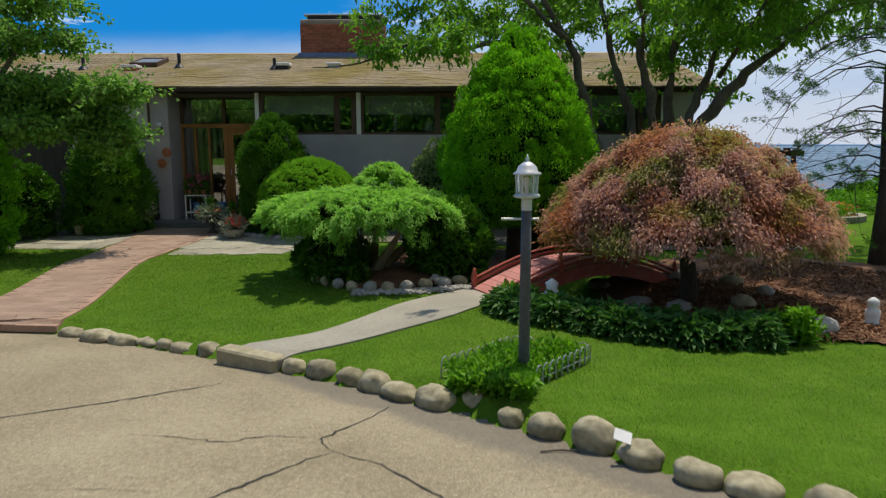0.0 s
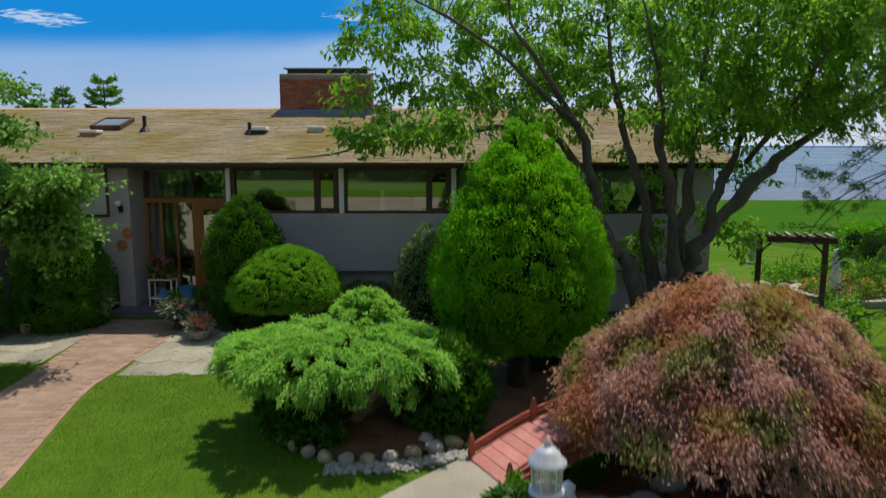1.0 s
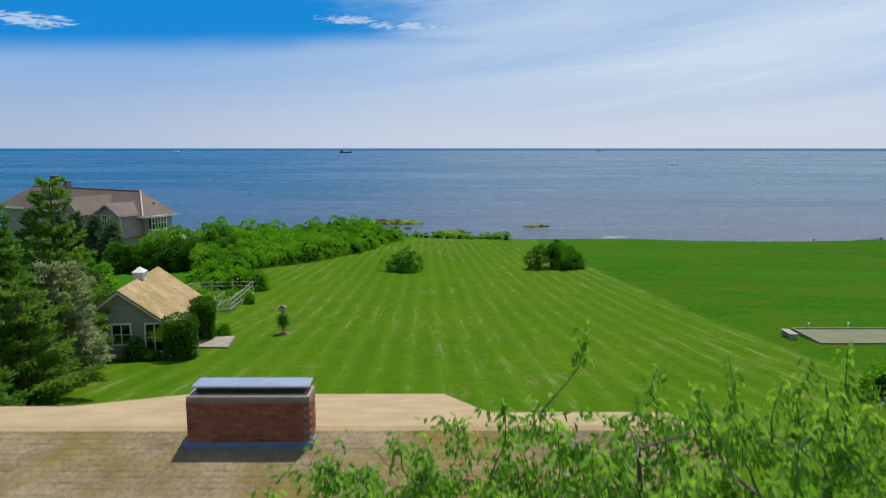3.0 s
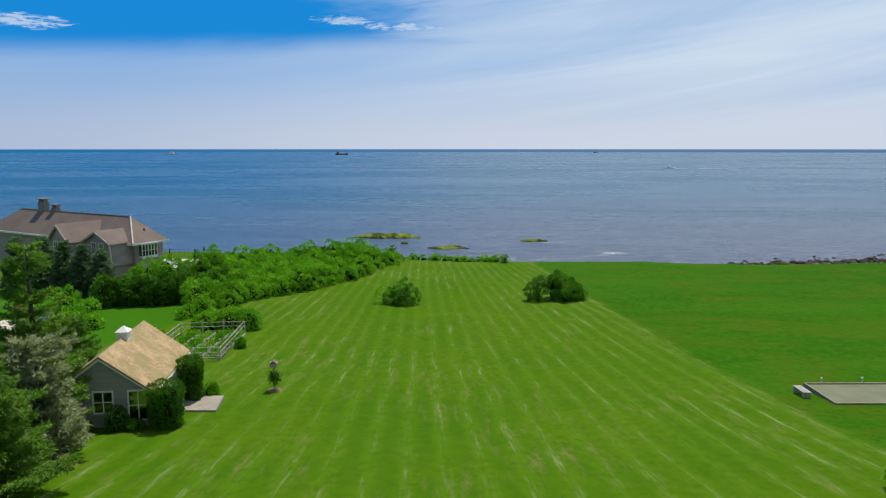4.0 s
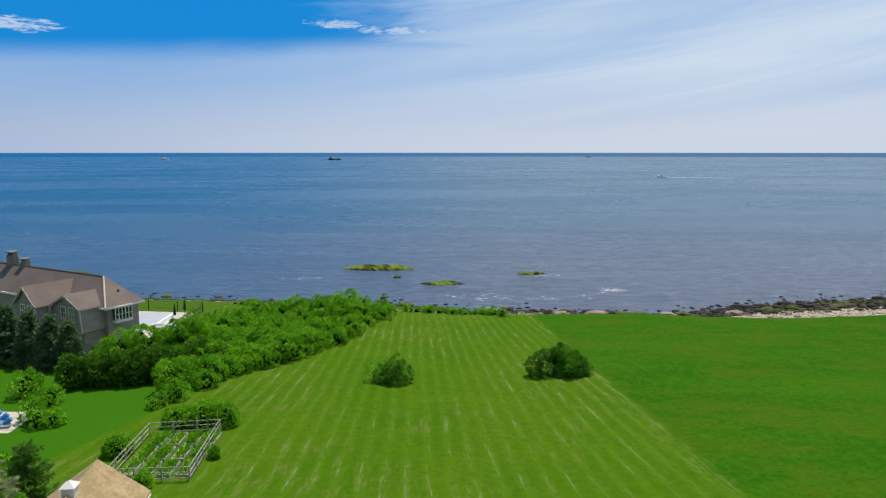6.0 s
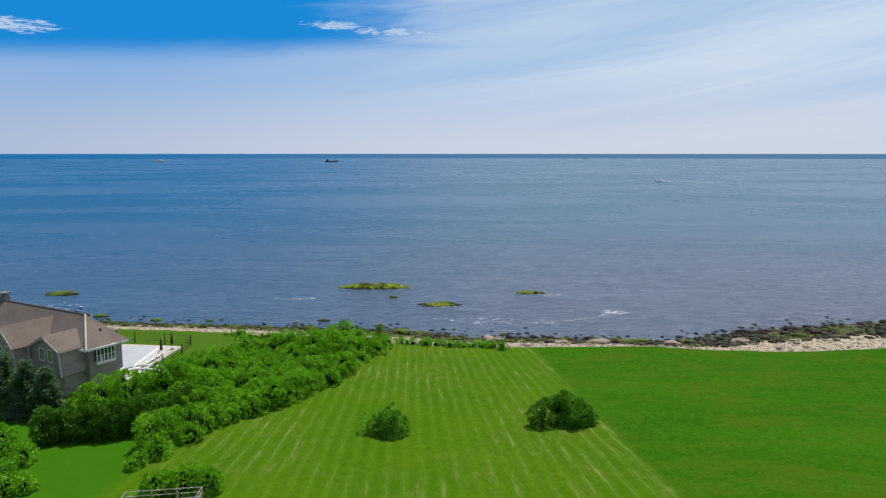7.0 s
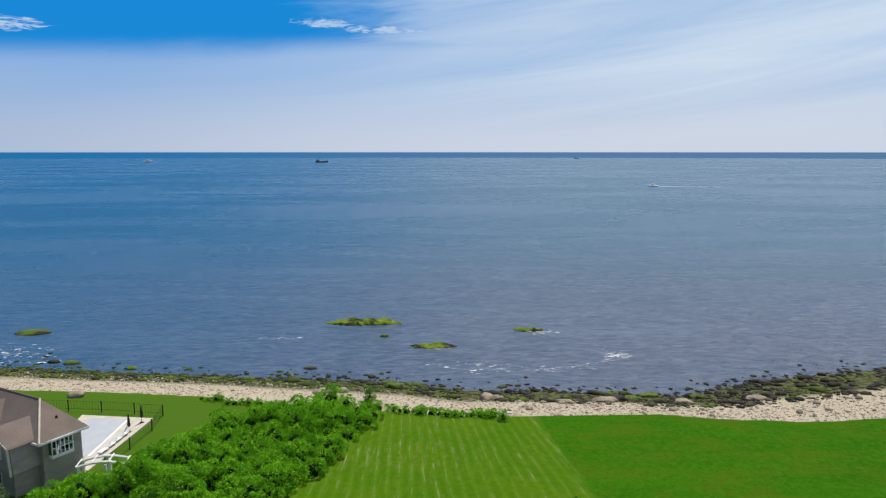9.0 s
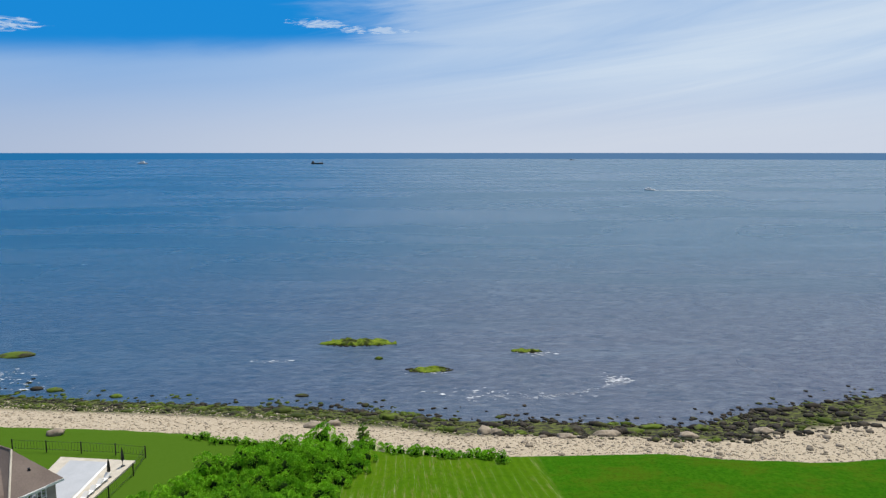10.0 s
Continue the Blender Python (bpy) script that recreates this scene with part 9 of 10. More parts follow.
part("blind", Mesher().box(-8.15, -6.73, WALL_Y - 0.012, WALL_Y - 0.003, 1.95, 2.86), BLIND, house, "closed pale window blind")

# table lamp and curtain glimpsed through the windows
tl = thing("table_lamp", "table lamp with a pale shade inside the window", "lamp", (-0.55, 15.85, 1.75))
part("base", Mesher().lathe([(0.07, 0.0), (0.08, 0.03), (0.03, 0.08), (0.05, 0.18), (0.015, 0.30)], 12), WHITE_CAST, tl)
part("shade", Mesher().lathe([(0.16, 0.30), (0.10, 0.52)], 16, caps=False), WHITE_CAST, tl)
whole("sideboard", Mesher().box(-1.0, 0.0, 15.75, 16.15, 0.1, 1.75, 0.02), BROWN_WOOD, "dark wooden sideboard below the window", "sideboard")
part("inner_post", Mesher().box(-1.36, -1.29, 15.73, 15.80, 0.1, 2.80), WHITE_PAINT, house, "white interior post")
for i, x in enumerate((-6.2, -6.05, -5.90, -5.75, -5.58, -5.42)):
    part("curtain", Mesher().lathe([(0.045, 1.0), (0.06, 1.05), (0.05, 2.0), (0.055, 2.75)], 8, x, 16.17), surface("sheer_curtain", (0.36, 0.33, 0.26), (0.44, 0.41, 0.33), 20, 3, 0.9, relief=0) if i == 0 else bpy.data.materials["sheer_curtain"], screen, "" if i else "pale gathered curtain")
for i, (x, y, tilt) in enumerate(((-1.95, 13.93, 0), (-1.59, 14.15, 1))):
    m = Mesher()
    for s in (-0.02, 0.02):
        m.tube([(s, 0, 0), (s, 0.0, 0.24)], 0.007, 5)
    m.tube([(0, -0.16, 0.24), (0, -0.08, 0.27), (0, 0.04, 0.30), (0, 0.12, 0.34)], [0.01, 0.045, 0.05, 0.02], 8)
    m.tube([(0, 0.10, 0.33), (0, 0.15, 0.42), (0, 0.11, 0.52), (0, 0.13, 0.62 + 0.06 * tilt)], [0.022, 0.016, 0.013, 0.014], 7)
    m.tube([(0, 0.12, 0.62 + 0.06 * tilt), (0, 0.15, 0.63 + 0.06 * tilt), (0, 0.25, 0.61 + 0.08 * tilt)], [0.015, 0.018, 0.003], 6)
    ob = whole("heron_statue", m, PEWTER, "grey metal heron statue in the house bed", "statue", "garden herons", smooth=True)
    ob.matrix_basis = pose(x, y, float(land_z(x, y)) + 0.01, 0, 0, 150 + 60 * i)


# ---- side garden ----
def pergola():
    t = thing("pergola", "small dark brown timber pergola over the side path", "pergola", (6.42, 14.5, -0.2), -16)
    WOOD = surface("pergola_wood", (0.060, 0.026, 0.018), (0.105, 0.050, 0.034), 14, 3, 0.75, relief=0.3, stretch=(1, 1, 0.1))
    for x in (-0.56, 0.56):
        part("post", Mesher().box(x - 0.045, x + 0.045, -0.045, 0.045, -0.3, 1.72, 0.005), WOOD, t)
        g = 1 if x < 0 else -1
        part("brace", Mesher().tube([(x, 0, 1.42), (x + g * 0.06, 0, 1.56), (x + g * 0.20, 0, 1.70)], 0.025, 4), WOOD, t)
    for y in (-0.05, 0.05):
        part("beam", Mesher().box(-0.74, 0.74, y - 0.022, y + 0.022, 1.722, 1.84, 0.006), WOOD, t)
    for k in range(8):
        x = -0.60 + k * 0.17
        part("rafter", Mesher().box(x - 0.025, x + 0.025, -0.26, 0.26, 1.842, 1.89, 0.004), GREY_WOOD if k % 2 else WOOD, t)


pergola()


def ring_planter():
    cx, cy, r = 8.75, 16.75, 0.98
    z = float(land_z(cx, cy))
    t = thing("ring_planter", "round low stone planter full of bright flowers", "planter", (cx, cy, z))
    n = 26
    for ring in range(2):
        for k in range(n):
            a = 2 * math.pi * (k + 0.5 * ring) / n
            b = 2 * math.pi / n * 0.47
            v = []
            for rr in (r - 0.09, r + 0.09):
                for aa in (a - b, a + b):
                    for zz in (-0.15 + ring * 0.15, -0.01 + ring * 0.15):
                        v.append((rr * math.cos(aa), rr * math.sin(aa), zz))
            part("block", Mesher().add(v, [(0, 1, 3, 2), (4, 6, 7, 5), (0, 4, 5, 1), (2, 3, 7, 6), (1, 5, 7, 3), (0, 2, 6, 4)]), FLAG, t)
    part("soil", Mesher().lathe([(r - 0.095, -0.1), (r - 0.1, 0.08), (0.0, 0.14)], 24, caps=False), MULCH, t)
    rng = np.random.default_rng(4)
    for mat, m, h in ((L_FRESH, 1300, 0.25), (FLOWER_RED, 260, 0.26), (FLOWER_WHITE, 130, 0.2), (leafy("orange_petals", (0.65, 0.22, 0.04), (0.80, 0.36, 0.08)), 170, 0.3)):
        a, q = rng.uniform(0, 6.28, m), np.sqrt(rng.random(m)) * (r - 0.12)
        p = np.stack([np.cos(a) * q, np.sin(a) * q, 0.1 + rng.random(m) * h], -1)
        tagged(part("blossom" if mat is not L_FRESH else "foliage", leaf_mesh("blossom", p, rng.normal(size=p.shape) + (0, 0, 0.6), 0.07, 0.045, rng=rng), mat, t), kind="stuff")


ring_planter()
st = whole("garden_statue", Mesher().lathe([(0.14, 0.0), (0.14, 0.10), (0.09, 0.14), (0.13, 0.22), (0.10, 0.45), (0.085, 0.62), (0.11, 0.74), (0.05, 0.84), (0.075, 0.92), (0.06, 1.0), (0.0, 1.04)], 14), WHITE_CAST, "white cast stone garden figure among flowers", "statue", smooth=True)
st.matrix_basis = pose(8.35, 16.4, float(land_z(8.35, 16.4)) + 0.10)
st = whole("garden_statue", Mesher().lathe([(0.16, 0.0), (0.17, 0.05), (0.12, 0.10), (0.15, 0.22), (0.14, 0.34), (0.09, 0.40), (0.12, 0.46), (0.11, 0.54), (0.04, 0.60), (0.0, 0.61)], 14), WHITE_CAST, "squat white cast stone owl figure on the mulch", "statue", smooth=True)
st.matrix_basis = pose(4.42, 7.15, float(land_z(4.42, 7.15)) + 0.02) @ Matrix.Scale(0.5, 4)
st = whole("garden_statue", Mesher().lathe([(0.11, 0.0), (0.12, 0.05), (0.08, 0.09), (0.10, 0.2), (0.06, 0.28), (0.075, 0.34), (0.0, 0.40)], 12), WHITE_CAST, "small white cast figure in the hosta border", "statue", smooth=True)
st.matrix_basis = pose(1.12, 7.72, float(land_z(1.12, 7.72)) + 0.02)
pd = thing("pedestal", "mossy stone pedestal carrying a small bird figure", "pedestal", (9.35, 22.6, float(land_z(9.35, 22.6))))
part("column", Mesher().lathe([(0.20, -0.1), (0.20, 0.06), (0.14, 0.10), (0.13, 0.50), (0.18, 0.55), (0.18, 0.60)], 12), URN_STONE, pd)
part("bird", Mesher().lathe([(0.06, 0.60), (0.10, 0.70), (0.07, 0.80), (0.05, 0.86), (0.06, 0.92), (0.0, 0.97)], 10), PEWTER, pd, smooth=True)


def flagging(name, cells, mat, label, seed, thick=0.05):
    """Irregular flat stones: cells are (x, y, rx, ry, turn)."""
    rng = np.random.default_rng(seed)
    t = thing(name, label, "paving", (cells[0][0], cells[0][1], float(land_z(cells[0][0], cells[0][1]))), kind="structure")
    o = t.matrix_basis.translation
    for x, y, rx, ry, tn in cells:
        k = rng.integers(5, 8)
        out = []
        for j in range(k):
            a = 2 * math.pi * j / k + rng.normal() * 0.12
            px, py = math.cos(a) * rx * rng.uniform(0.9, 1.12), math.sin(a) * ry * rng.uniform(0.9, 1.12)
            out.append((x + px * math.cos(tn) - py * math.sin(tn) - o.x, y + px * math.sin(tn) + py * math.cos(tn) - o.y))
        zs = [float(land_z(px + o.x, py + o.y)) - o.z for px, py in out]
        m = Mesher().prism(out, -thick, 0.0)
        m.v = [(px, py, zs[q % k] + (0.012 if q >= k else -thick)) for q, (px, py, _) in enumerate(m.v)]
        part("flagstone", m, mat, t)
    return t


SAND = surface("joint_sand", (0.20, 0.185, 0.145), (0.30, 0.28, 0.22), 40, 4, 0.95, relief=0.3)
plate("paving_bed", [(-5.0, 11.75), (-4.0, 11.8), (-2.6, 12.2), (-1.6, 13.0), (-1.9, 13.3), (-4.2, 14.0), (-4.95, 14.6)], lambda x, y: 0.006 + 0 * x, SAND, "sandy joints between flagstones", "sand", 0.08)
plate("paving_bed", [(-10.0, 12.35), (-6.45, 12.3), (-6.5, 14.6), (-10.0, 14.2)], lambda x, y: 0.006 + 0 * x, SAND, "sandy bed beside the brick path", "sand", 0.08)
plate("paving_bed", [(5.3, 12.4), (6.3, 12.4), (6.95, 14.5), (7.3, 16), (7.65, 18.6), (6.7, 18.6), (6.3, 16), (5.8, 14.5)], lambda x, y: 0.006 + 0 * x, SAND, "sandy joints of the side path", "sand", 0.08)
rng = np.random.default_rng(55)
cells = []
for ix in range(6):
    for iy in range(4):
        cells.append((-4.95 + 0.58 * ix + 0.2 * (iy % 2) + rng.normal() * 0.05, 12.05 + 0.52 * iy + rng.normal() * 0.04 + 0.10 * ix * (0.4 - 0.1 * iy), 0.345 + rng.normal() * 0.02, 0.325 + rng.normal() * 0.02, rng.uniform(-0.3, 0.3)))
cells = [c for c in cells if c[0] > -4.85 and c[0] < -1.7]
flagging("flagstone_paving", cells, FLAG, "pale irregular flagstones before the house bed", 5)
cells = [(-7.1 - 0.55 * ix + rng.normal() * 0.04, 12.6 + 0.5 * iy + rng.normal() * 0.04, 0.34, 0.31, rng.uniform(-0.3, 0.3)) for ix in range(5) for iy in range(3)]
flagging("flagstone_paving", cells, FLAG, "pale irregular flagstones beside the brick path", 6)
cells = []
for iy in range(14):
    y = 12.6 + 0.42 * iy
    xc = float(np.interp(y, (12.6, 14.5, 16, 18.5), (5.85, 6.45, 6.8, 7.15)))
    for ix in (-1, 0, 1) if y < 15 else (-0.5, 0.5):
        cells.append((xc + 0.36 * ix + rng.normal() * 0.03, y + rng.normal() * 0.02, 0.235, 0.255, rng.uniform(-0.2, 0.2)))
flagging("side_path", cells, FLAG, "pale stone path leading through the pergola", 7)
plant_patch("side_border_plants", strip_area([(5.3, 14.3), (5.6, 15.0), (6.1, 16.2)], 0.5), 1500, (0.09, 0.035), L_HOSTA, "mixed green border beside the side path", "plants", 0.3, 21)
plant_patch("side_border_plants", strip_area([(6.9, 13.2), (7.3, 14.3), (7.9, 15.3)], 0.6), 1900, (0.10, 0.035), L_FRESH, "tall green perennials beside the pergola", "plants", 0.5, 22)
plant_patch("side_border_plants", strip_area([(7.6, 18.6), (9.0, 18.2), (11, 18.4), (13, 19)], 0.9), 3200, (0.13, 0.04), L_FRESH, "loose green perennials behind the planter", "plants", 0.6, 23)
for i, (x, y, w) in enumerate(((7.5, 17.9, 0.4), (7.9, 17.7, 0.35), (8.4, 18.1, 0.45), (8.9, 18.0, 0.4), (5.1, 14.3, 0.3), (5.35, 14.05, 0.25), (4.9, 14.0, 0.3), (4.6, 12.7, 0.25), (4.3, 12.6, 0.22))):
    boulder(x, y, float(land_z(x, y)) + 0.06, w * 0.55, w * 0.42, w * 0.32, CURB_STONE, "tan stone edging the side garden", "side garden stones", 300 + i, 2, "edging_stone", "stone")
for i, (x, y, r, h) in enumerate(((9.5, 11.8, 0.7, 0.8), (10.5, 13.5, 0.8, 0.9), (11.5, 16.0, 0.9, 0.9), (9.0, 10.0, 0.6, 0.6), (12.5, 20, 0.8, 0.7), (16, 26, 0.9, 0.8), (19, 29, 0.9, 0.9), (14, 24, 0.6, 0.6), (22, 33, 1.0, 1.0))):
    bush("side_shrub", (x, y, float(land_z(x, y))), (r, r, h), int(5200 * r), (0.09, 0.04), L_BROAD if i % 2 else L_FRESH, CORE_SHADE_GREEN, "leafy green shrub in the side garden", rise=h * 0.4, low=-0.5, seed=400 + i, group="side garden shrubs", knobs=40, amount=0.3, size=0.05)
wall_ = thing("stone_wall", "low dry stone wall below green shrubs", "wall", (21.5, 38.0, float(land_z(21.5, 38.0))))
for k in range(60):
    u, lay = (k % 20) / 20, k // 20
    x, y = 0 + u * 7 + 0.15 * lay, 0 + u * 2.0
    v, f = rock_verts(rng, 1)
    part("stone", array_mesh("stone", v * (0.24, 0.2, 0.15) + (x, y, 0.1 + lay * 0.24), f), GREY_STONE, wall_)
clump_mass("wall_shrubs", [(22 + k * 0.9, 39.0 + 0.28 * k + rng.normal() * 0.2, 0.9, 1.7 + rng.normal() * 0.15) for k in range(8)], 0.2, L_HEDGE, "green shrubs above the dry stone wall", "shrubs", 700, 51)
ed = thing("stone_edging", "low curved stone edging of the house bed", "edging", (-4.3, 14.0, -0.14), kind="structure")
line = [(-4.35, 14.05), (-4.0, 13.72), (-3.5, 13.45), (-3.0, 13.32), (-2.4, 13.22), (-1.8, 13.12)]
for k in range(13):
    u = k / 12 * (len(line) - 1)
    i = min(int(u), len(line) - 2)
    x, y = line[i][0] + (line[i + 1][0] - line[i][0]) * (u - i), line[i][1] + (line[i + 1][1] - line[i][1]) * (u - i)
    v, f = rock_verts(rng, 1)
    part("stone", array_mesh("stone", v * (0.13, 0.09, 0.08) + (x + 4.3, y - 14.0, 0.05), f), GREY_STONE, ed)


# ---- on the roof ----
def roof_z(y):
    return EAVE_Z + PITCH * (y - EAVE_Y)


def skylight(x0, x1, y0, y1, label):
    t = thing("skylight", label, "skylight", (x0, y0, roof_z(y0) + 0.02))
    s = math.degrees(math.atan(PITCH))
    t.matrix_basis = pose(x0, y0, roof_z(y0) + 0.015, s, 0, 0)
    w, d = x1 - x0, (y1 - y0) / math.cos(radians(s))
    for b in ((0, w, 0, 0.05), (0, w, d - 0.05, d), (0, 0.05, 0.05, d - 0.05), (w - 0.05, w, 0.05, d - 0.05)):
        part("frame", Mesher().box(*b, -0.05, 0.11, 0.006), BROWN_WOOD, t)
    part("pane", Mesher().box(0.05, w - 0.05, 0.05, d - 0.05, 0.07, 0.085), surface("skylight_glass", (0.16, 0.17, 0.18), (0.21, 0.22, 0.23), 8, 1.5, 0.35, relief=0.05, spec=0.5), t)


skylight(-7.98, -7.30, 17.30, 18.05, "flat glazed skylight in a dark frame")


def roof_box(x, y, w, d, h, mat, name, label):
    t = thing(name, label, "vent", (x, y, roof_z(y)))
    part("base", Mesher().box(-w / 2 - 0.02, w / 2 + 0.02, -d / 2 - 0.02, d / 2 + 0.02, -0.06, h * 0.45), mat, t)
    part("lid", Mesher().box(-w / 2 - 0.05, w / 2 + 0.05, -d / 2 - 0.05, d / 2 + 0.05, h * 0.45, h, 0.01), WHITE_TRIM, t)


roof_box(-7.78, 16.92, 0.30, 0.22, 0.12, TERRACOTTA, "roof_vent", "low roof vent with a white lid")
roof_box(-4.12, 17.10, 0.22, 0.22, 0.14, DARK_METAL, "roof_vent", "small box vent with a white lid")
roof_box(-2.92, 17.3, 0.26, 0.26, 0.10, GALV, "roof_vent", "square galvanised roof vent")
for x, y, h in ((-6.73, 17.25, 0.34), (-4.33, 17.02, 0.26), (-8.97, 17.0, 0.28)):
    t = thing("vent_pipe", "dark plumbing vent pipe through the roof", "vent pipe", (x, y, roof_z(y)), group="vent pipes")
    part("pipe", Mesher().tube([(0, 0, -0.05), (0, 0, h)], 0.042, 12), DARK_METAL, t)
    part("boot", Mesher().lathe([(0.13, 0.0), (0.09, 0.05), (0.05, 0.10)], 12), DARK_METAL, t)

# ---- pieces: shingles, bricks, blades ----
def shingle_pieces():
    course, tab = 0.143, 0.305
    slope = math.atan(PITCH)
    cs, sn = math.cos(slope), math.sin(slope)
    rng = np.random.default_rng(61)
    rows = int((RIDGE_Y - EAVE_Y) / cs / course)

    def tab_verts(w):
        t0, t1, ln = 0.005, 0.0015, course + 0.035
        p = [(0, 0, 0), (w, 0, 0), (w, ln, 0), (0, ln, 0), (0, 0, t0), (w, 0, t0), (w, ln, t1), (0, ln, t1)]
        return [(x, y * cs - z * sn, y * sn + z * cs) for x, y, z in p]
    F = [(4, 5, 6, 7), (0, 1, 5, 4), (1, 2, 6, 5), (3, 0, 4, 7)]
    shared = []
    for k in range(3):
        me = Mesher().add(tab_verts(tab * (0.98, 0.986, 0.991)[k]), F).mesh("shingle")
        me.materials.append(SHINGLE)
        shared.append(me)
    rest, count = Mesher(), 0
    for r in range(rows):
        d = r * course
        y0, z0 = EAVE_Y - 0.015 + d * cs, EAVE_Z + d * sn + 0.004
        off = (r % 3) * 0.1 + rng.uniform(-0.02, 0.02)
        for k in range(int((ROOF_R - ROOF_L) / tab)):
            x = ROOF_L + k * tab + off
            if x + tab > ROOF_R:
                continue
            lift = rng.uniform(0, 0.006)
            if -6.6 < x < -3.0 and y0 < 18.4 and count < 296:
                ob = new("shingle", shared[(k + r) % 3])
                ob.location = (x, y0, z0 + lift)
                ob.parent = roof
                count += 1
            else:
                rest.add([(px + x, py + y0, pz + z0 + lift) for px, py, pz in tab_verts(tab * rng.uniform(0.978, 0.993))], F)
    tagged(part("shingle_field", rest, SHINGLE_JOINED, roof), kind="stuff")
    part("ridge_cap", Mesher().add([(ROOF_L, RIDGE_Y - 0.15, RIDGE_Z - 0.022), (ROOF_R, RIDGE_Y - 0.15, RIDGE_Z - 0.022), (ROOF_R, RIDGE_Y, RIDGE_Z + 0.022), (ROOF_L, RIDGE_Y, RIDGE_Z + 0.022), (ROOF_R, RIDGE_Y + 0.15, RIDGE_Z - 0.022), (ROOF_L, RIDGE_Y + 0.15, RIDGE_Z - 0.022)],
                                   [(0, 1, 2, 3), (3, 2, 4, 5)]), SHINGLE_REAR, roof)


shingle_pieces()


def chimney_bricks():
    bl, bh, gap = 0.200, 0.062, 0.012
    me = Mesher().box(0, bl, -0.012, 0.004, 0, bh, 0.004).mesh("brick")
    half = Mesher().box(0, bl * 0.47, -0.012, 0.004, 0, bh, 0.004).mesh("brick")
    for m in (me, half):
        m.materials.append(BRICK)
    z, row = 4.165, 0
    while z + bh < 4.945:
        x = -4.08
        if row % 2:
            ob = new("brick", half)
            ob.location, ob.parent = (x, 18.86, z), chimney
            x += bl * 0.47 + gap
        while x + bl * 0.6 < -1.86:
            full = x + bl <= -1.855
            ob = new("brick", me if full else half)
            ob.location, ob.parent = (x, 18.86, z), chimney
            x += (bl if full else bl * 0.47) + gap
        for side, xs in ((1, -1.86), (-1, -4.08)):
            y = 18.875 + (0.10 if row % 2 else 0)
            while y + bl < 19.43:
                ob = new("brick", me)
                ob.matrix_basis = pose(xs, y if side > 0 else y + bl, z, 0, 0, 90 * side)
                ob.parent = chimney
                y += bl + gap
        z += bh + gap
        row += 1


chimney_bricks()


def brick_path():
    left = [(-6.35, 7.85), (-6.22, 9.1), (-6.32, 11.6), (-6.45, 13.4), (-6.5, 14.7)]
    right = [(-4.60, 7.68), (-4.86, 9.4), (-5.12, 11.3), (-4.96, 13.4), (-4.9, 14.7)]
    pave = tagged(part("brick_path", ribbon(left, right, 150, lambda x, y: path_z(x, y) - 0.001, 0.08), surface("path_joint", (0.28, 0.175, 0.125), (0.37, 0.245, 0.175), 40, 3, 0.95, relief=0.4, depth=0.004)), "faded red brick path curving to the front door", "brick path", kind="structure")
    bl, bw, gap = 0.200, 0.099, 0.003
    me = Mesher().box(-bl / 2, bl / 2, -bw / 2, bw / 2, -0.03, 0.006, 0.002).mesh("brick")
    me.materials.append(PATH_BRICK)
    rest, count, rng = Mesher(), 0, np.random.default_rng(3)
    ly, lx, ry, rx = [p[1] for p in left], [p[0] for p in left], [p[1] for p in right], [p[0] for p in right]
    y, row = 7.80, 0
    while y < 14.68:
        x0, x1 = np.interp(y, ly, lx), np.interp(y, ry, rx)
        x = x0 + bl / 2 + 0.01 + (0.10 if row % 2 else 0)
        while x + bl / 2 < x1 - 0.005:
            z = path_z(x, y) + rng.uniform(-0.0005, 0.0005)
            tilt = (path_z(x, y + bw / 2) - path_z(x, y - bw / 2)) / bw
            side = (path_z(x + bl / 2, y) - path_z(x - bl / 2, y)) / bl
            if count < 296 and y < 12.5 and x > -6.15:
                ob = new("brick", me)
                ob.matrix_basis = pose(x, y, z, math.degrees(math.atan(tilt)) + rng.normal() * 0.1, -math.degrees(math.atan(side)) + rng.normal() * 0.1, rng.normal() * 0.6)
                ob.parent = pave
                count += 1
            else:
                v = [(px, py, z + (py - y) * tilt + (px - x) * side + h) for h in (-0.03, 0.006) for py in (y - bw / 2, y + bw / 2) for px in (x - bl / 2, x + bl / 2)]
                rest.add(v, [(4, 5, 7, 6), (0, 1, 5, 4), (2, 6, 7, 3), (0, 4, 6, 2), (1, 3, 7, 5)])
            x += bl + gap
        y += bw + gap
        row += 1
    tagged(part("brick_field", rest, PATH_BRICK_JOINED, pave), kind="stuff")


brick_path()


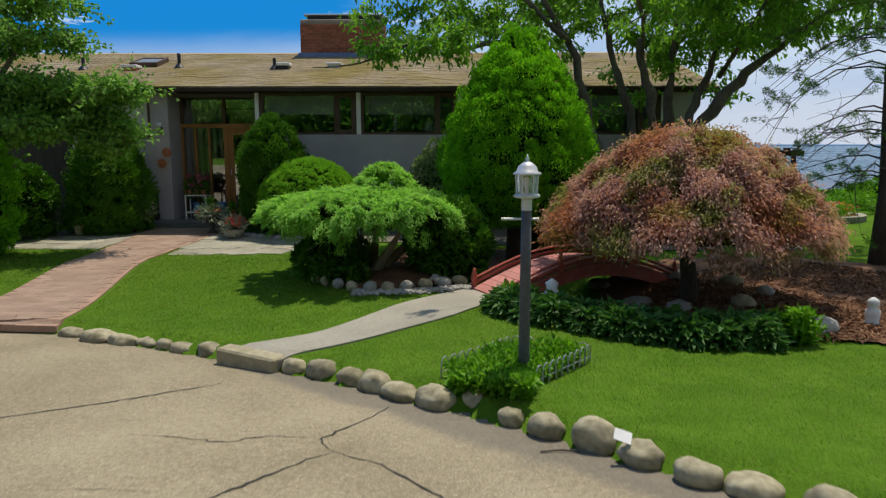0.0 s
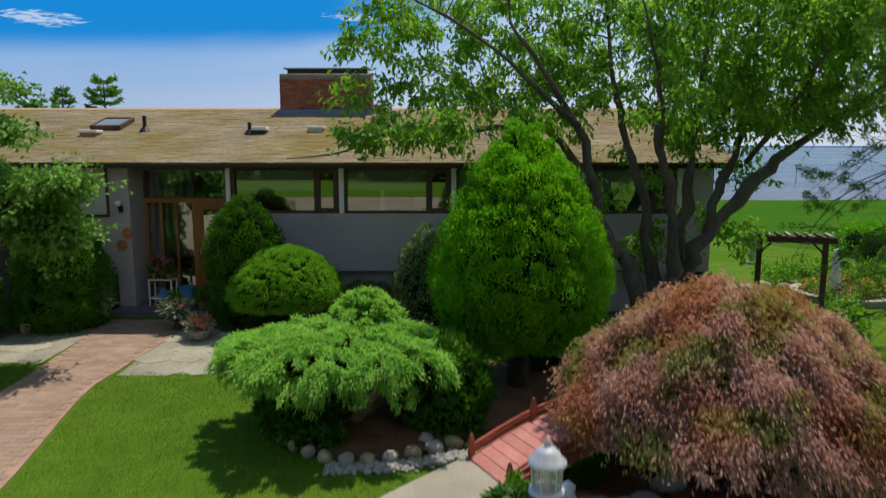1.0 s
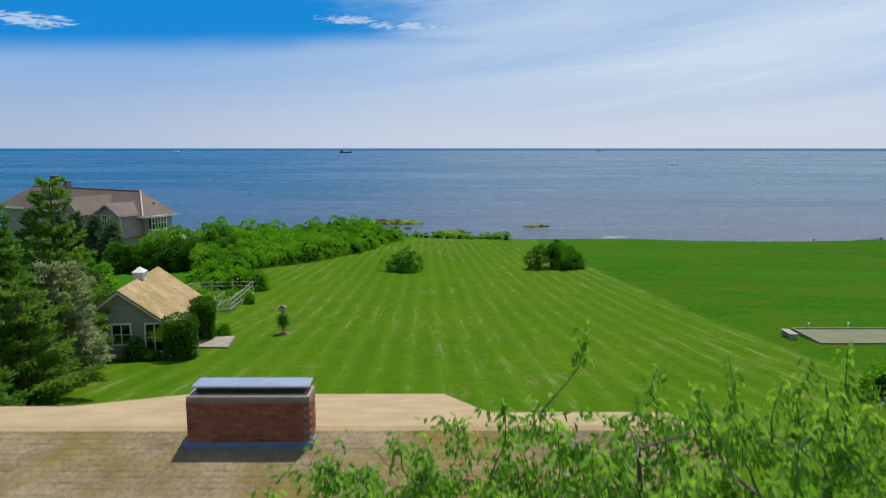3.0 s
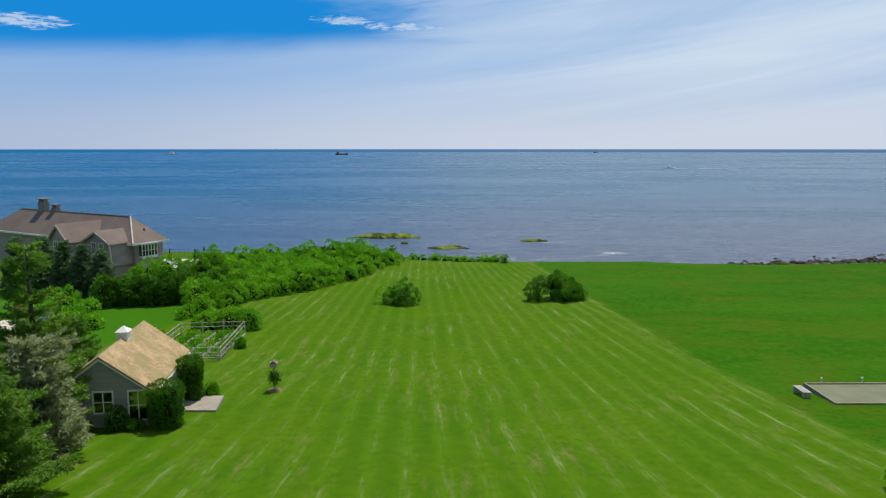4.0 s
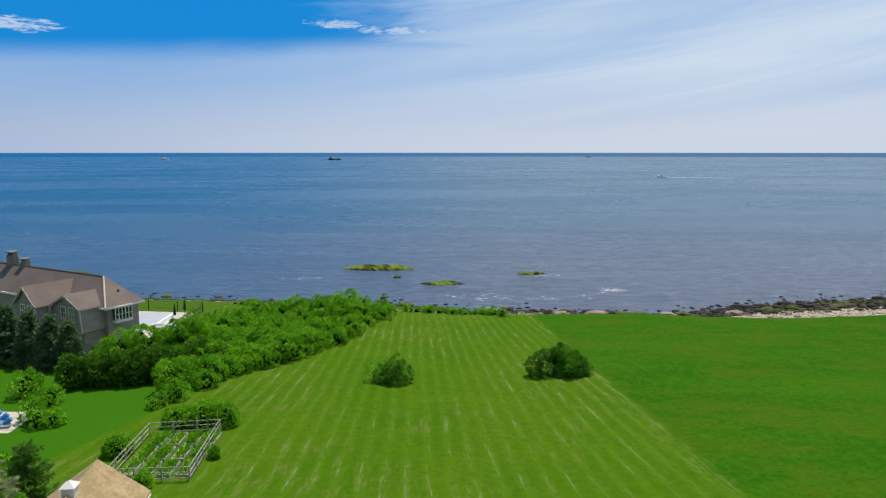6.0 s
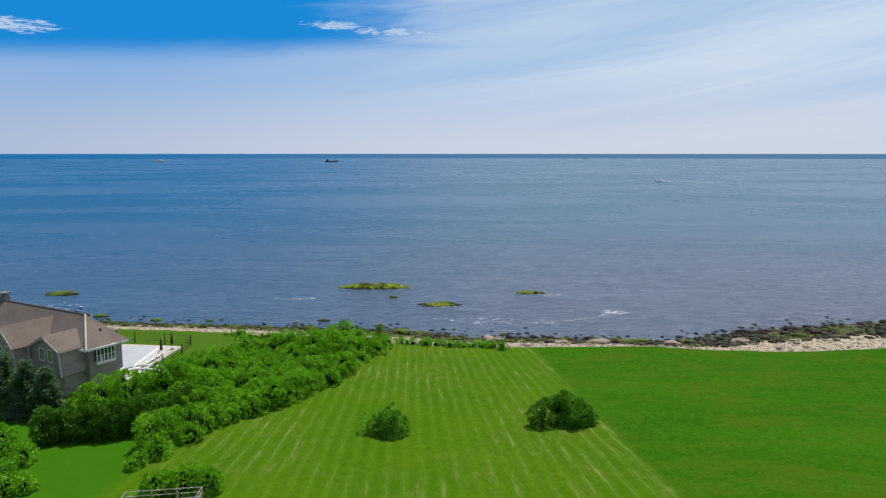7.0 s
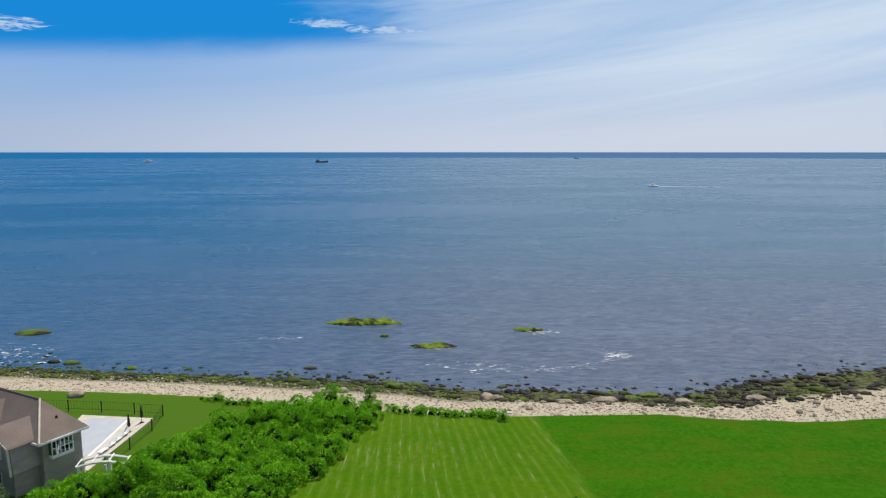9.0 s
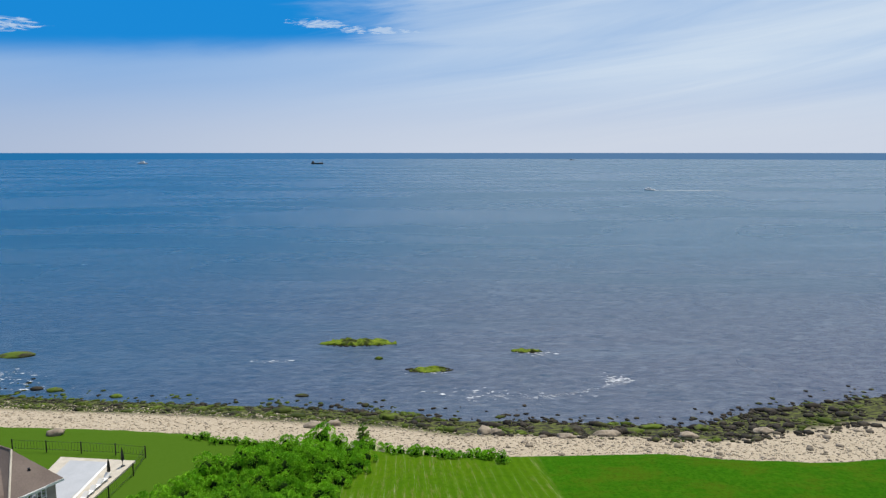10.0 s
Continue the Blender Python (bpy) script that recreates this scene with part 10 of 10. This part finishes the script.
def grass_blades():
    """Short turf of the front lawns."""
    rng = np.random.default_rng(71)
    n = 420000
    x, y = rng.uniform(-8.5, 7.0, n), 2.5 + 10.5 * rng.random(n) ** 1.25
    gap = y - np.interp(x, CURB_X, CURB_Y)
    ok = gap > 0.16

    def left_of(line, side):
        ys, xs = [p[1] for p in line], [p[0] for p in line]
        return np.interp(y, ys, xs)
    brick = (x > np.interp(y, (7.85, 9.1, 11.6, 14.7), (-6.4, -6.26, -6.36, -6.55))) & (x < np.interp(y, (7.68, 9.4, 11.3, 14.7), (-4.55, -4.82, -5.08, -4.85)))
    walk_ = (x > np.interp(y, (6.3, 7.05, 8.09, 9.05), (-2.3, -1.48, -0.72, 0.18))) & (x < np.interp(y, (6.0, 7.06, 7.6, 8.45), (-1.6, -0.59, 0.02, 0.63))) & (y < 9.1)
    bed1 = (((x + 0.6) / 1.9) ** 2 + ((y - 10.5) / 1.75) ** 2) < 1
    bed2 = (x > 0.55) & (y > np.interp(x, (0.5, 1.2, 2.2, 3.4, 4.2, 5.8, 7), (8.0, 7.1, 6.5, 6.4, 6.42, 6.5, 7)))
    far_ = (y > 11.9) & (x > -4.9) | (y > 12.4) & (x < -4.9)
    ok &= ~(brick | walk_ | bed1 | bed2 | far_)
    x, y = x[ok], y[ok]
    m = len(x)
    z = land_z(x, y)
    h = rng.uniform(0.010, 0.026, m)
    a = rng.uniform(0, 6.283, m)
    w = 0.004 + 0.0012 * np.clip(y - 4, 0, 8)
    lean = rng.normal(size=(m, 2)) * 0.016
    dx, dy = np.cos(a) * w / 2, np.sin(a) * w / 2
    V = np.stack([np.stack([x - dx, y - dy, z - 0.004], -1), np.stack([x + dx, y + dy, z - 0.004], -1), np.stack([x + lean[:, 0], y + lean[:, 1], z + h], -1)], 1).reshape(-1, 3)
    mat = leafy("grass_blade", (0.090, 0.200, 0.008), (0.190, 0.330, 0.022), (0.34, 0.36, 0.14), glow=0.5, patch=1.3, vary=0.55)
    tagged(part("grass", array_mesh("grass", V, np.arange(m * 3).reshape(m, 3)), mat), "short mown grass of the front lawn", "grass", kind="stuff")


grass_blades()
